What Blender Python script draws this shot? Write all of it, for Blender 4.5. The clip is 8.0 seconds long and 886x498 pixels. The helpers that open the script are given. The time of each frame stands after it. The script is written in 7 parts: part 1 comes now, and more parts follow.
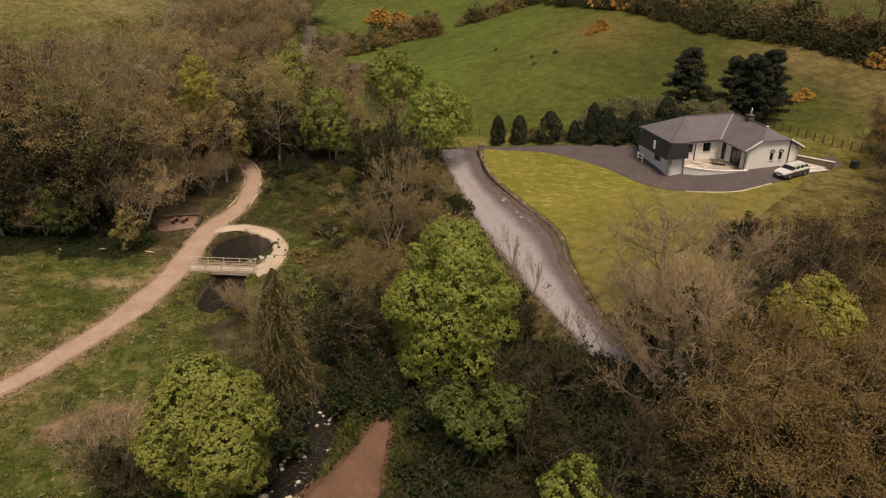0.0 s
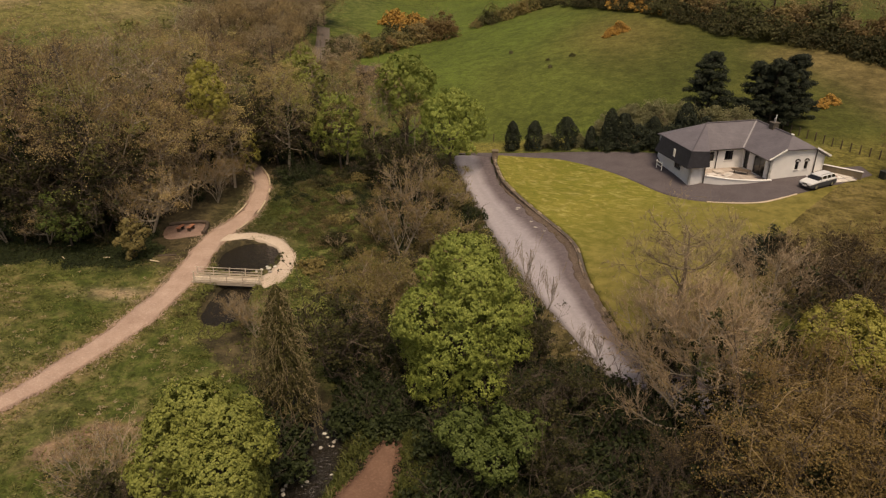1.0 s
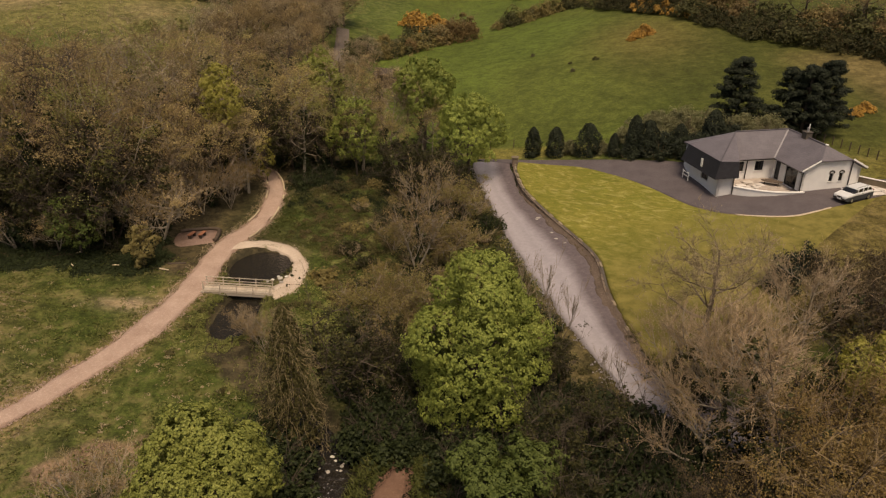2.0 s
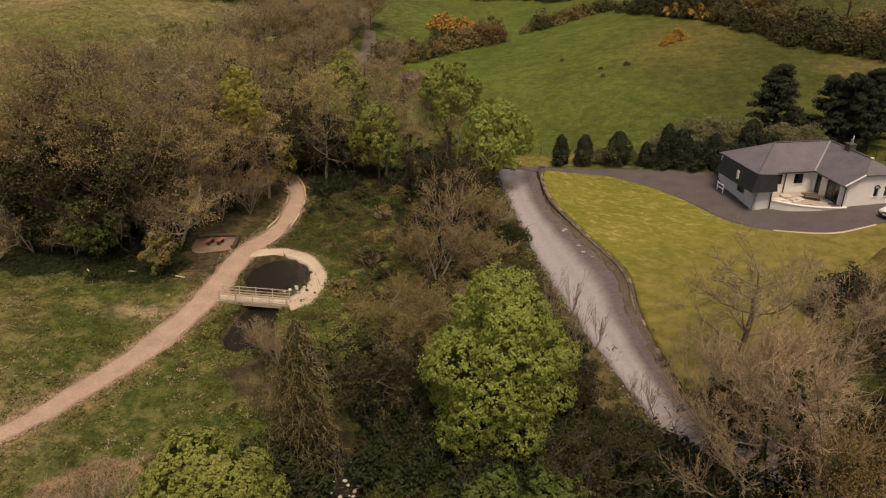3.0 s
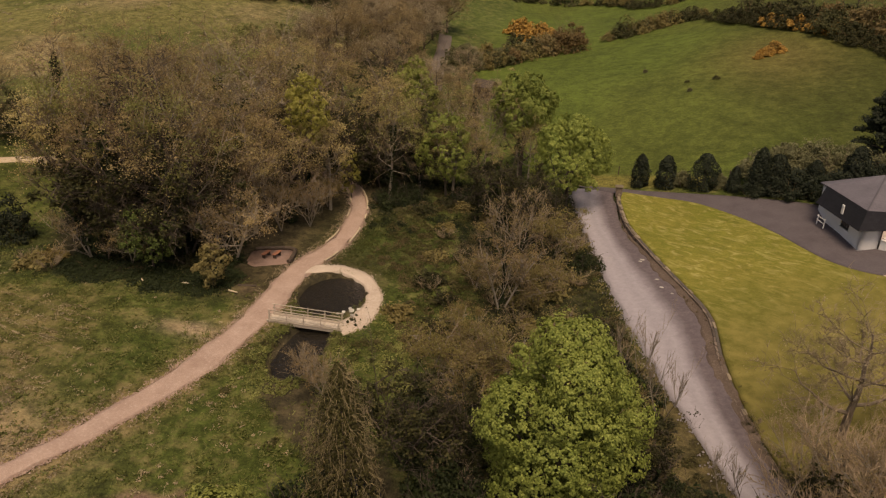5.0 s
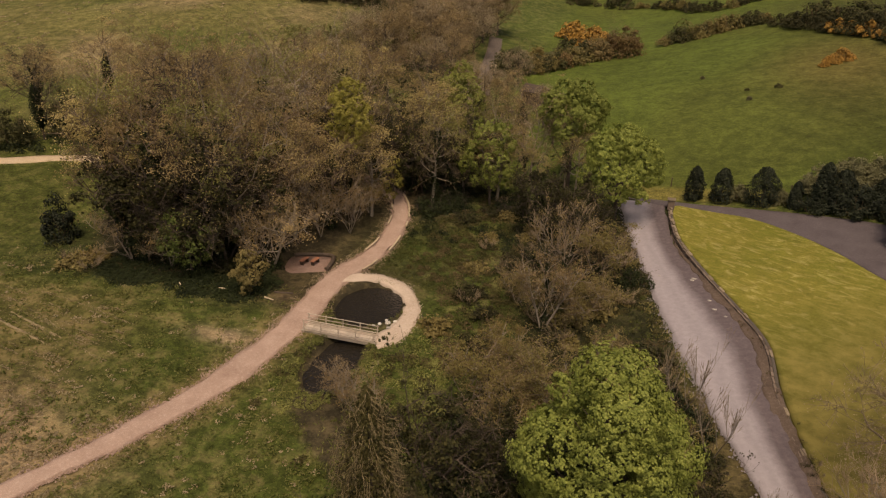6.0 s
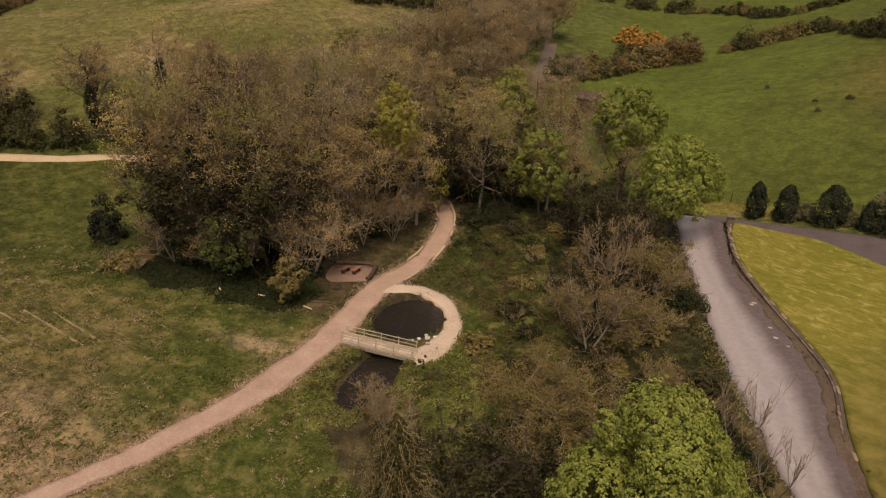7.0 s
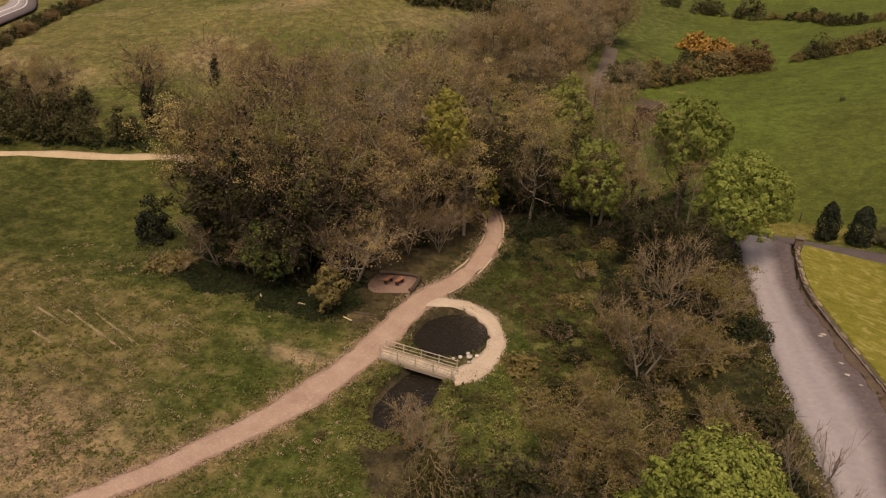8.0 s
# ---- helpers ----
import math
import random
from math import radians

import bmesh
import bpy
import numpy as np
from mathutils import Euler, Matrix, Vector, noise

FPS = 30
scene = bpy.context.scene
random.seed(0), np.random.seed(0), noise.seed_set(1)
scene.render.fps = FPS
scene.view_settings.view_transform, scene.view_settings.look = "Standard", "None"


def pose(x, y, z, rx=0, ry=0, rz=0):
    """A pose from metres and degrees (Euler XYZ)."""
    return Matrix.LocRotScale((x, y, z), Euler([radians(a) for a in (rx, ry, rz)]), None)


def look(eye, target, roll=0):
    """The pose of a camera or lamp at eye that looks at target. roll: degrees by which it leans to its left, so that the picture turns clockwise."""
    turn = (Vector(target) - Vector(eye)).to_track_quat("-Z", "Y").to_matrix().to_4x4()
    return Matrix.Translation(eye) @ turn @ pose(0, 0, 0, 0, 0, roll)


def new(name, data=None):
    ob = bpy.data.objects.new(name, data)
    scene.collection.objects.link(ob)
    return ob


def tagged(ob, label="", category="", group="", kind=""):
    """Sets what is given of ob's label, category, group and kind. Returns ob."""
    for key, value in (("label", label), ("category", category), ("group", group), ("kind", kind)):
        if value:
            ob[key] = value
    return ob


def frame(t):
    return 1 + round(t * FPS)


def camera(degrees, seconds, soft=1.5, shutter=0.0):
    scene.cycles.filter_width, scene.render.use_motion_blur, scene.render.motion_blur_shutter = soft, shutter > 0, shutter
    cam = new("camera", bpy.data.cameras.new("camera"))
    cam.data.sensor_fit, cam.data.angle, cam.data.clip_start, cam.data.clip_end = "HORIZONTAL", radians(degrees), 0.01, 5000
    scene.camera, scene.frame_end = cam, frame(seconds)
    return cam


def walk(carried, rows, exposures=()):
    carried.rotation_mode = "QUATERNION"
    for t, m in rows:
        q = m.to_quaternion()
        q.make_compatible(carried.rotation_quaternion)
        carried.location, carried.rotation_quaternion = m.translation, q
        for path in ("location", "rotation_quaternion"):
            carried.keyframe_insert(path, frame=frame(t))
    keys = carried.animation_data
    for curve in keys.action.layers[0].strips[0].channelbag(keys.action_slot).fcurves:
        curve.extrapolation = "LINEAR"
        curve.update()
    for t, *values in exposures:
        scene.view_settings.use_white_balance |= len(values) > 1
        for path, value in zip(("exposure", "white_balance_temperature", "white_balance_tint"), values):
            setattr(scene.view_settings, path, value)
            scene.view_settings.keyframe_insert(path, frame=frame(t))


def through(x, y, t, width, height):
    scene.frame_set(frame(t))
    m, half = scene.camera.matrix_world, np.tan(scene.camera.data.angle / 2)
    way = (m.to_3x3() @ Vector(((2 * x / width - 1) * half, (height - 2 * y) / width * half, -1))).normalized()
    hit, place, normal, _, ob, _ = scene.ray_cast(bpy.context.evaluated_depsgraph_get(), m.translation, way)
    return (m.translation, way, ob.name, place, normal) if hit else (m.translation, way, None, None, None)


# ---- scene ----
cam = camera(64.7, 8.0, 1.25)
PATH = [
    (0, (0.073, -0.033, 30.844), (0.07, 1.774, 29.988), 0.2),
    (0.5, (0.175, 1.204, 30.838), (0.152, 3.012, 29.983), 0.2),
    (1, (0.296, 2.403, 30.875), (0.253, 4.21, 30.02), 0.1),
    (1.5, (0.379, 3.69, 30.93), (0.312, 5.496, 30.074), 0.1),
    (3, (0.478, 7.469, 30.834), (0.311, 9.271, 29.982), 0.2),
    (3.5, (0.452, 8.67, 30.885), (0.247, 10.468, 30.033), 0.3),
    (4, (0.371, 9.907, 30.896), (0.121, 11.7, 30.045), 0.3),
    (4.5, (0.308, 11.156, 30.903), (0.005, 12.941, 30.053), 0.3),
    (4.7, (0.229, 11.663, 30.917), (-0.095, 13.444, 30.068), 0.4),
    (6, (0.099, 14.811, 30.928), (-0.387, 16.557, 30.081), 0.4),
    (6.5, (-0.027, 15.935, 30.988), (-0.579, 17.661, 30.143), 0.4),
    (7, (-0.266, 17.201, 30.955), (-0.883, 18.906, 30.111), 0.4),
    (7.5, (-0.473, 18.451, 30.911), (-1.158, 20.131, 30.069), 0.4),
    (8, (-0.762, 19.781, 30.863), (-1.516, 21.432, 30.023), 0.5),
]
walk(cam, [(t, look(eye, target, roll)) for t, eye, target, roll in PATH], [(0, -0.05, 8600, 15.3), (4, -0.14, 8650, 17.5), (6, -0.22, 8700, 20), (8, -0.2, 8850, 20.8)])

# ---- light ----
world = bpy.data.worlds.new("sky")
scene.world = world
world.use_nodes = True
wn = world.node_tree
sky = wn.nodes.new("ShaderNodeTexSky")
sky.sky_type, sky.sun_disc = "NISHITA", False
SUN_UP, SUN_ROT = 68.0, 165.0
sky.sun_elevation, sky.sun_rotation = radians(SUN_UP), radians(SUN_ROT)
sky.dust_density, sky.ozone_density = 3.0, 1.0
wn.nodes["Background"].inputs[1].default_value = 0.1
wn.links.new(sky.outputs[0], wn.nodes["Background"].inputs[0])
sun_data = bpy.data.lights.new("sun", "SUN")
sun_data.energy, sun_data.angle, sun_data.color = 3.0, radians(24), (1.0, 0.95, 0.86)
sun = new("sun", sun_data)
a, e = radians(SUN_ROT), radians(SUN_UP)
sun_way = Vector((math.sin(a) * math.cos(e), math.cos(a) * math.cos(e), math.sin(e)))
sun.matrix_world = look(sun_way * 100, (0, 0, 0))


# ---- materials ----
def shader(name):
    m = bpy.data.materials.new(name)
    m.use_nodes = True
    nt = m.node_tree
    return m, nt, nt.nodes["Principled BSDF"], nt.nodes["Material Output"]


def noise_at(nt, scale, detail=3.0, rough=0.6, space="Object"):
    tc = nt.nodes.new("ShaderNodeTexCoord")
    n = nt.nodes.new("ShaderNodeTexNoise")
    n.inputs["Scale"].default_value, n.inputs["Detail"].default_value, n.inputs["Roughness"].default_value = scale, detail, rough
    nt.links.new(tc.outputs[space], n.inputs["Vector"])
    return n.outputs["Fac"]


def ramp(nt, fac, stops):
    r = nt.nodes.new("ShaderNodeValToRGB")
    while len(r.color_ramp.elements) < len(stops):
        r.color_ramp.elements.new(0.5)
    for el, (at, col) in zip(r.color_ramp.elements, stops):
        el.position = at
        el.color = (*col, 1) if len(col) == 3 else col
    nt.links.new(fac, r.inputs[0])
    return r.outputs[0]


def mixed(nt, fac, c1, c2, how="MIX"):
    m = nt.nodes.new("ShaderNodeMix")
    m.data_type, m.blend_type = "RGBA", how
    for sock, v in ((m.inputs["Factor"], fac), (m.inputs["A"], c1), (m.inputs["B"], c2)):
        if isinstance(v, (int, float)):
            sock.default_value = v
        elif isinstance(v, tuple):
            sock.default_value = (*v, 1)
        else:
            nt.links.new(v, sock)
    return m.outputs["Result"]


def bumped(nt, bsdf, height, strength, distance):
    b = nt.nodes.new("ShaderNodeBump")
    b.inputs["Strength"].default_value, b.inputs["Distance"].default_value = strength, distance
    nt.links.new(height, b.inputs["Height"])
    nt.links.new(b.outputs[0], bsdf.inputs["Normal"])


def grey(v):
    return (v, v, v)


def plain(name, col, rough=0.6, metal=0.0, vary=0.18, scale=3.0, bump=0.1, each=0.0):
    """A surface of one colour with blotches, grain and a slight relief; each: how much pieces differ."""
    m, nt, b, out = shader(name)
    n1, n2 = noise_at(nt, scale), noise_at(nt, scale * 9)
    c = mixed(nt, n1, tuple(max(0, v * (1 - vary)) for v in col), tuple(min(1, v * (1 + vary)) for v in col))
    c = mixed(nt, vary, c, ramp(nt, n2, [(0.3, grey(0.25)), (0.7, grey(0.75))]), "OVERLAY")
    if each:
        oi = nt.nodes.new("ShaderNodeObjectInfo")
        c = mixed(nt, each, c, ramp(nt, oi.outputs["Random"], [(0, grey(0.1)), (1, grey(0.9))]), "OVERLAY")
    nt.links.new(c, b.inputs["Base Color"])
    b.inputs["Roughness"].default_value, b.inputs["Metallic"].default_value = rough, metal
    if bump:
        bumped(nt, b, n2, bump, 0.02)
    return m


TINTS = [(0.0, (0.34, 0.2, 0.085)), (0.35, (0.24, 0.18, 0.08)), (0.6, (0.31, 0.215, 0.125)), (1.0, (0.19, 0.165, 0.06))]  # how budding trees differ


def leafy(name, dark, mid, light, through=0.36, patch=0.35, tint=0.0, each=0.25):
    """Leaves: each leaf has its own tone, with patches over the crown."""
    m, nt, b, out = shader(name)
    geo = nt.nodes.new("ShaderNodeNewGeometry")
    oi = nt.nodes.new("ShaderNodeObjectInfo")
    c = ramp(nt, geo.outputs["Random Per Island"], [(0.0, dark), (0.5, mid), (1.0, light)])
    c = mixed(nt, patch, c, ramp(nt, noise_at(nt, 0.5, 3), [(0.35, dark), (0.65, light)]))
    c = mixed(nt, each, c, ramp(nt, oi.outputs["Random"], [(0, grey(0.2)), (1, grey(0.8))]), "OVERLAY")
    if tint:
        c = mixed(nt, tint, c, ramp(nt, oi.outputs["Random"], TINTS))
    nt.links.new(c, b.inputs["Base Color"])
    b.inputs["Roughness"].default_value, b.inputs["Specular IOR Level"].default_value = 0.65, 0.25
    t = nt.nodes.new("ShaderNodeBsdfTranslucent")
    nt.links.new(c, t.inputs[0])
    mx = nt.nodes.new("ShaderNodeMixShader")
    mx.inputs[0].default_value = through
    nt.links.new(b.outputs[0], mx.inputs[1])
    nt.links.new(t.outputs[0], mx.inputs[2])
    nt.links.new(mx.outputs[0], out.inputs[0])
    return m


def wood_mat(name, dark, light, rough=0.75, stretch=(1.5, 22, 22)):
    m, nt, b, out = shader(name)
    tc = nt.nodes.new("ShaderNodeTexCoord")
    mp = nt.nodes.new("ShaderNodeMapping")
    mp.inputs["Scale"].default_value = stretch
    n = nt.nodes.new("ShaderNodeTexNoise")
    n.inputs["Scale"].default_value, n.inputs["Detail"].default_value = 1.0, 5
    nt.links.new(tc.outputs["Object"], mp.inputs[0])
    nt.links.new(mp.outputs[0], n.inputs["Vector"])
    oi = nt.nodes.new("ShaderNodeObjectInfo")
    c = ramp(nt, n.outputs["Fac"], [(0.3, dark), (0.7, light)])
    c = mixed(nt, 0.3, c, ramp(nt, oi.outputs["Random"], [(0, grey(0.2)), (1, grey(0.8))]), "OVERLAY")
    nt.links.new(c, b.inputs["Base Color"])
    b.inputs["Roughness"].default_value = rough
    bumped(nt, b, n.outputs["Fac"], 0.3, 0.01)
    return m


def ground_mat():
    """Grass, straw and bare soil: the plant cover's tone per zone, tree shade painted in, broken by tufts and dry
    patches.
    """
    m, nt, b, out = shader("grassland")
    at = nt.nodes.new("ShaderNodeAttribute")
    at.attribute_name = "cover"
    dry = nt.nodes.new("ShaderNodeAttribute")
    dry.attribute_name = "dry"
    rough = nt.nodes.new("ShaderNodeAttribute")
    rough.attribute_name = "rough"
    big, mid_n, fine = noise_at(nt, 0.09, 4), noise_at(nt, 0.55, 5, 0.7), noise_at(nt, 5.0, 4, 0.75)
    tuft = noise_at(nt, 1.9, 5, 0.75)
    c = mixed(nt, 0.5, at.outputs["Color"], ramp(nt, big, [(0.3, grey(0.3)), (0.7, grey(0.68))]), "OVERLAY")
    even = mixed(nt, 0.45, c, ramp(nt, mid_n, [(0.32, grey(0.3)), (0.68, grey(0.7))]), "OVERLAY")
    even = mixed(nt, 0.4, even, ramp(nt, fine, [(0.34, grey(0.3)), (0.66, grey(0.7))]), "OVERLAY")
    c = mixed(nt, 0.65, c, ramp(nt, mid_n, [(0.32, grey(0.18)), (0.68, grey(0.78))]), "OVERLAY")
    c = mixed(nt, 0.6, c, ramp(nt, tuft, [(0.36, grey(0.16)), (0.64, grey(0.8))]), "OVERLAY")
    c = mixed(nt, 0.5, c, ramp(nt, fine, [(0.34, grey(0.2)), (0.66, grey(0.8))]), "OVERLAY")
    mul = nt.nodes.new("ShaderNodeMath")
    mul.operation = "MULTIPLY"
    nt.links.new(dry.outputs["Fac"], mul.inputs[0])
    nt.links.new(ramp(nt, mid_n, [(0.48, grey(0.0)), (0.66, grey(1.0))]), mul.inputs[1])
    c = mixed(nt, mul.outputs[0], c, (0.30, 0.22, 0.11))
    c = mixed(nt, rough.outputs["Fac"], even, c)
    nt.links.new(c, b.inputs["Base Color"])
    b.inputs["Roughness"].default_value, b.inputs["Specular IOR Level"].default_value = 0.9, 0.15
    add = nt.nodes.new("ShaderNodeMath")
    nt.links.new(tuft, add.inputs[0])
    nt.links.new(fine, add.inputs[1])
    bumped(nt, b, add.outputs[0], 0.7, 0.3)
    hm = nt.nodes.new("ShaderNodeMath")
    hm.operation = "MULTIPLY_ADD"
    nt.links.new(rough.outputs["Fac"], hm.inputs[0])
    hm.inputs[1].default_value, hm.inputs[2].default_value = 0.55, 0.12
    nt.links.new(hm.outputs[0], nt.nodes["Bump"].inputs["Strength"])
    return m


LAWN_ROUGH = (5.6, 8.0)  # along the lawn, in fives of metres


def lawn_mat():
    m, nt, b, out = shader("mown_lawn")
    big, mid_n, fine = noise_at(nt, 0.12, 3), noise_at(nt, 0.7, 4, 0.65), noise_at(nt, 6.0, 3)
    tc = nt.nodes.new("ShaderNodeTexCoord")
    mp = nt.nodes.new("ShaderNodeMapping")
    mp.vector_type = "TEXTURE"
    mp.inputs["Rotation"].default_value, mp.inputs["Scale"].default_value = (0, 0, radians(-42)), (1.7, 0.6, 1)
    n = nt.nodes.new("ShaderNodeTexNoise")
    n.inputs["Scale"].default_value, n.inputs["Detail"].default_value, n.inputs["Distortion"].default_value = 1.0, 4, 1.2
    nt.links.new(tc.outputs["Object"], mp.inputs[0])
    nt.links.new(mp.outputs[0], n.inputs["Vector"])
    c = ramp(nt, n.outputs["Fac"], [(0.32, (0.125, 0.126, 0.021)), (0.52, (0.178, 0.164, 0.031)), (0.7, (0.34, 0.298, 0.105))])
    c = mixed(nt, 0.3, c, ramp(nt, big, [(0.35, (0.13, 0.145, 0.02)), (0.65, (0.31, 0.245, 0.06))]))
    c = mixed(nt, 0.25, c, ramp(nt, mid_n, [(0.32, grey(0.25)), (0.68, grey(0.75))]), "OVERLAY")
    c = mixed(nt, 0.3, c, ramp(nt, fine, [(0.3, grey(0.25)), (0.7, grey(0.75))]), "OVERLAY")
    uv = nt.nodes.new("ShaderNodeUVMap")
    sep = nt.nodes.new("ShaderNodeSeparateXYZ")
    nt.links.new(uv.outputs[0], sep.inputs[0])
    wob = nt.nodes.new("ShaderNodeMath")
    wob.operation = "MULTIPLY_ADD"
    nt.links.new(mid_n, wob.inputs[0])
    wob.inputs[1].default_value = 2.4
    nt.links.new(sep.outputs["Y"], wob.inputs[2])
    rough = ramp(nt, mid_n, [(0.35, (0.112, 0.1, 0.024)), (0.65, (0.215, 0.178, 0.052))])
    far = nt.nodes.new("ShaderNodeMapRange")
    far.inputs["From Min"].default_value, far.inputs["From Max"].default_value = LAWN_ROUGH
    nt.links.new(wob.outputs[0], far.inputs["Value"])
    c = mixed(nt, far.outputs[0], c, rough)
    nt.links.new(c, b.inputs["Base Color"])
    b.inputs["Roughness"].default_value, b.inputs["Specular IOR Level"].default_value = 0.9, 0.15
    bumped(nt, b, fine, 0.4, 0.06)
    return m


def road_mat():
    """Worn pale lane surface; UV x runs across: wheel tracks, and a damp dark gutter strip beside the wall."""
    m, nt, b, out = shader("lane_surface")
    uv = nt.nodes.new("ShaderNodeUVMap")
    sep = nt.nodes.new("ShaderNodeSeparateXYZ")
    nt.links.new(uv.outputs[0], sep.inputs[0])
    n1, n2, n3 = noise_at(nt, 0.35, 4), noise_at(nt, 2.5, 5, 0.7), noise_at(nt, 25, 3)
    wob = nt.nodes.new("ShaderNodeMath")
    wob.operation = "MULTIPLY_ADD"
    nt.links.new(n1, wob.inputs[0])
    wob.inputs[1].default_value = 0.22
    nt.links.new(sep.outputs["X"], wob.inputs[2])
    lane = ramp(nt, n2, [(0.25, (0.27, 0.24, 0.252)), (0.75, (0.355, 0.32, 0.33))])
    tracks = ramp(nt, sep.outputs["X"], [(0.0, grey(0.42)), (0.2, grey(0.58)), (0.36, grey(0.45)), (0.55, grey(0.58)), (0.7, grey(0.45))])
    lane = mixed(nt, 0.5, lane, tracks, "OVERLAY")
    gutter = ramp(nt, n2, [(0.3, (0.085, 0.065, 0.068)), (0.62, (0.135, 0.105, 0.107)), (0.75, (0.19, 0.15, 0.145))])
    c = mixed(nt, ramp(nt, wob.outputs[0], [(0.56, grey(0)), (0.84, grey(1))]), lane, gutter)
    c = mixed(nt, 0.15, c, ramp(nt, n3, [(0.3, grey(0.3)), (0.7, grey(0.7))]), "OVERLAY")
    nt.links.new(c, b.inputs["Base Color"])
    b.inputs["Roughness"].default_value = 0.75
    bumped(nt, b, n3, 0.3, 0.02)
    return m


def gravel_mat(name, dark, light, pale):
    m, nt, b, out = shader(name)
    n1, n2, n3 = noise_at(nt, 0.5, 4), noise_at(nt, 5.0, 4, 0.7), noise_at(nt, 22, 3)
    c = ramp(nt, n1, [(0.3, dark), (0.7, light)])
    c = mixed(nt, ramp(nt, n2, [(0.5, grey(0)), (0.75, grey(0.7))]), c, pale)
    c = mixed(nt, 0.4, c, ramp(nt, n3, [(0.3, grey(0.25)), (0.7, grey(0.75))]), "OVERLAY")
    nt.links.new(c, b.inputs["Base Color"])
    b.inputs["Roughness"].default_value = 0.9
    bumped(nt, b, n3, 0.5, 0.04)
    return m


def water_mat():
    m, nt, b, out = shader("dark_water")
    b.inputs["Base Color"].default_value = (0.016, 0.013, 0.009, 1)
    b.inputs["Roughness"].default_value, b.inputs["IOR"].default_value = 0.03, 1.6
    bumped(nt, b, noise_at(nt, 3.2, 3), 0.8, 0.25)
    return m


def slate_mat(name, c1, c2):
    """Slate courses: rows by the local height, broken joints across."""
    m, nt, b, out = shader(name)
    tc = nt.nodes.new("ShaderNodeTexCoord")
    br = nt.nodes.new("ShaderNodeTexBrick")
    br.inputs["Color1"].default_value, br.inputs["Color2"].default_value = (*c1, 1), (*c2, 1)
    br.inputs["Mortar"].default_value = (*[v * 0.72 for v in c1], 1)
    br.inputs["Scale"].default_value, br.inputs["Mortar Size"].default_value = 1.0, 0.012
    br.inputs["Brick Width"].default_value, br.inputs["Row Height"].default_value = 0.3, 0.25
    nt.links.new(tc.outputs["UV"], br.inputs["Vector"])
    c = mixed(nt, 0.4, br.outputs["Color"], ramp(nt, noise_at(nt, 0.6, 4), [(0.3, grey(0.3)), (0.7, grey(0.7))]), "OVERLAY")
    nt.links.new(c, b.inputs["Base Color"])
    b.inputs["Roughness"].default_value = 0.55
    bumped(nt, b, br.outputs["Fac"], 0.3, 0.01)
    return m


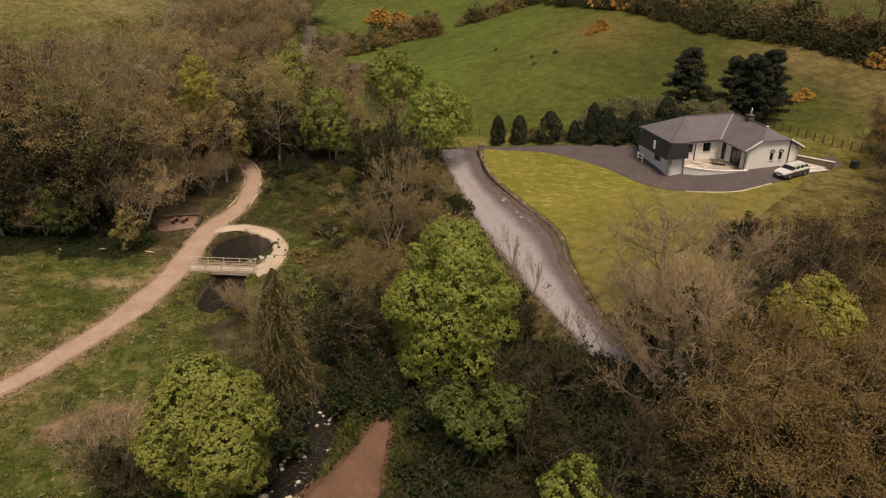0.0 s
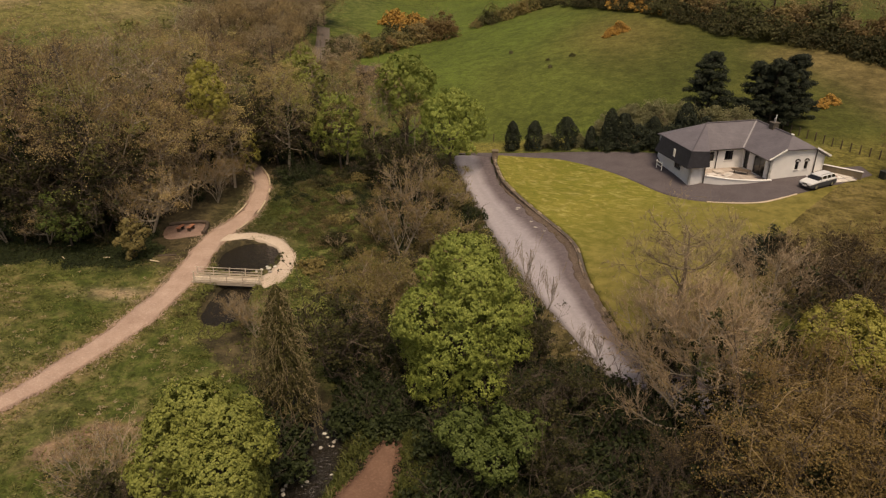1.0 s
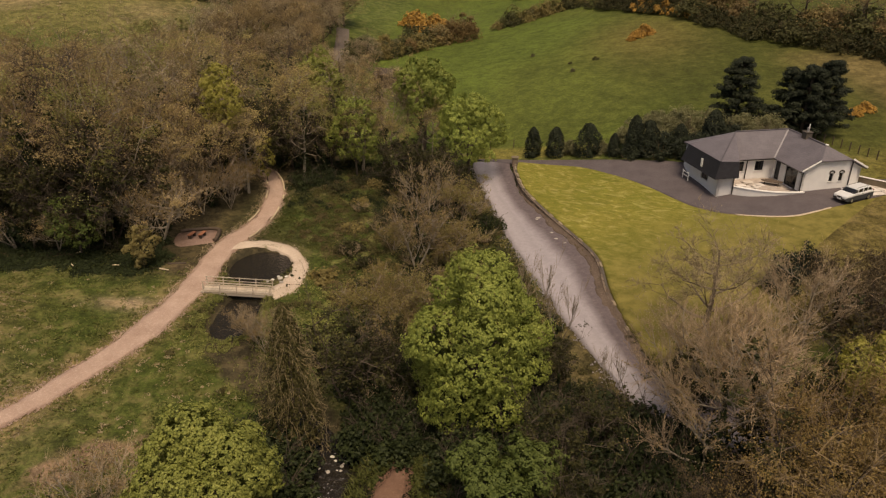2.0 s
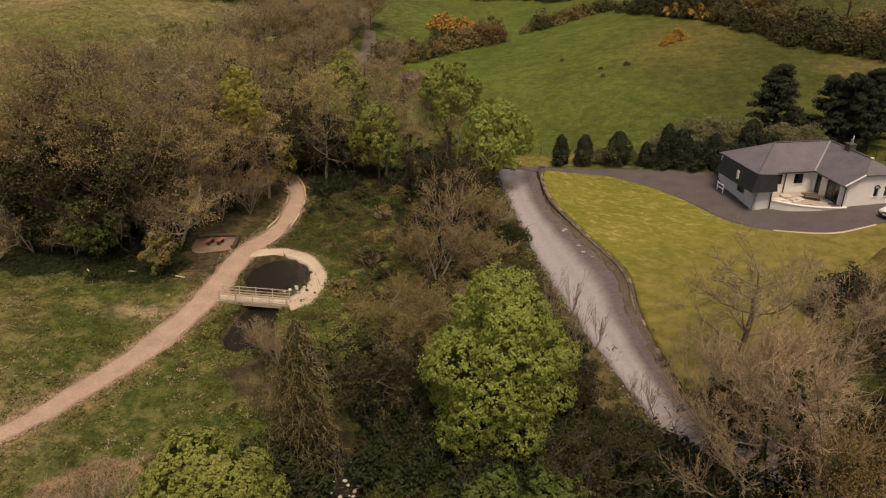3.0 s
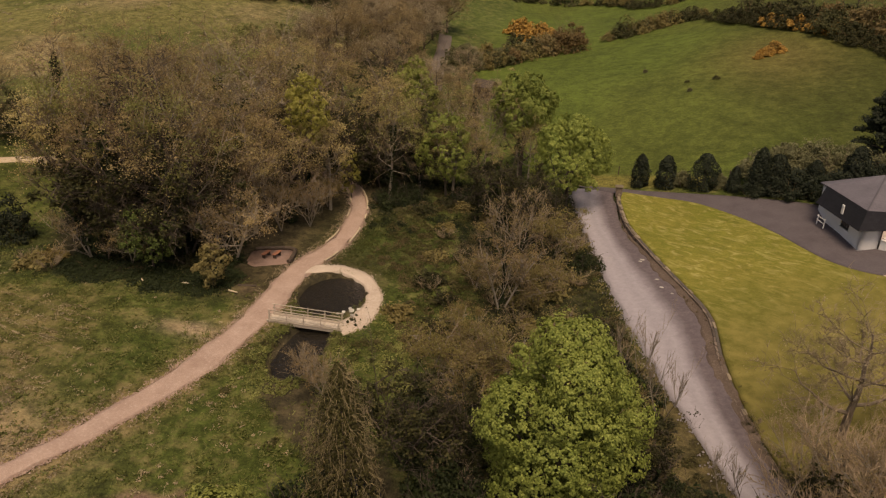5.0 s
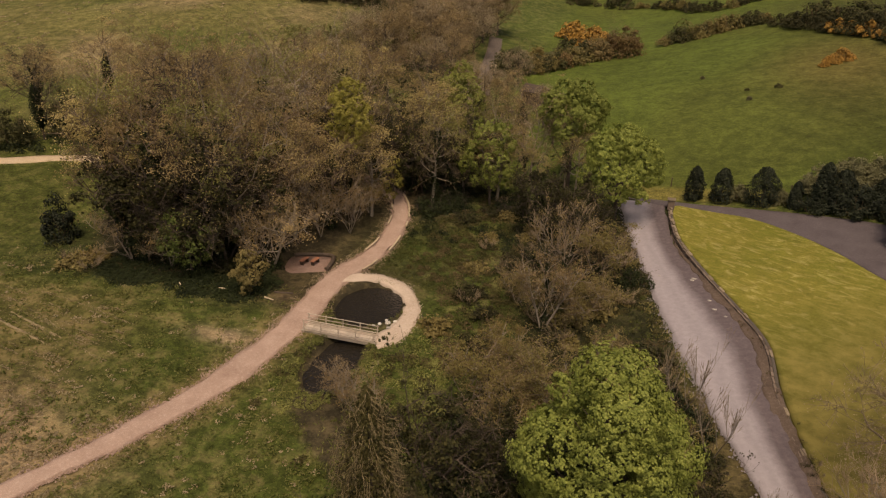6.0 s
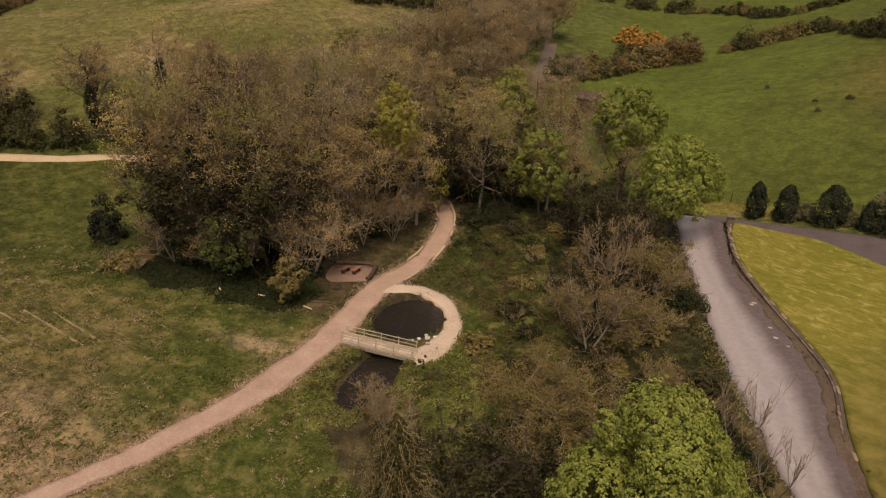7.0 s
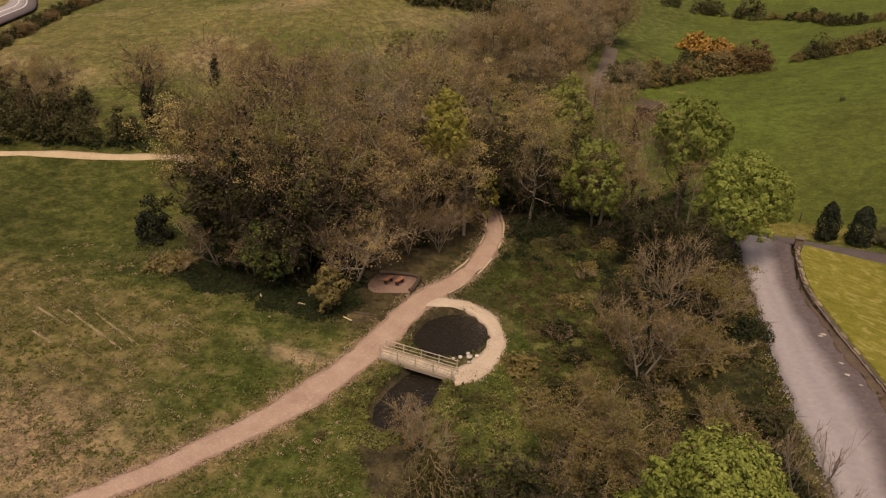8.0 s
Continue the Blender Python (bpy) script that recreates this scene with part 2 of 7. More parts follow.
M = {
    "ground": ground_mat(), "lawn": lawn_mat(), "road": road_mat(), "water": water_mat(),
    "path": gravel_mat("path_grit", (0.32, 0.215, 0.165), (0.43, 0.305, 0.24), (0.54, 0.42, 0.34)),
    "ring": gravel_mat("pale_stone_dust", (0.44, 0.34, 0.26), (0.56, 0.455, 0.36), (0.66, 0.57, 0.47)),
    "farpath": gravel_mat("far_path_grit", (0.42, 0.32, 0.20), (0.55, 0.42, 0.28), (0.6, 0.5, 0.36)),
    "straw": gravel_mat("dry_straw", (0.2, 0.155, 0.08), (0.3, 0.235, 0.13), (0.38, 0.3, 0.18)),
    "chips": gravel_mat("bark_chips", (0.115, 0.058, 0.036), (0.165, 0.09, 0.058), (0.23, 0.14, 0.096)),
    "lane_far": gravel_mat("far_lane_grit", (0.11, 0.085, 0.066), (0.15, 0.118, 0.095), (0.18, 0.145, 0.12)),
    "soil": gravel_mat("bank_soil", (0.075, 0.05, 0.036), (0.125, 0.088, 0.064), (0.2, 0.15, 0.11)),
    "clay": gravel_mat("trodden_clay", (0.22, 0.135, 0.1), (0.31, 0.2, 0.155), (0.38, 0.27, 0.21)),
    "drive": gravel_mat("driveway_tarmac", (0.072, 0.057, 0.06), (0.105, 0.086, 0.088), (0.135, 0.113, 0.112)),
    "slate": slate_mat("roof_slate", (0.125, 0.11, 0.12), (0.145, 0.129, 0.14)),
    "slate_dark": slate_mat("hung_slate", (0.016, 0.015, 0.019), (0.025, 0.024, 0.03)),
    "render": plain("white_render", (0.80, 0.78, 0.75), 0.8, vary=0.1, scale=1.2),
    "white": plain("white_paint", (0.8, 0.78, 0.74), 0.5, vary=0.06),
    "frame": plain("dark_frame", (0.03, 0.024, 0.02), 0.4),
    "lead": plain("lead_flashing", (0.33, 0.31, 0.31), 0.5, 0.2),
    "terrace": plain("terrace_paving", (0.4, 0.335, 0.285), 0.8, scale=2),
    "slab": plain("pale_paving_slab", (0.62, 0.57, 0.52), 0.75, vary=0.12, each=0.35),
    "stone": plain("wall_stone", (0.15, 0.112, 0.085), 0.9, vary=0.35, scale=4, bump=0.5, each=0.6),
    "core": plain("wall_core", (0.09, 0.075, 0.06), 0.95, vary=0.3, scale=4, bump=0.5),
    "cap": plain("wall_cap", (0.21, 0.165, 0.11), 0.9, vary=0.3, scale=2, bump=0.4, each=0.4),
    "rock": plain("pale_rock", (0.5, 0.46, 0.4), 0.9, vary=0.3, scale=3, bump=0.5, each=0.4),
    "timber": wood_mat("sawn_timber", (0.38, 0.31, 0.24), (0.62, 0.53, 0.43)),
    "log": wood_mat("edging_log", (0.40, 0.30, 0.19), (0.62, 0.51, 0.36)),
    "darkwood": wood_mat("dark_timber", (0.05, 0.035, 0.025), (0.11, 0.075, 0.05)),
    "redwood": wood_mat("stained_timber", (0.28, 0.11, 0.06), (0.4, 0.17, 0.095)),
    "bark": plain("bark_grey_brown", (0.075, 0.056, 0.04), 0.9, vary=0.4, scale=5, bump=0.5),
    "bark_pale": plain("bark_pale", (0.28, 0.235, 0.18), 0.9, vary=0.3, scale=5, bump=0.4),
    "bark_mid": plain("bark_mid", (0.21, 0.16, 0.115), 0.9, vary=0.35, scale=5, bump=0.4),
    "bark_white": plain("bark_white", (0.50, 0.44, 0.37), 0.9, vary=0.3, scale=5, bump=0.3),
    "twig_gold": plain("twig_golden", (0.24, 0.185, 0.095), 0.9, vary=0.3, scale=2, bump=0, each=0.2),
    "twig": plain("twig_brown", (0.2, 0.14, 0.075), 0.9, vary=0.3, scale=2, bump=0, each=0.3),
    "twig_straw": plain("twig_straw", (0.36, 0.26, 0.165), 0.9, vary=0.3, scale=2, bump=0, each=0.2),
    "twig_dark": plain("twig_dark", (0.21, 0.14, 0.075), 0.9, vary=0.3, scale=2, bump=0, each=0.3),
    "twig_pale": plain("twig_pale", (0.27, 0.205, 0.13), 0.9, vary=0.3, scale=2, bump=0, each=0.3),
    "glass": None,
    "silver": plain("silver_paint", (0.76, 0.76, 0.75), 0.28, 0.2, vary=0.03, bump=0),
    "grey_paint": plain("grey_paint", (0.045, 0.052, 0.065), 0.45, 0.0, vary=0.05, bump=0),
    "tyre": plain("tyre", (0.018, 0.018, 0.018), 0.85),
    "alloy": plain("alloy", (0.5, 0.5, 0.5), 0.35, 0.8),
    "plastic": plain("dark_plastic", (0.03, 0.028, 0.026), 0.5),
    "lens": plain("lamp_lens", (0.75, 0.75, 0.72), 0.15, bump=0),
    "lens_red": plain("red_lens", (0.35, 0.02, 0.015), 0.2, bump=0),
}
gm, gnt, gb, _ = shader("dark_glass")
gb.inputs["Base Color"].default_value = (0.012, 0.013, 0.014, 1)
gb.inputs["Roughness"].default_value, gb.inputs["Specular IOR Level"].default_value = 0.05, 0.6
M["glass"] = gm
L = {
    "bright": leafy("leaf_bright", (0.12, 0.155, 0.03), (0.19, 0.225, 0.045), (0.31, 0.34, 0.085), 0.2, 0.25),
    "spring": leafy("leaf_spring", (0.09, 0.1, 0.026), (0.165, 0.165, 0.048), (0.28, 0.265, 0.095), 0.25),
    "lime": leafy("leaf_lime", (0.165, 0.19, 0.04), (0.245, 0.265, 0.06), (0.36, 0.37, 0.1), 0.2, 0.2),
    "green": leafy("leaf_green", (0.055, 0.078, 0.017), (0.085, 0.112, 0.026), (0.125, 0.155, 0.04), 0.2, 0.2),
    "yellow": leafy("leaf_yellow", (0.18, 0.165, 0.03), (0.29, 0.265, 0.055), (0.41, 0.375, 0.1), 0.28),
    "olive": leafy("leaf_olive", (0.125, 0.108, 0.032), (0.22, 0.185, 0.058), (0.35, 0.295, 0.11), tint=0.25),
    "brown": leafy("bud_brown", (0.17, 0.112, 0.04), (0.29, 0.2, 0.078), (0.44, 0.325, 0.145), tint=0.4),
    "dusk": leafy("bud_dusk", (0.115, 0.078, 0.032), (0.21, 0.148, 0.06), (0.34, 0.25, 0.112), tint=0.35),
    "weed": leafy("weed_leaf", (0.045, 0.042, 0.013), (0.09, 0.078, 0.026), (0.17, 0.145, 0.055)),
    "tan": leafy("bud_tan_green", (0.13, 0.11, 0.035), (0.22, 0.185, 0.062), (0.34, 0.285, 0.115)),
    "amber": leafy("bud_amber", (0.17, 0.11, 0.036), (0.23, 0.152, 0.05), (0.31, 0.215, 0.075), tint=0.2),
    "sward": leafy("sward_blade", (0.085, 0.105, 0.022), (0.15, 0.165, 0.04), (0.28, 0.27, 0.1)),
    "lush": leafy("lush_grass", (0.11, 0.13, 0.028), (0.21, 0.225, 0.055), (0.36, 0.35, 0.13)),
    "russet": leafy("bud_russet", (0.11, 0.072, 0.028), (0.165, 0.112, 0.044), (0.24, 0.168, 0.072), tint=0.3),
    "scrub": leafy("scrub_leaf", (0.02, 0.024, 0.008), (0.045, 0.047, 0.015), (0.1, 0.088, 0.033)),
    # near-black: real ivy, and also mounds and bushes that imitate shade
    "ivy": leafy("ivy_and_shade_leaf", (0.012, 0.02, 0.007), (0.026, 0.036, 0.012), (0.055, 0.07, 0.022)),
    "needle": leafy("needle_dark", (0.010, 0.014, 0.008), (0.018, 0.025, 0.012), (0.036, 0.044, 0.02), 0.1),
    "sage": leafy("leaf_sage", (0.14, 0.135, 0.065), (0.19, 0.182, 0.09), (0.25, 0.24, 0.125), patch=0.2),
    "wood_brown": leafy("wood_bud_brown", (0.264, 0.182, 0.077), (0.418, 0.303, 0.138), (0.572, 0.44, 0.22), tint=0.2, patch=0.5, each=0.6),
    "wood_olive": leafy("wood_bud_olive", (0.255, 0.2, 0.07), (0.41, 0.325, 0.127), (0.56, 0.455, 0.21), tint=0.15, patch=0.5, each=0.6),
    "wood_dusk": leafy("wood_bud_dusk", (0.176, 0.123, 0.055), (0.319, 0.231, 0.108), (0.473, 0.363, 0.182), tint=0.2, patch=0.5, each=0.6),
    "wood_green": leafy("wood_bud_green", (0.165, 0.165, 0.044), (0.286, 0.275, 0.0825), (0.429, 0.407, 0.149), patch=0.5, each=0.5),
    "bracken": leafy("dead_bracken", (0.07, 0.05, 0.022), (0.13, 0.096, 0.044), (0.2, 0.155, 0.075)),
    "hedge": leafy("hedge_leaf", (0.042, 0.044, 0.016), (0.08, 0.08, 0.029), (0.145, 0.138, 0.056)),
    "haze": leafy("bud_pale", (0.25, 0.2, 0.125), (0.38, 0.305, 0.195), (0.5, 0.415, 0.28), tint=0.2),
    "dun": leafy("bud_dun", (0.05, 0.036, 0.018), (0.10, 0.072, 0.036), (0.17, 0.125, 0.065)),
    "straw": leafy("dry_grass", (0.22, 0.165, 0.085), (0.36, 0.28, 0.16), (0.50, 0.41, 0.27)),
    "gorse": leafy("gorse_flower", (0.12, 0.075, 0.02), (0.4, 0.215, 0.045), (0.62, 0.36, 0.09), 0.2, 0.4),
    "blade": leafy("green_blade", (0.045, 0.06, 0.014), (0.085, 0.1, 0.024), (0.16, 0.16, 0.05)),
    "grass": leafy("grass_blade", (0.15, 0.14, 0.035), (0.24, 0.205, 0.065), (0.42, 0.34, 0.17)),
}


# ---- mesh helpers ----
def mesh_of(name, verts, faces, mat, smooth=False):
    """A mesh from an array of places and a list of arrays of faces, each array with one number of corners."""
    me = bpy.data.meshes.new(name)
    verts = np.asarray(verts, dtype=np.float32).reshape(-1, 3)
    faces = [np.asarray(f, dtype=np.int32) for f in faces if len(f)]
    loops = np.concatenate([f.ravel() for f in faces])
    sizes = np.concatenate([np.full(len(f), f.shape[1], dtype=np.int32) for f in faces])
    me.vertices.add(len(verts))
    me.vertices.foreach_set("co", verts.ravel())
    me.loops.add(len(loops))
    me.loops.foreach_set("vertex_index", loops)
    me.polygons.add(len(sizes))
    me.polygons.foreach_set("loop_start", np.concatenate([[0], np.cumsum(sizes)[:-1]]).astype(np.int32))
    me.polygons.foreach_set("loop_total", sizes)
    me.polygons.foreach_set("use_smooth", np.full(len(sizes), smooth))
    me.update(calc_edges=True)
    me.validate()
    me.materials.append(mat)
    return me


def from_bm(name, bm, mat, smooth=False):
    me = bpy.data.meshes.new(name)
    bmesh.ops.recalc_face_normals(bm, faces=bm.faces)
    for f in bm.faces:
        f.smooth = smooth
    bm.to_mesh(me)
    bm.free()
    me.materials.append(mat)
    return me


def part(name, data, parent, label="", m=None):
    ob = new(name, data)
    ob.parent = parent
    if m is not None:
        ob.matrix_local = m
    return tagged(ob, label)


def thing(name, m, label, category, group="", kind="", data=None):
    ob = new(name, data)
    ob.matrix_world = m
    return tagged(ob, label, category, group, kind)


def box_bm(sx, sy, sz, bevel=0.0, at=(0, 0, 0)):
    """A box on its base centre, bevelled."""
    bm = bmesh.new()
    bmesh.ops.create_cube(bm, size=1, matrix=Matrix.Translation((at[0], at[1], at[2] + sz / 2)) @ Matrix.Diagonal((sx, sy, sz, 1)))
    if bevel:
        bmesh.ops.bevel(bm, geom=list(bm.edges), offset=bevel, segments=1, affect="EDGES", profile=0.5)
    return bm


def box(name, size, mat, bevel=0.0, at=(0, 0, 0)):
    return from_bm(name, box_bm(*size, bevel, at), mat)


def tube(points, radii, sides=6):
    """Verts and faces of a tapered tube along points."""
    P = np.asarray(points, float)
    r = np.broadcast_to(np.asarray(radii, float), (len(P),))
    d = np.gradient(P, axis=0)
    d /= np.linalg.norm(d, axis=1)[:, None] + 1e-9
    ref = np.where(np.abs(d[:, 2:3]) > 0.9, [[1.0, 0, 0]], [[0, 0, 1.0]])
    a = np.cross(d, ref)
    a /= np.linalg.norm(a, axis=1)[:, None] + 1e-9
    b = np.cross(d, a)
    ang = np.arange(sides) * 2 * math.pi / sides
    V = P[:, None] + r[:, None, None] * (np.cos(ang)[None, :, None] * a[:, None] + np.sin(ang)[None, :, None] * b[:, None])
    n = len(P)
    i = np.arange(n - 1)[:, None] * sides
    j = np.arange(sides)[None]
    k = (j + 1) % sides
    F = np.stack([i + j, i + k, i + sides + k, i + sides + j], -1).reshape(-1, 4)
    return V.reshape(-1, 3), F


class Geo:
    """Collects verts and faces for one mesh."""

    def __init__(self):
        self.v, self.q, self.t, self.n = [], [], [], 0

    def add(self, verts, quads=(), tris=()):
        verts = np.asarray(verts, float).reshape(-1, 3)
        if len(quads):
            self.q.append(np.asarray(quads) + self.n)
        if len(tris):
            self.t.append(np.asarray(tris) + self.n)
        self.v.append(verts)
        self.n += len(verts)
        return self

    def tube(self, points, radii, sides=6):
        v, f = tube(points, radii, sides)
        last = len(v) - sides
        tip = np.vstack([v, np.asarray(points[-1], float)[None]])
        caps = [(last + i, last + (i + 1) % sides, len(v)) for i in range(sides)]
        return self.add(tip, f, caps)

    def mesh(self, name, mat, smooth=False):
        q = np.concatenate(self.q) if self.q else np.zeros((0, 4), int)
        t = np.concatenate(self.t) if self.t else np.zeros((0, 3), int)
        return mesh_of(name, np.concatenate(self.v), [q, t], mat, smooth)


# ---- the lie of the land ----
HILLS = [
    (-20, 65, 28, -1.68), (-8, 40, 22, -1.86), (5, 80, 28, -3.64), (28, 76, 22, 2.58), (50, 70, 35, -3.24), (25, 138, 28, -0.73),
    (50, 160, 50, 4.46), (-20, 110, 30, -4.16), (-25, 165, 45, -6.68), (-75, 130, 40, 1.70), (-55, 75, 30, -3.20), (-90, 190, 70, 10.44),
    (-10, 230, 55, -9.68), (-100, 290, 70, 11.99), (100, 290, 80, 15.61), (60, 230, 70, 6.99), (90, 130, 50, 4.49), (0, 5, 40, -3.29),
    (-45, 30, 35, -0.75), (30, 30, 30, 0.22), (80, 40, 45, 6.81),
]
STREAM = [(-20.6, 60), (-20.6, 54), (-17.5, 49.5), (-12.5, 46), (-9.0, 41), (-9.7, 36), (-10.3, 32), (-9.5, 26), (-8.0, 15), (-12, -5)]
POND, POOL = (-21.1, 66.1, 2.75, 3.35), (-20.6, 57.2, 1.75, 3.7)
POND_Z, POOL_Z = -0.6, -0.9


def spline(points, n):
    """A smooth line of n places through the points (Catmull-Rom), evenly spread along its length."""
    P = np.asarray(points, float)
    P = np.vstack([2 * P[0] - P[1], P, 2 * P[-1] - P[-2]])
    out = []
    for i in range(1, len(P) - 2):
        t = np.linspace(0, 1, 24, endpoint=False)[:, None]
        a, b, c, d = P[i - 1], P[i], P[i + 1], P[i + 2]
        out.append(0.5 * (2 * b + (c - a) * t + (2 * a - 5 * b + 4 * c - d) * t**2 + (3 * b - a - 3 * c + d) * t**3))
    out = np.vstack(out + [P[-2:-1]])
    s = np.concatenate([[0], np.cumsum(np.linalg.norm(np.diff(out, axis=0), axis=1))])
    u = np.linspace(0, s[-1], n)
    return np.stack([np.interp(u, s, out[:, k]) for k in range(out.shape[1])], -1)


def off_line(x, y, line):
    """The distance of places from a line of points."""
    best = np.full(np.shape(x), 1e9)
    for (ax, ay), (bx, by) in zip(line[:-1], line[1:]):
        dx, dy = bx - ax, by - ay
        t = np.clip(((x - ax) * dx + (y - ay) * dy) / (dx * dx + dy * dy), 0, 1)
        best = np.minimum(best, np.hypot(x - ax - t * dx, y - ay - t * dy))
    return best


def smooth(v):
    v = np.clip(v, 0, 1)
    return v * v * (3 - 2 * v)


def land(x, y):
    """The land's height before water cut into it."""
    x, y = np.asarray(x, float), np.asarray(y, float)
    z = 0.78 - 1.45 * 2 * np.tanh(x / 200) + 5.32 * 2.5 * np.tanh(y / 250)
    for a, b, s, h in HILLS:
        z = z + h * np.exp(-((x - a) ** 2 + (y - b) ** 2) / (s * s))
    return z


HILLS.append((27.6, 76.0, 3.6, -0.5))


def lump(x, y):
    return (0.5 + 0.5 * np.sin(x * 0.9 + 1.7 * np.sin(y * 0.53)) * np.sin(y * 0.8 + 1.3 * np.sin(x * 0.61)))


STREAM_LINE = spline(STREAM, 90)


def stream_z(y):
    return np.interp(y, [-10, 20, 32, 42, 48, 52, 60], [-4.2, -3.2, -2.75, -2.35, -1.9, -1.25, POND_Z])


def ground_z(x, y):
    z = land(x, y)
    d = off_line(x, y, STREAM_LINE[::3])
    bed = stream_z(np.asarray(y, float)) - 0.5
    w = 1 - smooth((d - 0.7) / (1.6 + 0.9 * (np.asarray(y, float) < 45)))
    w = w * (1 - smooth((np.asarray(y, float) - 45.5) / 1.5) * smooth((54.5 - np.asarray(y, float)) / 1.5))
    z = z * (1 - w) + np.minimum(z, bed) * w
    for cx, cy, rx, ry in (POND, POOL):
        r = np.hypot((x - cx) / rx, (y - cy) / ry)
        w = 1 - smooth((r - 0.93) / 0.25)
        z = z * (1 - w) + np.minimum(z, POND_Z - 0.6) * w
    return z


def gz(x, y):
    return float(ground_z(np.array(float(x)), np.array(float(y))))


PATH_MID = spline([(-39.2, 24.8), (-35.8, 32), (-32.0, 40), (-30.1, 44), (-28.45, 48), (-27.1, 52), (-26.4, 55), (-25.9, 58.6), (-25.6, 64), (-25.5, 69.5), (-24.3, 73.6), (-23.7, 78.4), (-24.5, 85), (-27, 90), (-32, 93)], 130)
WALL = spline([(5.2, 93.0), (5.25, 90.5), (6.1, 84.6), (8.1, 78.4), (10.5, 71.4), (12.0, 66.0), (12.1, 60.3), (12.5, 55.4), (13.2, 50.8), (14.3, 46.6), (16.0, 41.0)], 150)
ROAD_L = spline([(-0.2, 96.0), (0.3, 91.0), (2.4, 80.5), (4.2, 71.0), (6.0, 63.5), (7.7, 57.2), (9.2, 52.4), (10.5, 48.2), (12.2, 44.2), (16, 40.4), (23, 37.4), (34, 35)], 110)
ROAD_R = spline([(4.6, 95.0), (4.75, 90.5), (5.65, 84.4), (7.65, 78.1), (10.05, 71.2), (11.55, 65.9), (11.65, 60.3), (12.05, 55.3), (12.75, 50.6), (14.4, 47.0), (18, 43.8), (24, 41.2), (34.5, 39)], 110)
LAWN_N = spline([(6.0, 93.4), (9.6, 91.9), (13.5, 89.8), (17.2, 85.5), (19.8, 81.2), (21.6, 77.4), (23.2, 74.7), (25.6, 72.6), (29.3, 71.0), (32.2, 70.9), (36.2, 72.6), (40.3, 74.6), (46.5, 77.8)], 90)
DRIVE_N = spline([(-0.4, 96.8), (3.5, 95.9), (6.7, 94.8), (16.4, 91.4), (25.2, 87.0), (25.6, 84.5), (27.0, 79.0), (29.0, 77.4), (34.0, 77.4), (39.0, 78.6), (42.5, 79.6), (46.5, 80.4)], 90)


# ---- ground ----
def spread(a, b, step, reach):
    """Grid lines: even from a to b, then ever wider out to reach."""
    mid = list(np.arange(a, b + 0.01, step))
    lo, hi, s = [], [], step
    while (lo[-1] if lo else a) > -reach:
        s *= 1.13
        lo.append((lo[-1] if lo else a) - s)
    s = step
    while (hi[-1] if hi else mid[-1]) < reach:
        s *= 1.13
        hi.append((hi[-1] if hi else mid[-1]) + s)
    return np.array(lo[::-1] + mid + hi)


def zone(v, lo, hi):
    return smooth((v - lo) / (hi - lo))


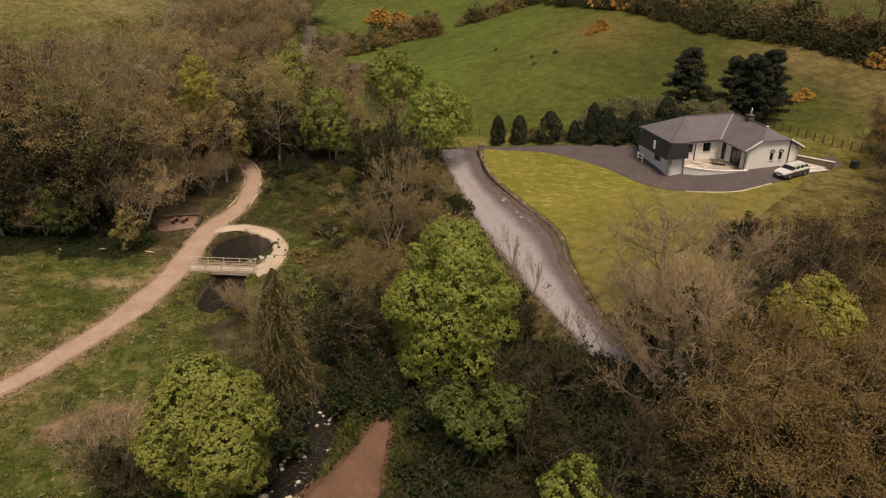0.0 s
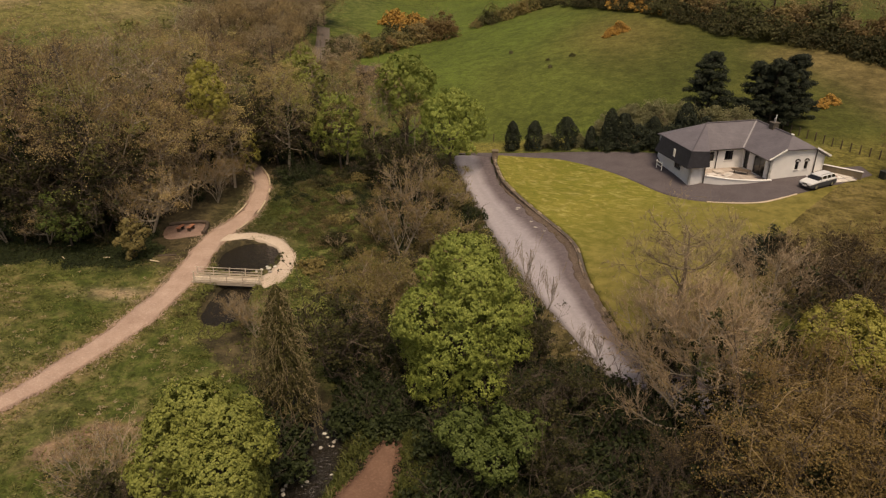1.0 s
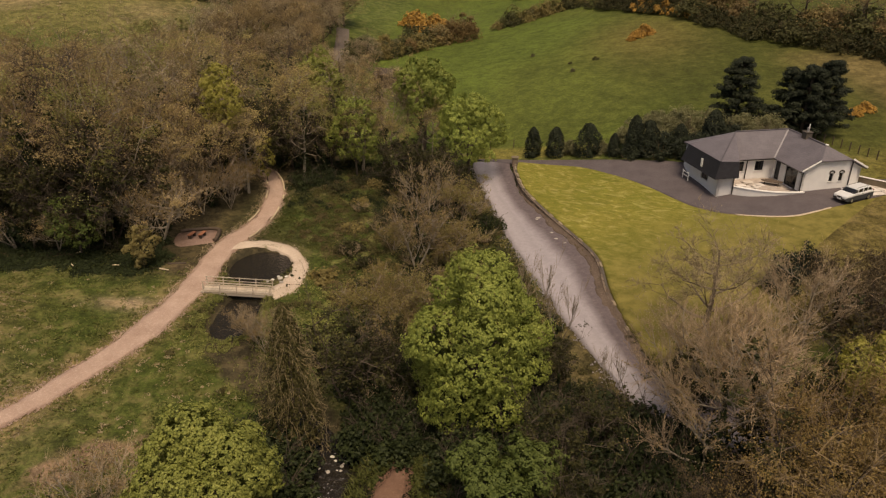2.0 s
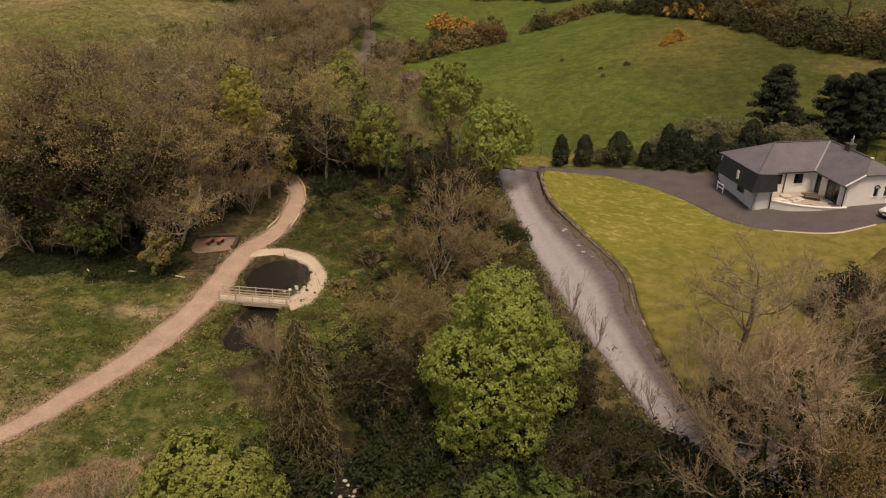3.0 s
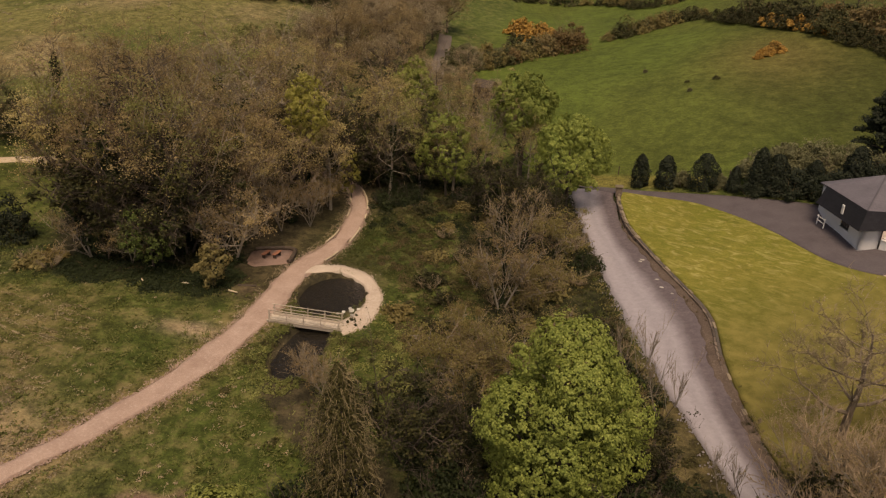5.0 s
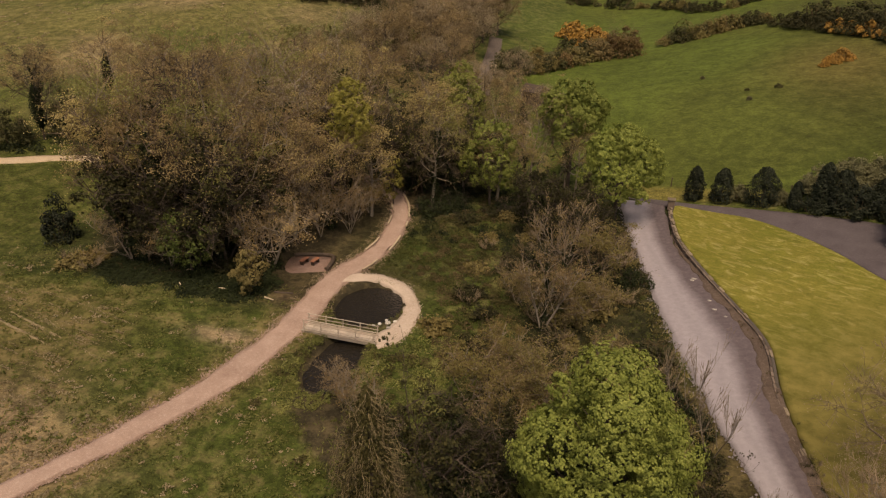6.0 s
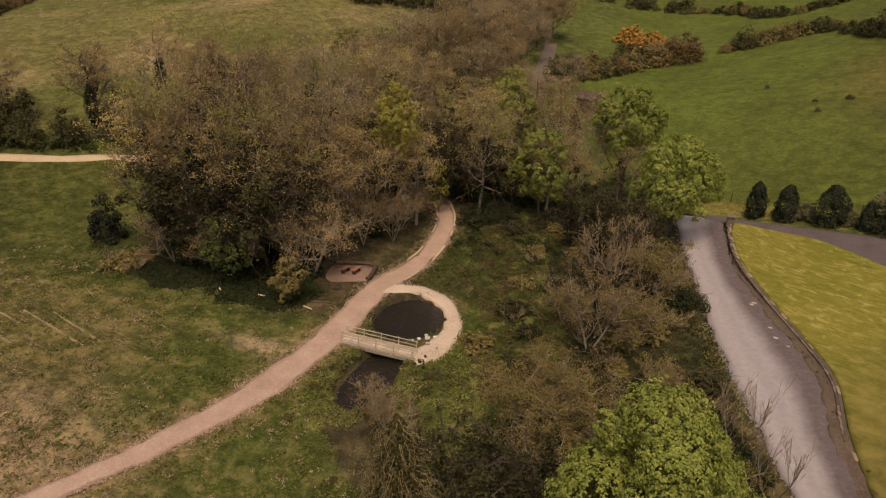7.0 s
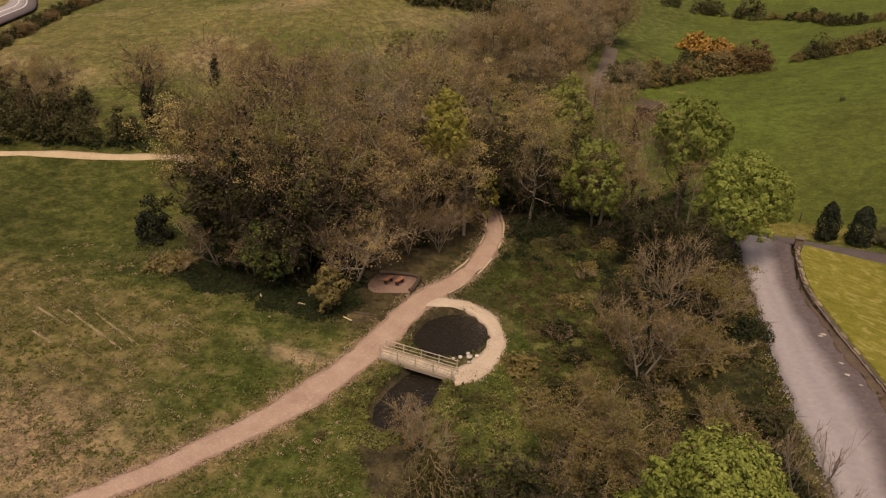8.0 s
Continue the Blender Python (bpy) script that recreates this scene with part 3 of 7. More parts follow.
def build_ground():
    gx, gy = spread(-50, 48, 0.55, 3500), spread(24, 100, 0.55, 3500)
    X, Y = np.meshgrid(gx, gy)
    near = np.exp(-((X + 10) ** 2 + (Y - 60) ** 2) / 90.0**2)
    Z = ground_z(X, Y) + near * 0.22 * (lump(X * 1.3, Y * 1.3) - 0.5) * (X < 0) * (np.hypot(X - POND[0], Y - POND[1]) > 7.5) * (off_line(X, Y, PATH_MID[::4]) > 2.4) * (off_line(X, Y, ((ROAD_L + ROAD_R) / 2)[::4]) > 4.5)
    under = (off_line(X, Y, ((ROAD_L + ROAD_R) / 2)[::4]) < 2.7) | (off_line(X, Y, PATH_MID[::4]) < 1.0)
    Z = Z - 0.12 * under
    # level pad under the bungalow and its terrace
    c, s = math.cos(radians(13.5)), math.sin(radians(13.5))
    hx, hy = (X - 34.3) * c + (Y - 76.4) * s, (Y - 76.4) * c - (X - 34.3) * s
    pad = (hx > -8.2) & (hx < 7) & (hy > -0.1) & (hy < 11.8) & (hy > 2.2 - 0.55 * (hx + 6))
    Z = np.where(pad, np.minimum(Z, 4.3), Z)
    nx, ny = len(gx), len(gy)
    idx = np.arange(nx * ny).reshape(ny, nx)
    F = np.stack([idx[:-1, :-1], idx[:-1, 1:], idx[1:, 1:], idx[1:, :-1]], -1).reshape(-1, 4)
    me = mesh_of("ground", np.stack([X, Y, Z], -1), [F], M["ground"], True)
    # the plant cover of each zone, with tree shade painted into the darkest ones
    x, y = X.ravel(), Y.ravel()
    meadow = np.array([0.072, 0.094, 0.02])
    col = np.tile(meadow, (len(x), 1))
    dry = np.full(len(x), 0.42)

    def lay(w, c, dr):
        nonlocal col, dry
        w = np.clip(w, 0, 1)
        col = col * (1 - w[:, None]) + np.array(c) * w[:, None]
        dry = dry * (1 - w) + dr * w

    wob = 6 * (lump(x * 0.12, y * 0.1) - 0.5)
    pasture = zone(y + 0.25 * x + wob * 0.3, 98, 101) * zone(x, -26, -18)
    lay(pasture, (0.085, 0.114, 0.021), 0.0)
    lay(pasture * zone(x - 0.1 * y, 0, 26), (0.06, 0.07, 0.015), 0.05)
    lay(0.3 * pasture * zone(lump(x * 0.09 + 2, y * 0.07), 0.5, 0.8), (0.085, 0.082, 0.02), 0.1)
    lay(0.7 * pasture * np.exp(-(((x - 31) / 10) ** 2 + ((y - 142) / 14) ** 2)), (0.14, 0.112, 0.034), 0.25)
    lay(zone(x + 0.35 * y + wob, 84, 96) * zone(x, 42, 50) * (1 - zone(y, 118, 128)), (0.125, 0.098, 0.038), 0.3)
    lay(zone(x, 40, 46) * (1 - zone(y, 84, 92)), (0.15, 0.132, 0.034), 0.2)
    lay(zone(-x - 0.3 * y, 5, 30) * zone(y - 0.4 * x, 112, 128), (0.147, 0.138, 0.043), 0.3)
    hill = zone(-x - 0.3 * y, 5, 30) * zone(y - 0.4 * x, 112, 128)
    lay(hill * zone(lump(x * 0.16 + 3, y * 0.13) + 0.3 * lump(x * 0.5, y * 0.6), 0.7, 1.05), (0.26, 0.205, 0.1), 0.7)
    lay(hill * zone(lump(x * 0.1 + 1, y * 0.17 + 4), 0.5, 0.8) * 0.85, (0.1, 0.118, 0.027), 0.1)
    lay(zone(-x, 52, 60) * (1 - zone(y - 0.3 * x, 100, 115)), (0.066, 0.078, 0.017), 0.2)
    # the wood's shadow on the meadow, painted as a dark green band
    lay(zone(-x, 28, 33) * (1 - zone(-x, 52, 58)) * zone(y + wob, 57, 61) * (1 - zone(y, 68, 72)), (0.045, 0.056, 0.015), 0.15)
    lay(0.75 * (1 - zone(off_line(x, y, PATH_MID[::3]), 1.2, 3.4)), (0.15, 0.125, 0.045), 1.0)
    lay(np.exp(-(((x + 30.0) / 3.0) ** 2 + ((y - 56.8) / 1.0) ** 2)), (0.34, 0.255, 0.165), 0.8)
    lay(0.9 * np.exp(-(((x + 28.4) / 1.4) ** 2 + ((y - 64.6) / 1.6) ** 2)), (0.24, 0.15, 0.11), 0.4)
    lay(0.75 * zone(-x + 0.3 * wob, 33, 42) * (1 - zone(y + 0.5 * wob, 54, 60)) * (1 - zone(-x, 60, 66)), (0.15, 0.124, 0.046), 0.75)
    lay(0.55 * zone(lump(x * 0.25, y * 1.1), 0.55, 0.8) * zone(-x, 36, 42) * (1 - zone(y, 56, 60)), (0.085, 0.09, 0.024), 0.3)
    straw = np.exp(-(((x + 39) / 7.5) ** 2 + ((y - 40.5) / 4.6) ** 2))
    lay(straw * 1.1, (0.36, 0.255, 0.155), 1.0)
    p, q = (x + 24.2) * 0.8 + (y - 38.4) * 0.6, (y - 38.4) * 0.8 - (x + 24.2) * 0.6
    lay(1 - zone(np.hypot(p / 3.6, q / 1.5) + 0.5 * (lump(x * 2, y * 2) - 0.5), 0.75, 1.1), (0.23, 0.15, 0.1), 0.6)
    lay(1 - zone(np.hypot((p - 0.4) / 1.3, (q + 0.3) / 0.6), 0.6, 1.1), (0.05, 0.03, 0.02), 0.0)
    # wood and bank floors coloured extra dark to hold the shade under trees
    lay(zone(-x, 15, 20) * (1 - zone(-x, 44, 50)) * zone(y, 60, 66) * (1 - zone(y, 112, 120)), (0.065, 0.052, 0.026), 0.15)
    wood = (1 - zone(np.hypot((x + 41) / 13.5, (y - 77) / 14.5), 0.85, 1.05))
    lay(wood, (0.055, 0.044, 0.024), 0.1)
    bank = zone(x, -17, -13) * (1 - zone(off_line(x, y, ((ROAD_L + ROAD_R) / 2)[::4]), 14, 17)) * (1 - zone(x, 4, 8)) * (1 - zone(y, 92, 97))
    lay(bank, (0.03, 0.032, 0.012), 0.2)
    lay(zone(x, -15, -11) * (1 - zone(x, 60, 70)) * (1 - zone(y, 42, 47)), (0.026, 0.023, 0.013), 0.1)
    lay(zone(x, 13.5, 16) * (1 - zone(x, 46, 52)) * zone(y - 0.3 * x, 41, 44) * (1 - zone(y, 74, 78)), (0.135, 0.108, 0.034), 0.3)
    lay(0.9 * zone(x, 3, 5) * (1 - zone(x, 11, 13)) * zone(y, 42, 45) * (1 - zone(y, 58, 64)), (0.085, 0.066, 0.03), 0.3)
    verge = np.exp(-(((x + 20) / 5) ** 2 + ((y - 78) / 6) ** 2))
    lay(verge, (0.055, 0.075, 0.016), 0.1)
    lay(zone(y + 0.2 * x, 96.5, 97.5) * (1 - zone(y + 0.2 * x, 99.5, 101)) * zone(x, -2, 0) * (1 - zone(x, 14, 18)), (0.19, 0.17, 0.045), 0.1)
    wet = np.minimum(off_line(x, y, STREAM_LINE[::3]) / 2.2, np.minimum(np.hypot((x - POND[0]) / 4.2, (y - POND[1]) / 4.8), np.hypot((x - POOL[0]) / 3.0, (y - POOL[1]) / 5.2)))
    lay(1 - zone(wet, 0.75, 1.1), (0.06, 0.05, 0.028), 0.2)
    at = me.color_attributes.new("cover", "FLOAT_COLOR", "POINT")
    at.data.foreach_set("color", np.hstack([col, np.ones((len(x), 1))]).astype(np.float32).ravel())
    at = me.attributes.new("rough", "FLOAT", "POINT")
    at.data.foreach_set("value", np.clip(1 - 0.42 * np.maximum(pasture, zone(y, 118, 130) * zone(x, -40, -30)), 0, 1).astype(np.float32))
    at = me.attributes.new("dry", "FLOAT", "POINT")
    at.data.foreach_set("value", dry.astype(np.float32))
    tagged(new("ground", me), "rolling rough grassland, pasture and woodland floor", "ground", kind="structure")


build_ground()


def strip(name, left, right, mat, lift, across=8, label="", category="", kind="structure", crown=0.0, extra=None, ragged=0.0):
    """A sheet between two lines, laid on the land, with a skirt down into it."""
    n = len(left)
    w = np.linspace(0, 1, across + 1)
    P = left[:, None] * (1 - w)[None, :, None] + right[:, None] * w[None, :, None]
    if ragged:
        rng = np.random.default_rng(len(name) * 7 + n)
        for side in (0, -1):
            gap = float(np.linalg.norm(np.diff(left, axis=0), axis=1).mean())
            win = np.hanning(max(3, int(0.7 / gap) | 1) + 2)
            j = np.convolve(rng.normal(0, ragged, n), win / np.sqrt((win**2).sum()), "same")
            d = (right - left) / (np.linalg.norm(right - left, axis=1)[:, None] + 1e-6)
            P[:, side] += d * j[:, None]
    Z = np.maximum(ground_z(P[..., 0], P[..., 1]), land(P[..., 0], P[..., 1]) - 0.12) + lift + crown * (1 - (2 * w[None] - 1) ** 2)
    if extra is not None:
        Z = Z + extra(P[..., 0], P[..., 1])
    V = np.concatenate([P, Z[..., None]], -1)
    lo = V[:, [0, -1]].copy()
    lo[..., 2] -= 0.4
    V = np.concatenate([lo[:, :1], V, lo[:, 1:]], 1)
    m = across + 3
    idx = np.arange(n * m).reshape(n, m)
    F = np.stack([idx[:-1, :-1], idx[:-1, 1:], idx[1:, 1:], idx[1:, :-1]], -1).reshape(-1, 4)
    me = mesh_of(name, V, [F], mat, True)
    s = np.concatenate([[0], np.cumsum(np.linalg.norm(np.diff((left + right) / 2, axis=0), axis=1))])
    u = np.concatenate([[0], w, [1]])
    UV = np.stack(np.broadcast_arrays(u[None, :], s[:, None] / 5), -1).reshape(-1, 2)
    lay = me.uv_layers.new(name="UVMap")
    lay.data.foreach_set("uv", UV[F.ravel()].astype(np.float32).ravel())
    return tagged(new(name, me), label, category, kind=kind)


strip("road", ROAD_L, ROAD_R, M["road"], 0.05, 12, "pale worn single-track lane with a dark gutter strip", "road", crown=0.04, ragged=0.12)
strip("driveway", DRIVE_N, LAWN_N, M["drive"], 0.10, 16, "dark tarmac driveway sweeping up to the bungalow", "driveway")
side = np.stack([-np.gradient(PATH_MID[:, 1]), np.gradient(PATH_MID[:, 0])], -1)
side /= np.linalg.norm(side, axis=1)[:, None]
WIDE = 0.9 * np.interp(np.arange(130), [0, 30, 38, 46, 53, 59, 70, 80, 95, 129], [0.8, 0.76, 0.94, 1.1, 1.3, 1.2, 1.3, 1.25, 1.0, 0.9])[:, None]
strip("path", PATH_MID + side * WIDE, PATH_MID - side * WIDE, M["path"], 0.06, 8, "pinkish-brown grit footpath through the rough grass", "path", crown=0.05, ragged=0.1)
mid = spline([(-4.0, 40.2), (-4.4, 38.4), (-5.0, 36), (-6.3, 32), (-7.8, 27), (-8, 18), (-8, 5)], 160)
CHIP_W = np.interp(np.arange(160), [0, 12, 30, 60, 159], [0.1, 0.8, 1.95, 3.1, 3.4]) + 0.12 * np.sin(np.arange(160) * 0.21)
sd = np.stack([-np.gradient(mid[:, 1]), np.gradient(mid[:, 0])], -1)
sd /= np.linalg.norm(sd, axis=1)[:, None]
strip("bark_chip_path", mid + sd * CHIP_W[:, None], mid - sd * CHIP_W[:, None], M["chips"], 0.06, 8, "orange-brown bark chip path beside the stream", "path", crown=0.05, ragged=0.06)
CHIP_MID = mid
mid = spline([(-120, 52), (-98, 63), (-84, 72.2), (-78.5, 75.6), (-72.5, 78.6), (-66, 82.6), (-58, 86), (-50, 88)], 60)
strip("far_path", mid + (0.3, 0.95), mid - (0.3, 0.95), M["farpath"], 0.08, 4, "pale grit path crossing the far meadow", "path", ragged=0.25)
mid = spline([(-33, 178), (-30.0, 160), (-28.5, 148), (-26, 132)], 30)
strip("far_lane", mid - (1.5, 0), mid + (1.5, 0), M["lane_far"], 0.1, 4, "pale lane between distant trees", "road")
mid = spline([(-235, 195), (-186, 157), (-163, 139), (-156.5, 131), (-150, 120), (-143, 104)], 30)
strip("distant_road", mid + (-17.0, 5.0), mid, M["road"], 0.9, 4, "distant pale grey road beyond the meadow", "road")
for k in (-5.5, -10.5):
    strip("road_marking", mid + (k - 0.5, -0.3 * k + 0.1), mid + (k, -0.3 * k), M["white"], 0.98, 1, "white painted line on the distant road", "road marking")


for a, b in (((-50.4, 53.0), (-42.1, 51.0)), ((-48.2, 53.8), (-41.4, 52.0)), ((-53.4, 52.2), (-48.2, 51.2)), ((-50.4, 49.5), (-46.8, 48.9))):
    mid = np.linspace(a, b, 40)
    fade = (0.25 + 0.75 * np.abs(np.sin(np.linspace(0.2, 2.9, 40) + 0.5 * np.sin(np.arange(40) * 0.9))))[:, None]
    strip("wheel_track", mid + (0.02, 0.085) * fade, mid - (0.02, 0.085) * fade, M["straw"], 0.05, 2, "pale dry wheel track in the meadow grass", "track", ragged=0.04)


keep = (LAWN_N[:, 0] > 26.5) & (LAWN_N[:, 0] < 36)
strip("kerb", LAWN_N[keep] + (0, 0.05), LAWN_N[keep] - (0, 0.1), M["ring"], 0.16, 2, "pale concrete kerb edging the driveway", "kerb", ragged=0.02)


# raised lawn behind the retaining wall
def lawn_lift(x, y):
    return (0.46 - 0.22 * smooth((84 - y) / 10) - 0.1 * smooth((64 - y) / 8)) * np.exp(-np.maximum(off_line(x, y, WALL[::4]) - 0.1, 0) / 5.0) - 0.3 * (1 - smooth(off_line(x, y, [LAWN_IN[-1], LAWN_N[-1]]) / 2.5))


LAWN_IN = np.vstack([spline(np.vstack([[(5.6, 93.4)], WALL[4:142:6] + (0.18, 0.0)]), 90)])
strip("lawn", LAWN_IN, LAWN_N + (LAWN_IN - LAWN_N) * 0.004, M["lawn"], 0.09, 60, "mown yellow-green front lawn sloping up to the bungalow", "lawn", extra=lawn_lift)


# ring path and pond
RING_OUT = spline([(-26.4, 69.2), (-23.7, 70.75), (-21.4, 71.1), (-18.84, 70.15), (-16.9, 67.6), (-16.2, 65.3), (-16.2, 62.7), (-16.8, 60.9), (-17.9, 59.7)], 70)
RING_IN = spline([(-26.1, 67.6), (-23.9, 69.1), (-22.4, 69.7), (-20.84, 69.75), (-18.7, 68.3), (-17.8, 66.4), (-17.7, 64.2), (-18.1, 62.6), (-18.9, 61.3)], 70)
strip("ring_path", RING_OUT, RING_IN, M["ring"], 0.075, 6, "pale stone-dust path curving round the pond", "path", ragged=0.07)


def pool(name, label, cx, cy, rx, ry, z):
    bm = bmesh.new()
    vs = []
    for i in range(48):
        a = i / 48 * 2 * math.pi
        k = 1.12 + 0.05 * math.sin(3 * a + cx)
        vs.append(bm.verts.new((cx + rx * k * math.cos(a), cy + ry * k * math.sin(a), z)))
    bm.faces.new(vs)
    tagged(new(name, from_bm(name, bm, M["water"])), label, "water", kind="structure")


pool("pond_water", "still dark pond water mirroring bare branches", *POND, POND_Z)
pool("pool_water", "narrow dark pool below the footbridge", *POOL, POOL_Z)
sl = STREAM_LINE[STREAM_LINE[:, 1] < 46.5]
sn = np.stack([-np.gradient(sl[:, 1]), np.gradient(sl[:, 0])], -1)
sn /= np.linalg.norm(sn, axis=1)[:, None]
sv = []
for k in (-1.5, 1.5):
    p = sl + sn * (k * np.interp(sl[:, 1], [41, 44, 54, 56], [1.0, 0.55, 0.55, 1.0]))[:, None]
    sv.append(np.column_stack([p, stream_z(sl[:, 1]) - 0.02]))
ns = len(sl)
i = np.arange(ns - 1)
tagged(new("stream_water", mesh_of("stream_water", np.vstack(sv), [np.stack([i, i + 1, i + 1 + ns, i + ns], -1)], M["water"], True)), "dark shallow stream with pale stones", "water", kind="structure")


def rock_mesh(seed, mat):
    bm = bmesh.new()
    bmesh.ops.create_icosphere(bm, subdivisions=2, radius=0.5)
    for v in bm.verts:
        v.co *= 1 + 0.35 * noise.noise(v.co * 2.2 + Vector((seed * 7.1, 0, 0)))
        v.co.z *= 0.62
    return from_bm("rock", bm, mat)


rocks = [rock_mesh(k, M["rock"]) for k in range(4)]
rng = random.Random(11)
for k in range(26):
    i = rng.randrange(34, 66)
    x, y = STREAM_LINE[i] + np.array([rng.gauss(0, 0.8), rng.gauss(0, 0.3)])
    s = rng.choice((0.25, 0.35, 0.5, 0.8))
    z = max(float(stream_z(y)), gz(x, y)) - 0.02
    ob = thing("rock", Matrix.Translation((x, y, z)) @ Matrix.Rotation(rng.random() * 6, 4, "Z") @ Matrix.Diagonal((s, s * 0.8, s * 0.8, 1)), "pale grey rock lying in the stream", "rock", "stream rocks", data=rocks[k % 4])
rng = random.Random(19)
for k in range(36):
    near_ = k < 14
    x, y = (-10.5 + rng.gauss(0, 0.6), 36.4 + rng.gauss(0, 1.5)) if near_ else (-8.0 + rng.gauss(0, 0.8), 41.2 + rng.gauss(0, 0.5))
    s = rng.choice((0.14, 0.2, 0.26, 0.36))
    thing("rock", Matrix.Translation((x, y, max(float(stream_z(y)), gz(x, y)) - 0.01)) @ Matrix.Rotation(rng.random() * 6, 4, "Z") @ Matrix.Diagonal((s, s * 0.75, s * 0.7, 1)), "pale grey rock lying in the stream" if near_ else "grey rubble stone on the stream bank", "rock", "stream rocks", data=rocks[k % 4])
for x, y, s in ((-18.3, 63.4, 0.5), (-18.0, 62.7, 0.4), (-18.9, 63.0, 0.34), (-17.8, 63.8, 0.36), (-18.6, 63.9, 0.35), (-19.3, 62.6, 0.3)):
    thing("boulder", Matrix.Translation((x, y, gz(x, y) + 0.12)) @ Matrix.Rotation(x * 9, 4, "Z") @ Matrix.Diagonal((s, s, s, 1)), "pale boulder beside the end of the bridge", "rock", "bridge boulders", data=rocks[int(s * 10) % 4])
for x, y, s in ((7.2, 77.4, 0.5), (7.0, 77.1, 0.35), (4.1, 78.0, 0.25), (8.3, 73.2, 0.35), (8.6, 71.6, 0.4), (9.4, 70.4, 0.3)):
    thing("rubble", Matrix.Translation((x, y, gz(x, y) + 0.1)) @ Matrix.Diagonal((s, s * 0.7, s * 0.35, 1)), "pale broken stone rubble on the lane", "rock", "lane rubble", data=rocks[int(y) % 4])


# ---- bungalow ----
HO, HTURN = (34.3, 76.4), 13.5
FLOOR = 4.75
house = thing("bungalow", Matrix.Translation((HO[0], HO[1], 0)) @ Matrix.Rotation(radians(HTURN), 4, "Z"), "white rendered L-shaped bungalow with a grey slate roof", "house")


def wall_run(a, b, z0, z1, thick=0.3, openings=(), name="wall", top=None):
    """A wall from a to b, its face on the left of the way, with openings (from, to, sill, head) cut through it. top: heights of its upper edge as (along, z)."""
    a, b = Vector(a), Vector(b)
    length = round((b - a).length, 4)
    bm = bmesh.new()
    xs = sorted({0.0, length, *[v for o in openings for v in o[:2]], *[v for v, _ in (top or ())]})
    zs = sorted({z0, z1, *[v for o in openings for v in o[2:4]]})
    cells = []
    for x0, x1 in zip(xs[:-1], xs[1:]):
        for y0, y1 in zip(zs[:-1], zs[1:]):
            if not any(o[0] - 1e-4 <= x0 and x1 <= o[1] + 1e-4 and o[2] - 1e-4 <= y0 and y1 <= o[3] + 1e-4 for o in openings):
                cells.append((x0, x1, y0, y1))
    pts = {}

    def vert(x, z, d):
        key = (round(x, 4), round(z, 4), d)
        if key not in pts:
            zz = z
            if top and abs(z - z1) < 1e-4:
                zz = float(np.interp(x, [p[0] for p in top], [p[1] for p in top]))
            pts[key] = bm.verts.new((x, d, zz))
        return pts[key]

    edges = {}
    for x0, x1, y0, y1 in cells:
        for d in (0.0, thick):
            loop = [vert(x0, y0, d), vert(x1, y0, d), vert(x1, y1, d), vert(x0, y1, d)]
            bm.faces.new(loop if d == 0 else loop[::-1])
        for p, q in (((x0, y0), (x1, y0)), ((x1, y0), (x1, y1)), ((x1, y1), (x0, y1)), ((x0, y1), (x0, y0))):
            key = tuple(sorted((tuple(round(v, 4) for v in p), tuple(round(v, 4) for v in q))))
            edges.setdefault(key, []).append((p, q))
    for two in edges.values():
        if len(two) == 1:
            p, q = two[0]
            bm.faces.new([vert(*p, 0.0), vert(*p, thick), vert(*q, thick), vert(*q, 0.0)])
    turn = math.atan2(b.y - a.y, b.x - a.x)
    part(name, from_bm(name, bm, M["render"]), house, m=Matrix.Translation((a.x, a.y, 0)) @ Matrix.Rotation(turn, 4, "Z"))
    return Matrix.Translation((a.x, a.y, 0)) @ Matrix.Rotation(turn, 4, "Z")


def window(m, x0, x1, z0, z1, bars=1, name="window", sill=True):
    """Frame, panes and sill in an opening of a wall whose pose is m."""
    w, h = x1 - x0, z1 - z0
    root = part(name, frame_mesh(w, h, bars), house, "dark-framed window", m @ Matrix.Translation((x0, 0.1, z0)))
    for i in range(bars + 1):
        pw = w / (bars + 1)
        part("pane", box("pane", (pw - 0.09, 0.02, h - 0.12), M["glass"], at=(pw * (i + 0.5), 0.03, 0.06)), root)
    if sill:
        part("sill", box("sill", (w + 0.2, 0.26, 0.07), M["white"], 0.012, at=(w / 2, -0.05, -0.07)), root, "white sill")
    return root


def frame_mesh(w, h, bars):
    bm = bmesh.new()
    bits = [(w, 0.06, 0.0, w / 2), (w, 0.06, h - 0.06, w / 2)]
    for bw, bh, z, x in bits:
        bmesh.ops.create_cube(bm, size=1, matrix=Matrix.Translation((x, 0.03, z + bh / 2)) @ Matrix.Diagonal((bw, 0.07, bh, 1)))
    for i in range(bars + 2):
        x = 0.03 + (w - 0.06) * i / (bars + 1)
        bmesh.ops.create_cube(bm, size=1, matrix=Matrix.Translation((x, 0.028, h / 2)) @ Matrix.Diagonal((0.06, 0.066, h - 0.12, 1)))
    return from_bm("window_frame", bm, M["frame"])


def pipe(name, pts, r, mat, parent, label="", sides=8):
    g = Geo()
    g.tube(pts, [r] * len(pts), sides)
    return part(name, g.mesh(name, mat, True), parent, label)


BASE = 3.4
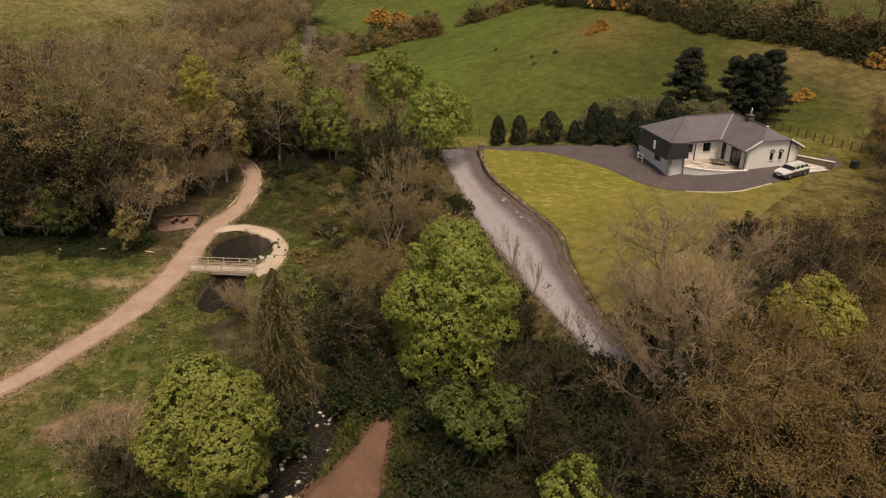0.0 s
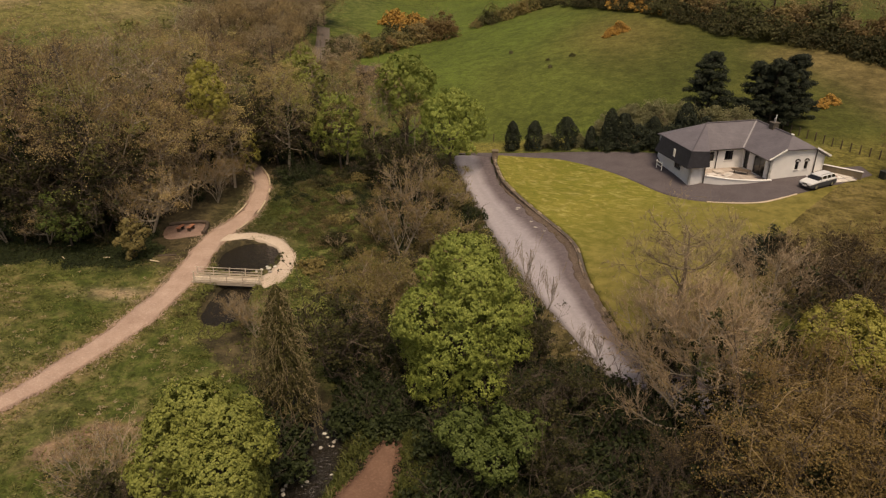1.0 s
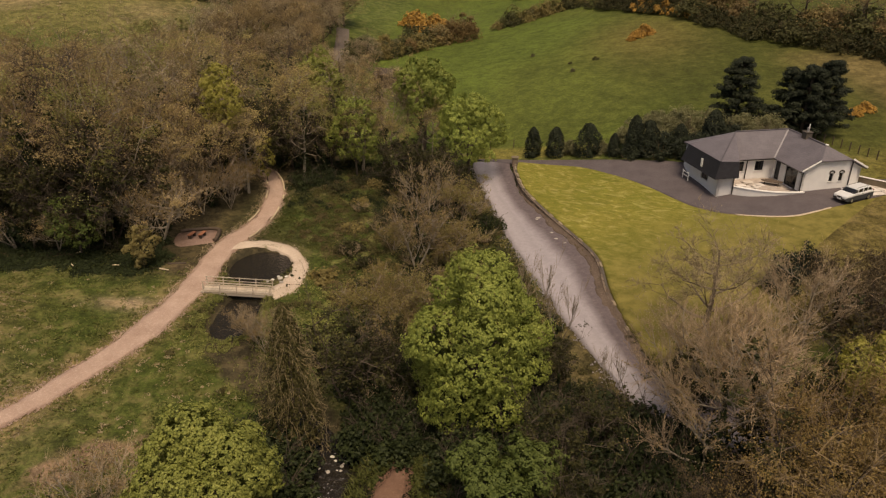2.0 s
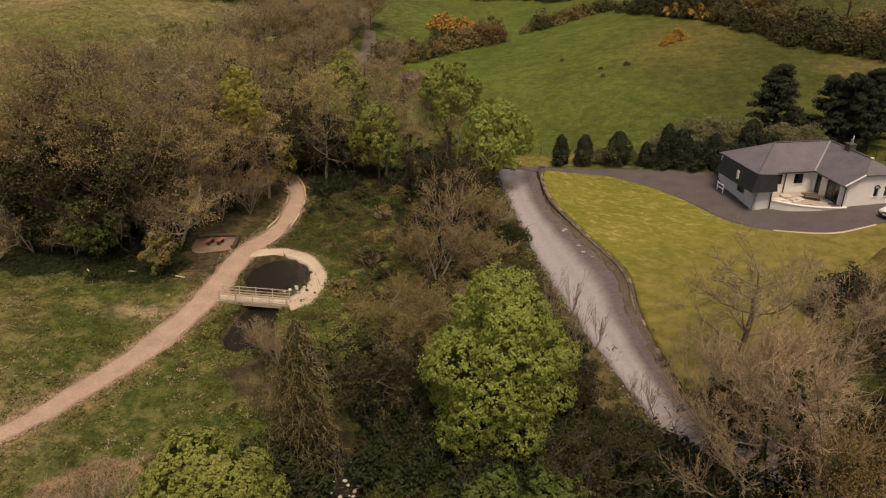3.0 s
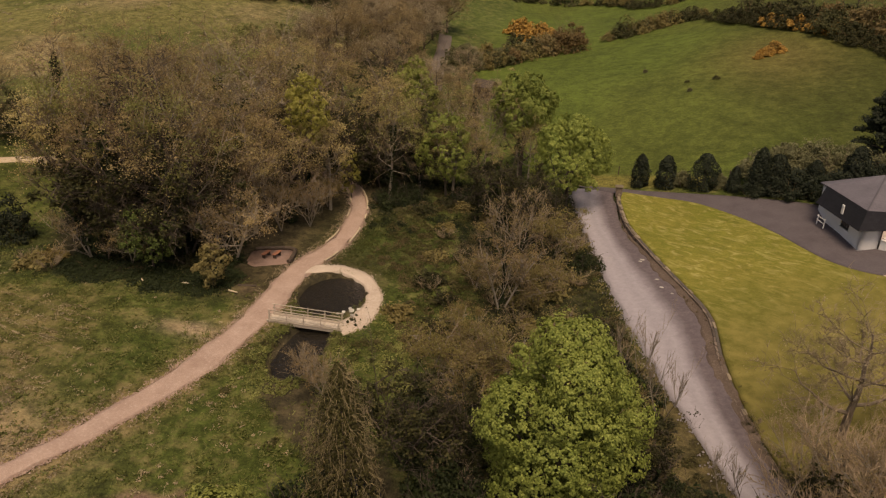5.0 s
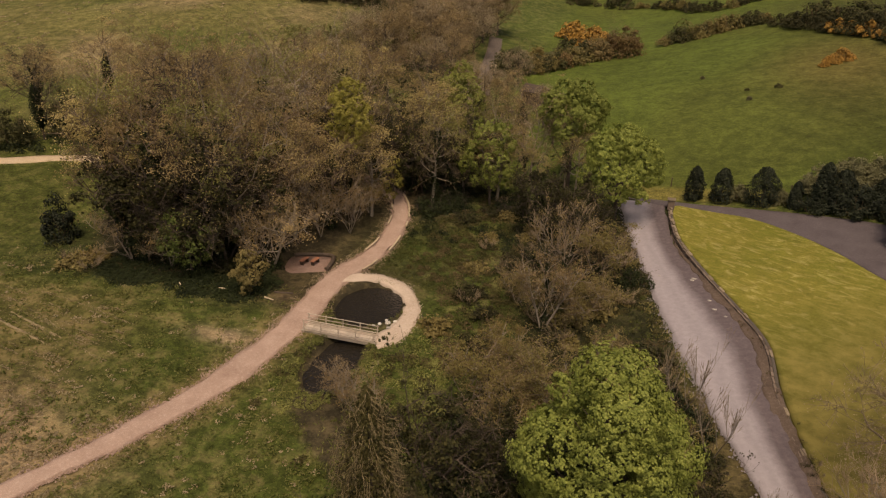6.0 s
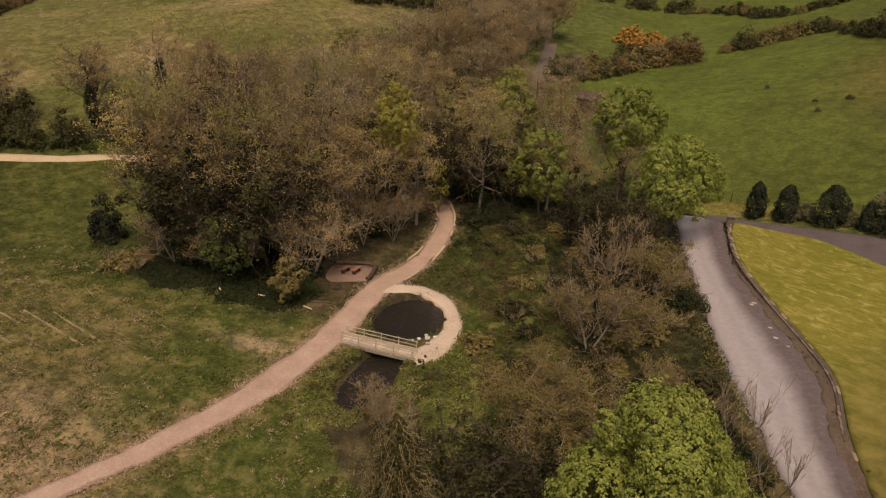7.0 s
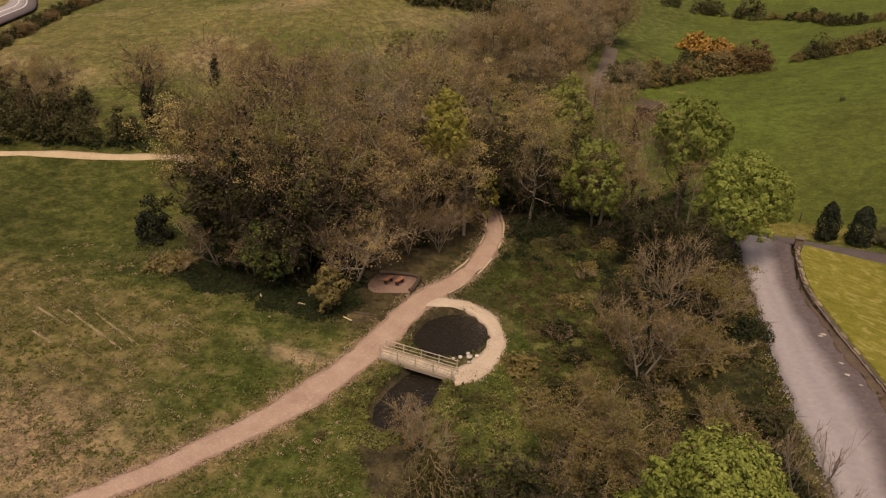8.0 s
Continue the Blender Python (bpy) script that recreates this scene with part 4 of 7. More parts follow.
# walls: right wing terrace front, gable, left wing terrace front, west block, back
m = wall_run((0, 4.9), (0, 0), BASE, 7.15, openings=[(0.3, 1.15, FLOOR, FLOOR + 2.1), (2.1, 4.1, FLOOR, FLOOR + 2.15)])
window(m, 0.3, 1.15, FLOOR, FLOOR + 2.1, 0, "door", sill=False)
window(m, 2.1, 4.1, FLOOR, FLOOR + 2.15, 1, "patio_door", sill=False)
m = wall_run((0, 0), (6.8, 0), BASE, 7.15, openings=[(3.2, 3.65, 5.75, 6.65), (4.35, 4.8, 5.75, 6.65)], top=[(0, 7.1), (1.75, 8.12), (5.05, 8.12), (6.8, 7.1)])
for x in (3.2, 4.35):
    w = window(m, x, x + 0.45, 5.75, 6.65, 0, "arched_window")
    bm = bmesh.new()
    ring = [(0.225 + r * math.cos(a), d, 0.9 + r * math.sin(a)) for d in (-0.16, -0.02) for r in (0.34, 0.225) for a in np.linspace(0, math.pi, 9)]
    vs = [bm.verts.new(p) for p in ring]
    for q in range(8):
        bm.faces.new([vs[q], vs[q + 1], vs[q + 10], vs[q + 9]])
        bm.faces.new([vs[18 + q], vs[27 + q], vs[28 + q], vs[19 + q]])
        bm.faces.new([vs[q], vs[18 + q], vs[19 + q], vs[q + 1]])
        bm.faces.new([vs[9 + q], vs[10 + q], vs[28 + q], vs[27 + q]])
    part("arch_hood", from_bm("arch_hood", bm, M["frame"]), w, "dark arched hood")
m = wall_run((-6.0, 4.9), (0, 4.9), BASE, 7.15, openings=[(1.5, 2.35, 5.65, 6.75), (3.7, 4.75, 5.65, 6.75)])
window(m, 1.5, 2.35, 5.65, 6.75, 0)
window(m, 3.7, 4.75, 5.65, 6.75, 1)
m = wall_run((-7.9, 8.6), (-7.9, 2.7), BASE, 6.25, openings=[(2.5, 3.9, 4.85, 5.85)])
window(m, 2.5, 3.9, 4.85, 5.85, 1)
wall_run((-7.9, 2.7), (-6.0, 2.7), BASE, 6.25)
wall_run((-6.0, 2.7), (-6.0, 4.9), BASE, 6.9)
wall_run((6.8, 0), (6.8, 11.6), BASE, 7.15, openings=[(2.0, 3.0, FLOOR, FLOOR + 2.0)])
wall_run((6.8, 11.6), (-7.0, 11.6), BASE, 7.15)
wall_run((-7.0, 11.6), (-7.9, 8.6), BASE, 6.9)

R1, R2, R3 = (-3.2, 8.2, 9.2), (3.4, 8.2, 9.2), (3.4, 1.7, 9.2)
K1, K2, K3 = (-8.2, 2.35, 7.85), (-6.0, 2.35, 7.7), (-8.3, 8.9, 7.85)
E1, V1, E2, E3 = (-5.7, 4.5, 7.12), (-0.4, 4.5, 7.12), (-0.4, -0.35, 7.12), (7.2, -0.35, 7.12)
G1, G2, NE, NW = (1.55, -0.35, 8.18), (5.25, -0.35, 8.18), (7.2, 12.0, 7.12), (-7.2, 12.0, 7.12)


def sheet(name, faces, mat, thick, label):
    """Roof planes with courses along their eaves, given thickness."""
    bm = bmesh.new()
    uvl = bm.loops.layers.uv.new("UVMap")
    for f in faces:
        vs = [bm.verts.new(p) for p in f]
        face = bm.faces.new(vs)
        face.normal_update()
        n = face.normal if face.normal.z > -0.1 else -face.normal
        level = Vector((-n.y, n.x, 0))
        level = level.normalized() if level.length > 1e-4 else Vector((1, 0, 0))
        up = n.cross(level)
        for lp in face.loops:
            lp[uvl].uv = (lp.vert.co.dot(level), lp.vert.co.dot(up))
    bmesh.ops.remove_doubles(bm, verts=bm.verts, dist=0.001)
    me = from_bm(name, bm, mat)
    ob = part(name, me, house, label)
    md = ob.modifiers.new("thick", "SOLIDIFY")
    md.thickness, md.offset = thick, -1
    return ob


roof = sheet("roof", [(R1, K3, K1), (R1, K1, K2), (R1, K2, E1), (R1, E1, V1, R2), (R2, V1, E2, G1, R3), (R3, G1, G2), (R2, R3, G2, E3, NE), (R1, R2, NE, NW), (R1, NW, K3)], M["slate"], 0.14, "grey slate roof with half-hipped gable")
C1, C2, C3, C4 = (-8.75, 2.0, 6.0), (-5.95, 2.0, 6.0), (-8.9, 9.1, 6.0), (-5.95, 4.6, 6.0)
sheet("slate_cladding", [(K3, C3, C1, K1), (K1, C1, C2, K2), (K2, C2, C4, E1), (C3, C4, C2, C1)], M["slate_dark"], 0.1, "dark hung-slate upper storey")
# skylight-like vent on the cladding, ridge caps, white valley and barge boards
part("vent_pipe", box("vent_pipe", (0.1, 0.35, 0.9), M["white"], 0.02), house, "white vent pipe", Matrix.Translation((-8.68, 5.1, 6.45)))


def capping(name, p, q, w, h, mat, label=""):
    p, q = Vector(p), Vector(q)
    bm = box_bm((q - p).length, w, h, 0.02, at=((q - p).length / 2, 0, 0))
    d = (q - p).normalized()
    m = Matrix.Translation(p) @ d.to_track_quat("X", "Z").to_matrix().to_4x4()
    part(name, from_bm(name, bm, mat), house, label, m)


capping("ridge_tile", R1, R2, 0.22, 0.07, M["slate"])
capping("ridge_tile", R2, R3, 0.22, 0.07, M["slate"])
capping("hip_tile", R1, K1, 0.18, 0.05, M["slate"])
capping("valley_flashing", R2, V1, 0.17, 0.05, M["lead"], "pale lead valley")
capping("barge_board", (E2[0], -0.4, 7.1), (G1[0], -0.4, 8.15), 0.08, 0.18, M["white"], "white barge board")
capping("barge_board", (G2[0], -0.4, 8.15), (E3[0], -0.4, 7.1), 0.08, 0.18, M["white"], "white barge board")
for p, q in (((-0.45, 4.4), (-0.45, -0.3)), ((-5.7, 4.45), (-0.5, 4.45))):
    pipe("gutter", [(*p, 7.06), (*q, 7.06)], 0.07, M["frame"], house, "dark gutter")
for x, y, z0, z1 in ((-0.08, -0.1, 4.3, 7.05), (3.95 + 1.6, -0.1, 4.6, 7.9), (-3.4, 4.78, FLOOR, 7.0), (-6.1, 2.6, 4.0, 6.2)):
    pipe("downpipe", [(x, y, z0), (x, y, z1)], 0.06, M["frame"], house, "dark downpipe")
stack = part("chimney", box("chimney", (0.75, 0.75, 1.0), M["core"], 0.02), house, "grey-brown chimney stack", Matrix.Translation((3.4, 5.0, 8.7)))
part("chimney_cap", box("chimney_cap", (0.86, 0.86, 0.1), M["core"], 0.02), stack, "", Matrix.Translation((0, 0, 1.0)))
pot = Geo()
pot.tube([(0, 0, 1.1), (0, 0, 1.5), (0, 0, 1.55)], [0.13, 0.11, 0.14], 10)
part("chimney_pot", pot.mesh("chimney_pot", M["lead"], True), stack, "grey chimney pot")
part("flue", box("flue", (0.1, 0.1, 0.75), M["white"], 0.02), stack, "", Matrix.Translation((0.3, 0.25, 1.1)))
part("hip_finial", box("hip_finial", (0.3, 0.3, 0.12), M["white"], 0.03), house, "", Matrix.Translation((3.4, 1.65, 9.2)))

# terrace with a curved white wall and paving slabs
curve = spline([(-6.05, 2.55), (-4.6, 1.2), (-2.6, 0.1), (-0.6, -0.35), (0.35, -0.4)], 40)
bm = bmesh.new()
rows = []
for (x, y), nrm in zip(curve, np.stack([-np.gradient(curve[:, 1]), np.gradient(curve[:, 0])], -1)):
    nx, ny = nrm / np.linalg.norm(nrm)
    rows.append([bm.verts.new((x + nx * o, y + ny * o, z)) for o, z in ((0, BASE), (0, FLOOR + 0.08), (0.22, FLOOR + 0.08), (0.22, BASE))])
for r0, r1 in zip(rows[:-1], rows[1:]):
    for k in range(4):
        bm.faces.new([r0[k], r1[k], r1[(k + 1) % 4], r0[(k + 1) % 4]])
bm.faces.new(rows[0])
bm.faces.new(rows[-1])
tw = part("terrace_wall", from_bm("terrace_wall", bm, M["render"], False), house, "curved white terrace wall")
bm = bmesh.new()
rows = []
for (x, y), nrm in zip(curve, np.stack([-np.gradient(curve[:, 1]), np.gradient(curve[:, 0])], -1)):
    nx, ny = nrm / np.linalg.norm(nrm)
    rows.append([bm.verts.new((x + nx * o, y + ny * o, z)) for o, z in ((-0.07, FLOOR + 0.083), (-0.07, FLOOR + 0.15), (0.29, FLOOR + 0.15), (0.29, FLOOR + 0.083))])
for r0, r1 in zip(rows[:-1], rows[1:]):
    for k in range(4):
        bm.faces.new([r0[k], r1[k], r1[(k + 1) % 4], r0[(k + 1) % 4]])
part("coping", from_bm("coping", bm, M["white"]), tw, "pale coping")
bm = bmesh.new()
vs = [bm.verts.new((x, y, FLOOR - 0.06)) for x, y in [(-5.98, 4.88), *[(c[0] + 0.05, c[1] + 0.1) for c in curve[::3]], (-0.02, 0.1), (-0.02, 4.88)]]
bm.faces.new(vs)
floor_ob = part("terrace_floor", from_bm("terrace_floor", bm, M["terrace"]), house, "brown paved terrace floor")
slab_me = box("paving_slab", (0.86, 0.86, 0.06), M["terrace"], 0.012)
for i in range(7):
    for j in range(6):
        x, y = -5.5 + i * 0.88, 4.4 - j * 0.88
        edge = float(np.interp(x, curve[:, 0], curve[:, 1]))
        if y - 0.45 > edge + 0.28 and x + 0.45 < -0.05:
            part("paving_slab", slab_me, floor_ob, m=Matrix.Translation((x, y, FLOOR - 0.056)))


def at_house(x, y, z, turn=0.0):
    return house.matrix_world @ Matrix.Translation((x, y, z)) @ Matrix.Rotation(radians(turn), 4, "Z")


slab_top = FLOOR + 0.005
for k, (x, y, t, n) in enumerate(((-4.9, 2.9, 10, 1), (-3.9, 3.3, -8, 3), (-3.6, 2.2, 25, 1), (-4.4, 2.1, 40, 1), (-2.9, 2.7, 5, 1))):
    for j in range(n):
        thing("loose_slab", at_house(x, y, slab_top + j * 0.085, t + j * 7), "pale loose paving slab lying on the terrace", "slab", "loose terrace slabs", data=box("loose_slab", (1.05, 0.75, 0.08), M["slab"], 0.012))
tbl = thing("garden_table", at_house(-1.5, 2.6, slab_top, -40), "low weathered brown oval timber table on the terrace", "table")
g = Geo()
a = np.linspace(0, 2 * math.pi, 20, endpoint=False)
oval = np.stack([1.1 * np.cos(a), 0.5 * np.sin(a)], -1)
top = np.vstack([np.column_stack([oval, np.full(20, 0.4)]), np.column_stack([oval, np.full(20, 0.46)]), [[0, 0, 0.4], [0, 0, 0.46]]])
k = np.arange(20)
g.add(top, np.stack([k, (k + 1) % 20, (k + 1) % 20 + 20, k + 20], -1), np.vstack([np.stack([k + 20, (k + 1) % 20 + 20, np.full(20, 41)], -1), np.stack([(k + 1) % 20, k, np.full(20, 40)], -1)]))
part("tabletop", g.mesh("tabletop", M["darkwood"]), tbl)
for x in (-0.7, 0.7):
    for y in (-0.28, 0.28):
        part("leg", box("leg", (0.07, 0.07, 0.4), M["darkwood"]), tbl, m=Matrix.Translation((x, y, 0)))
# yard paving and low wall past the gable
yard = thing("yard_wall", Matrix.Translation((41.3, 79.4, 0)) @ Matrix.Rotation(radians(-40), 4, "Z"), "low grey yard wall behind the parked car", "wall")
part("wall_body", box("wall_body", (4.4, 0.22, 1.1), M["cap"], 0.02, at=(2.2, 0, 4.6)), yard)
part("wall_coping", box("wall_coping", (4.5, 0.3, 0.06), M["slab"], 0.015, at=(2.2, 0, 5.703)), yard)
yard_me = box("yard_slab", (0.84, 0.84, 0.07), M["slab"], 0.012)
rng = random.Random(5)
for i in range(5):
    for j in range(3):
        if i == 4 and j == 2:
            continue
        p = at_house(6.2 + i * 0.88, -0.4 - j * 0.88, 0)
        z = gz(p.translation.x, p.translation.y)
        thing("yard_slab", Matrix.Translation((0, 0, z + 0.07 + 0.02 * rng.random())) @ p @ Matrix.Rotation(0.05 * rng.random(), 4, "Z"), "pale square yard paving slab", "slab", "yard slabs", data=yard_me)
crate = thing("dark_bin", Matrix.Translation((47.3, 77.0, gz(47.3, 77.0) - 0.02)) @ Matrix.Rotation(0.4, 4, "Z"), "small dark plastic bin at the lawn edge", "bin")
part("bin_body", box("bin_body", (0.75, 0.7, 0.8), M["plastic"], 0.05), crate)
part("bin_lid", box("bin_lid", (0.82, 0.78, 0.09), M["plastic"], 0.03, at=(0, 0, 0.803)), crate)
rack = thing("rail", at_house(-8.9, 7.6, gz(25, 83) + 0.02, 90), "white painted rail beside the bungalow wall", "rail")
for x in (-0.6, 0.6):
    part("post", box("post", (0.08, 0.08, 1.0), M["white"], 0.01, at=(x, 0, 0)), rack)
for z in (0.45, 0.85):
    part("bar", box("bar", (1.3, 0.05, 0.08), M["white"], 0.01, at=(0, 0.066, z)), rack)


# ---- estate car ----
def build_car(m):
    car = thing("estate_car", m, "silver estate car with grey lower body parked on the drive", "car")

    def shell(name, rows, mat, label=""):
        """rows: x, half width, z low, z high; lofted along x."""
        bm = bmesh.new()
        loops = []
        for x, w, z0, z1 in rows:
            r = 0.09
            loops.append([bm.verts.new(p) for p in ((x, -w, z0), (x, -w, z1 - r), (x, -w + r, z1), (x, w - r, z1), (x, w, z1 - r), (x, w, z0))])
        for a, b in zip(loops[:-1], loops[1:]):
            for k in range(6):
                bm.faces.new([a[k], a[(k + 1) % 6], b[(k + 1) % 6], b[k]])
        bm.faces.new(loops[0])
        bm.faces.new(loops[-1])
        return part(name, from_bm(name, bm, mat, False), car, label)

    shell("lower_body", [(-2.3, 0.72, 0.34, 0.64), (-2.2, 0.84, 0.28, 0.74), (-1.2, 0.89, 0.24, 0.84), (1.2, 0.89, 0.24, 0.86), (2.2, 0.86, 0.26, 0.84), (2.33, 0.78, 0.32, 0.74)], M["grey_paint"], "dark grey lower body")
    shell("body", [(-2.32, 0.68, 0.56, 0.74), (-2.2, 0.8, 0.60, 0.86), (-1.5, 0.86, 0.60, 0.95), (-0.95, 0.87, 0.60, 1.0), (1.0, 0.87, 0.60, 1.0), (2.15, 0.84, 0.60, 1.0), (2.32, 0.76, 0.56, 0.9)], M["silver"])
    shell("glasshouse", [(-1.1, 0.78, 0.95, 0.99), (-0.55, 0.72, 0.95, 1.40), (0.2, 0.70, 0.95, 1.46), (1.7, 0.68, 0.95, 1.42), (2.18, 0.74, 0.95, 1.02)], M["glass"], "dark side and end glazing")
    roof_ob = shell("roof_panel", [(-0.62, 0.70, 1.36, 1.42), (0.2, 0.70, 1.42, 1.49), (1.0, 0.69, 1.42, 1.49), (1.75, 0.67, 1.38, 1.45)], M["silver"])
    for y in (-0.56, 0.56):
        g = Geo()
        g.tube([(-0.4, y, 1.45), (-0.3, y, 1.54), (1.4, y, 1.54), (1.5, y, 1.45)], [0.02] * 4, 6)
        part("roof_rail", g.mesh("roof_rail", M["plastic"]), roof_ob)
    for y in (-0.745, 0.745):
        for x, ln in ((-0.42, 0.09), (0.42, 0.09), (1.2, 0.1)):
            part("pillar", box("pillar", (ln, 0.05, 0.46), M["silver"], at=(x, y * 0.985, 0.96)), car)
        part("wing_mirror", box("wing_mirror", (0.14, 0.2, 0.13), M["silver"], 0.03, at=(-0.78, y * 1.3, 0.98)), car)
        part("door_handle", box("door_handle", (0.2, 0.04, 0.035), M["plastic"], at=(0.25, y * 1.18, 0.86)), car)
    tyre = bmesh.new()
    bmesh.ops.create_cone(tyre, cap_ends=True, segments=20, radius1=0.33, radius2=0.33, depth=0.2, matrix=Matrix.Rotation(math.pi / 2, 4, "X"))
    bmesh.ops.bevel(tyre, geom=[e for e in tyre.edges if len(e.link_faces) == 2 and e.calc_face_angle() > 1.0], offset=0.035, segments=2, affect="EDGES")
    tyre = from_bm("tyre", tyre, M["tyre"], True)
    rim = bmesh.new()
    bmesh.ops.create_cone(rim, cap_ends=True, segments=14, radius1=0.21, radius2=0.19, depth=0.22, matrix=Matrix.Rotation(math.pi / 2, 4, "X"))
    rim = from_bm("rim", rim, M["alloy"])
    for x in (-1.42, 1.38):
        for y in (-0.8, 0.8):
            wh = part("wheel", tyre, car, m=Matrix.Translation((x, y, 0.33)))
            part("rim", rim, wh, m=Matrix.Translation((0, 0.0, 0)))
    for y in (-0.58, 0.58):
        part("headlight", box("headlight", (0.12, 0.36, 0.16), M["lens"], 0.03, at=(-2.24, y, 0.62)), car, "clear headlight")
        part("tail_light", box("tail_light", (0.08, 0.18, 0.42), M["lens_red"], 0.02, at=(2.25, y * 1.2, 0.62)), car, "red tail light")
    part("grille", box("grille", (0.06, 0.6, 0.14), M["plastic"], 0.02, at=(-2.31, 0, 0.6)), car)
    part("bumper", box("bumper", (0.14, 1.5, 0.2), M["plastic"], 0.04, at=(-2.27, 0, 0.32)), car)
    part("number_plate", box("number_plate", (0.03, 0.5, 0.11), M["white"], at=(-2.35, 0, 0.4)), car)


cx, cy = 39.0, 74.7
build_car(Matrix.Translation((cx, cy, gz(cx, cy) + 0.075)) @ Matrix.Rotation(radians(30), 4, "Z") @ Matrix.Scale(0.93, 4))


# ---- retaining wall of the lawn ----
def build_wall():
    root = thing("retaining_wall", Matrix.Identity(4), "low brown rubble stone wall with a pale worn top, edging the lawn", "wall", kind="structure")
    line = WALL[:140]
    n = np.stack([-np.gradient(line[:, 1]), np.gradient(line[:, 0])], -1)
    n /= np.linalg.norm(n, axis=1)[:, None]
    zb = ground_z(line[:, 0], line[:, 1]) - 0.24 * smooth((84 - line[:, 1]) / 10) - 0.2 * smooth((64 - line[:, 1]) / 8)
    V = []
    for o, h in ((-0.15, -0.3), (-0.1, 0.5), (0.12, 0.5), (0.17, -0.3)):
        p = line + n * o
        V.append(np.column_stack([p, zb + h]))
    V = np.stack(V, 1)
    k = len(line)
    idx = np.arange(k * 4).reshape(k, 4)
    F = [np.stack([idx[:-1, c], idx[1:, c], idx[1:, (c + 1) % 4], idx[:-1, (c + 1) % 4]], -1) for c in range(4)]
    part("core", mesh_of("core", V, F, M["core"]), root)
    rng = random.Random(4)
    stones = []
    for s in range(6):
        bm = box_bm(1, 1, 1, 0.14)
        for v in bm.verts:
            v.co += Vector((rng.uniform(-0.06, 0.06) for _ in range(3)))
        stones.append(from_bm("stone", bm, M["stone"]))
    caps = []
    for s in range(4):
        bm = box_bm(1, 1, 1, 0.12)
        for v in bm.verts:
            v.co += Vector((rng.uniform(-0.07, 0.07) for _ in range(3)))
        caps.append(from_bm("cap_stone", bm, M["cap"]))
    seg = np.concatenate([[0], np.cumsum(np.linalg.norm(np.diff(line, axis=0), axis=1))])

    def put(s, ln, z, h, dep, me, name, o):
        x, y = np.interp(s, seg, line[:, 0]), np.interp(s, seg, line[:, 1])
        j = min(int(np.searchsorted(seg, s)), k - 1)
        turn = math.atan2(n[j, 1], n[j, 0]) + math.pi / 2
        zz = float(np.interp(s, seg, zb)) + z
        part(name, me, root, m=Matrix.Translation((x + n[j, 0] * o, y + n[j, 1] * o, zz)) @ Matrix.Rotation(turn + rng.uniform(-0.06, 0.06), 4, "Z") @ Matrix.Diagonal((ln, dep, h, 1)))

    count = 0
    for course, (z, h) in enumerate(((-0.08, 0.22), (0.13, 0.2), (0.32, 0.18))):
        s = 0.2 + 0.1 * course
        while s < seg[-1] - 0.3 and count < 290:
            ln = rng.uniform(0.48, 0.86)
            put(s + ln / 2, ln * 0.96, z + rng.uniform(-0.02, 0.02), h * 0.97, rng.uniform(0.14, 0.22), rng.choice(stones), "stone", -0.2)
            s += ln
            count += 1
    s = 0.0
    while s < seg[-1] - 0.4:
        ln = rng.uniform(0.6, 1.0)
        if rng.random() < np.interp(np.interp(s, seg, line[:, 1]), [66, 78, 86], [0.97, 0.7, 0.1]):
            s += ln
            continue
        put(s + ln / 2, ln * 0.97, 0.495 + rng.uniform(-0.03, 0.03), rng.uniform(0.05, 0.12), rng.uniform(0.2, 0.36), rng.choice(caps), "cap_stone", 0.0)
        s += ln


wn_ = np.stack([-np.gradient(WALL[:, 1]), np.gradient(WALL[:, 0])], -1)
wn_ /= np.linalg.norm(wn_, axis=1)[:, None]
SOIL = (WALL - wn_ * (0.42 + 0.55 * smooth((84 - WALL[:, 1]) / 10))[:, None])[16:146]


def soil_lift(x, y):
    return 0.2 * smooth((84 - y) / 8) * np.exp(-((off_line(x, y, WALL[::3]) / 0.34) ** 2)) * (0.6 + 0.6 * lump(x * 2.6, y * 2.6)) - 0.1 * smooth((64 - y) / 8) * np.exp(-((off_line(x, y, WALL[::3]) / 0.5) ** 2))


strip("earth_bank", SOIL, (WALL + wn_ * 0.06)[16:146], M["soil"], 0.07, 6, "crumbling brown earth banked against the lawn wall", "bank", ragged=0.1, extra=soil_lift)
build_wall()
px, py = 5.15, 93.6
pz = gz(px, py)
pillar = thing("gate_pillar", Matrix.Translation((px, py, pz - 0.05)), "squat stone gate pillar with a pale cap", "pillar")
part("shaft", box("shaft", (0.75, 0.75, 1.15), M["stone"], 0.05), pillar)
part("cap", box("cap", (0.92, 0.92, 0.14), M["cap"], 0.04, at=(0, 0, 1.152)), pillar, "pale cap stone")


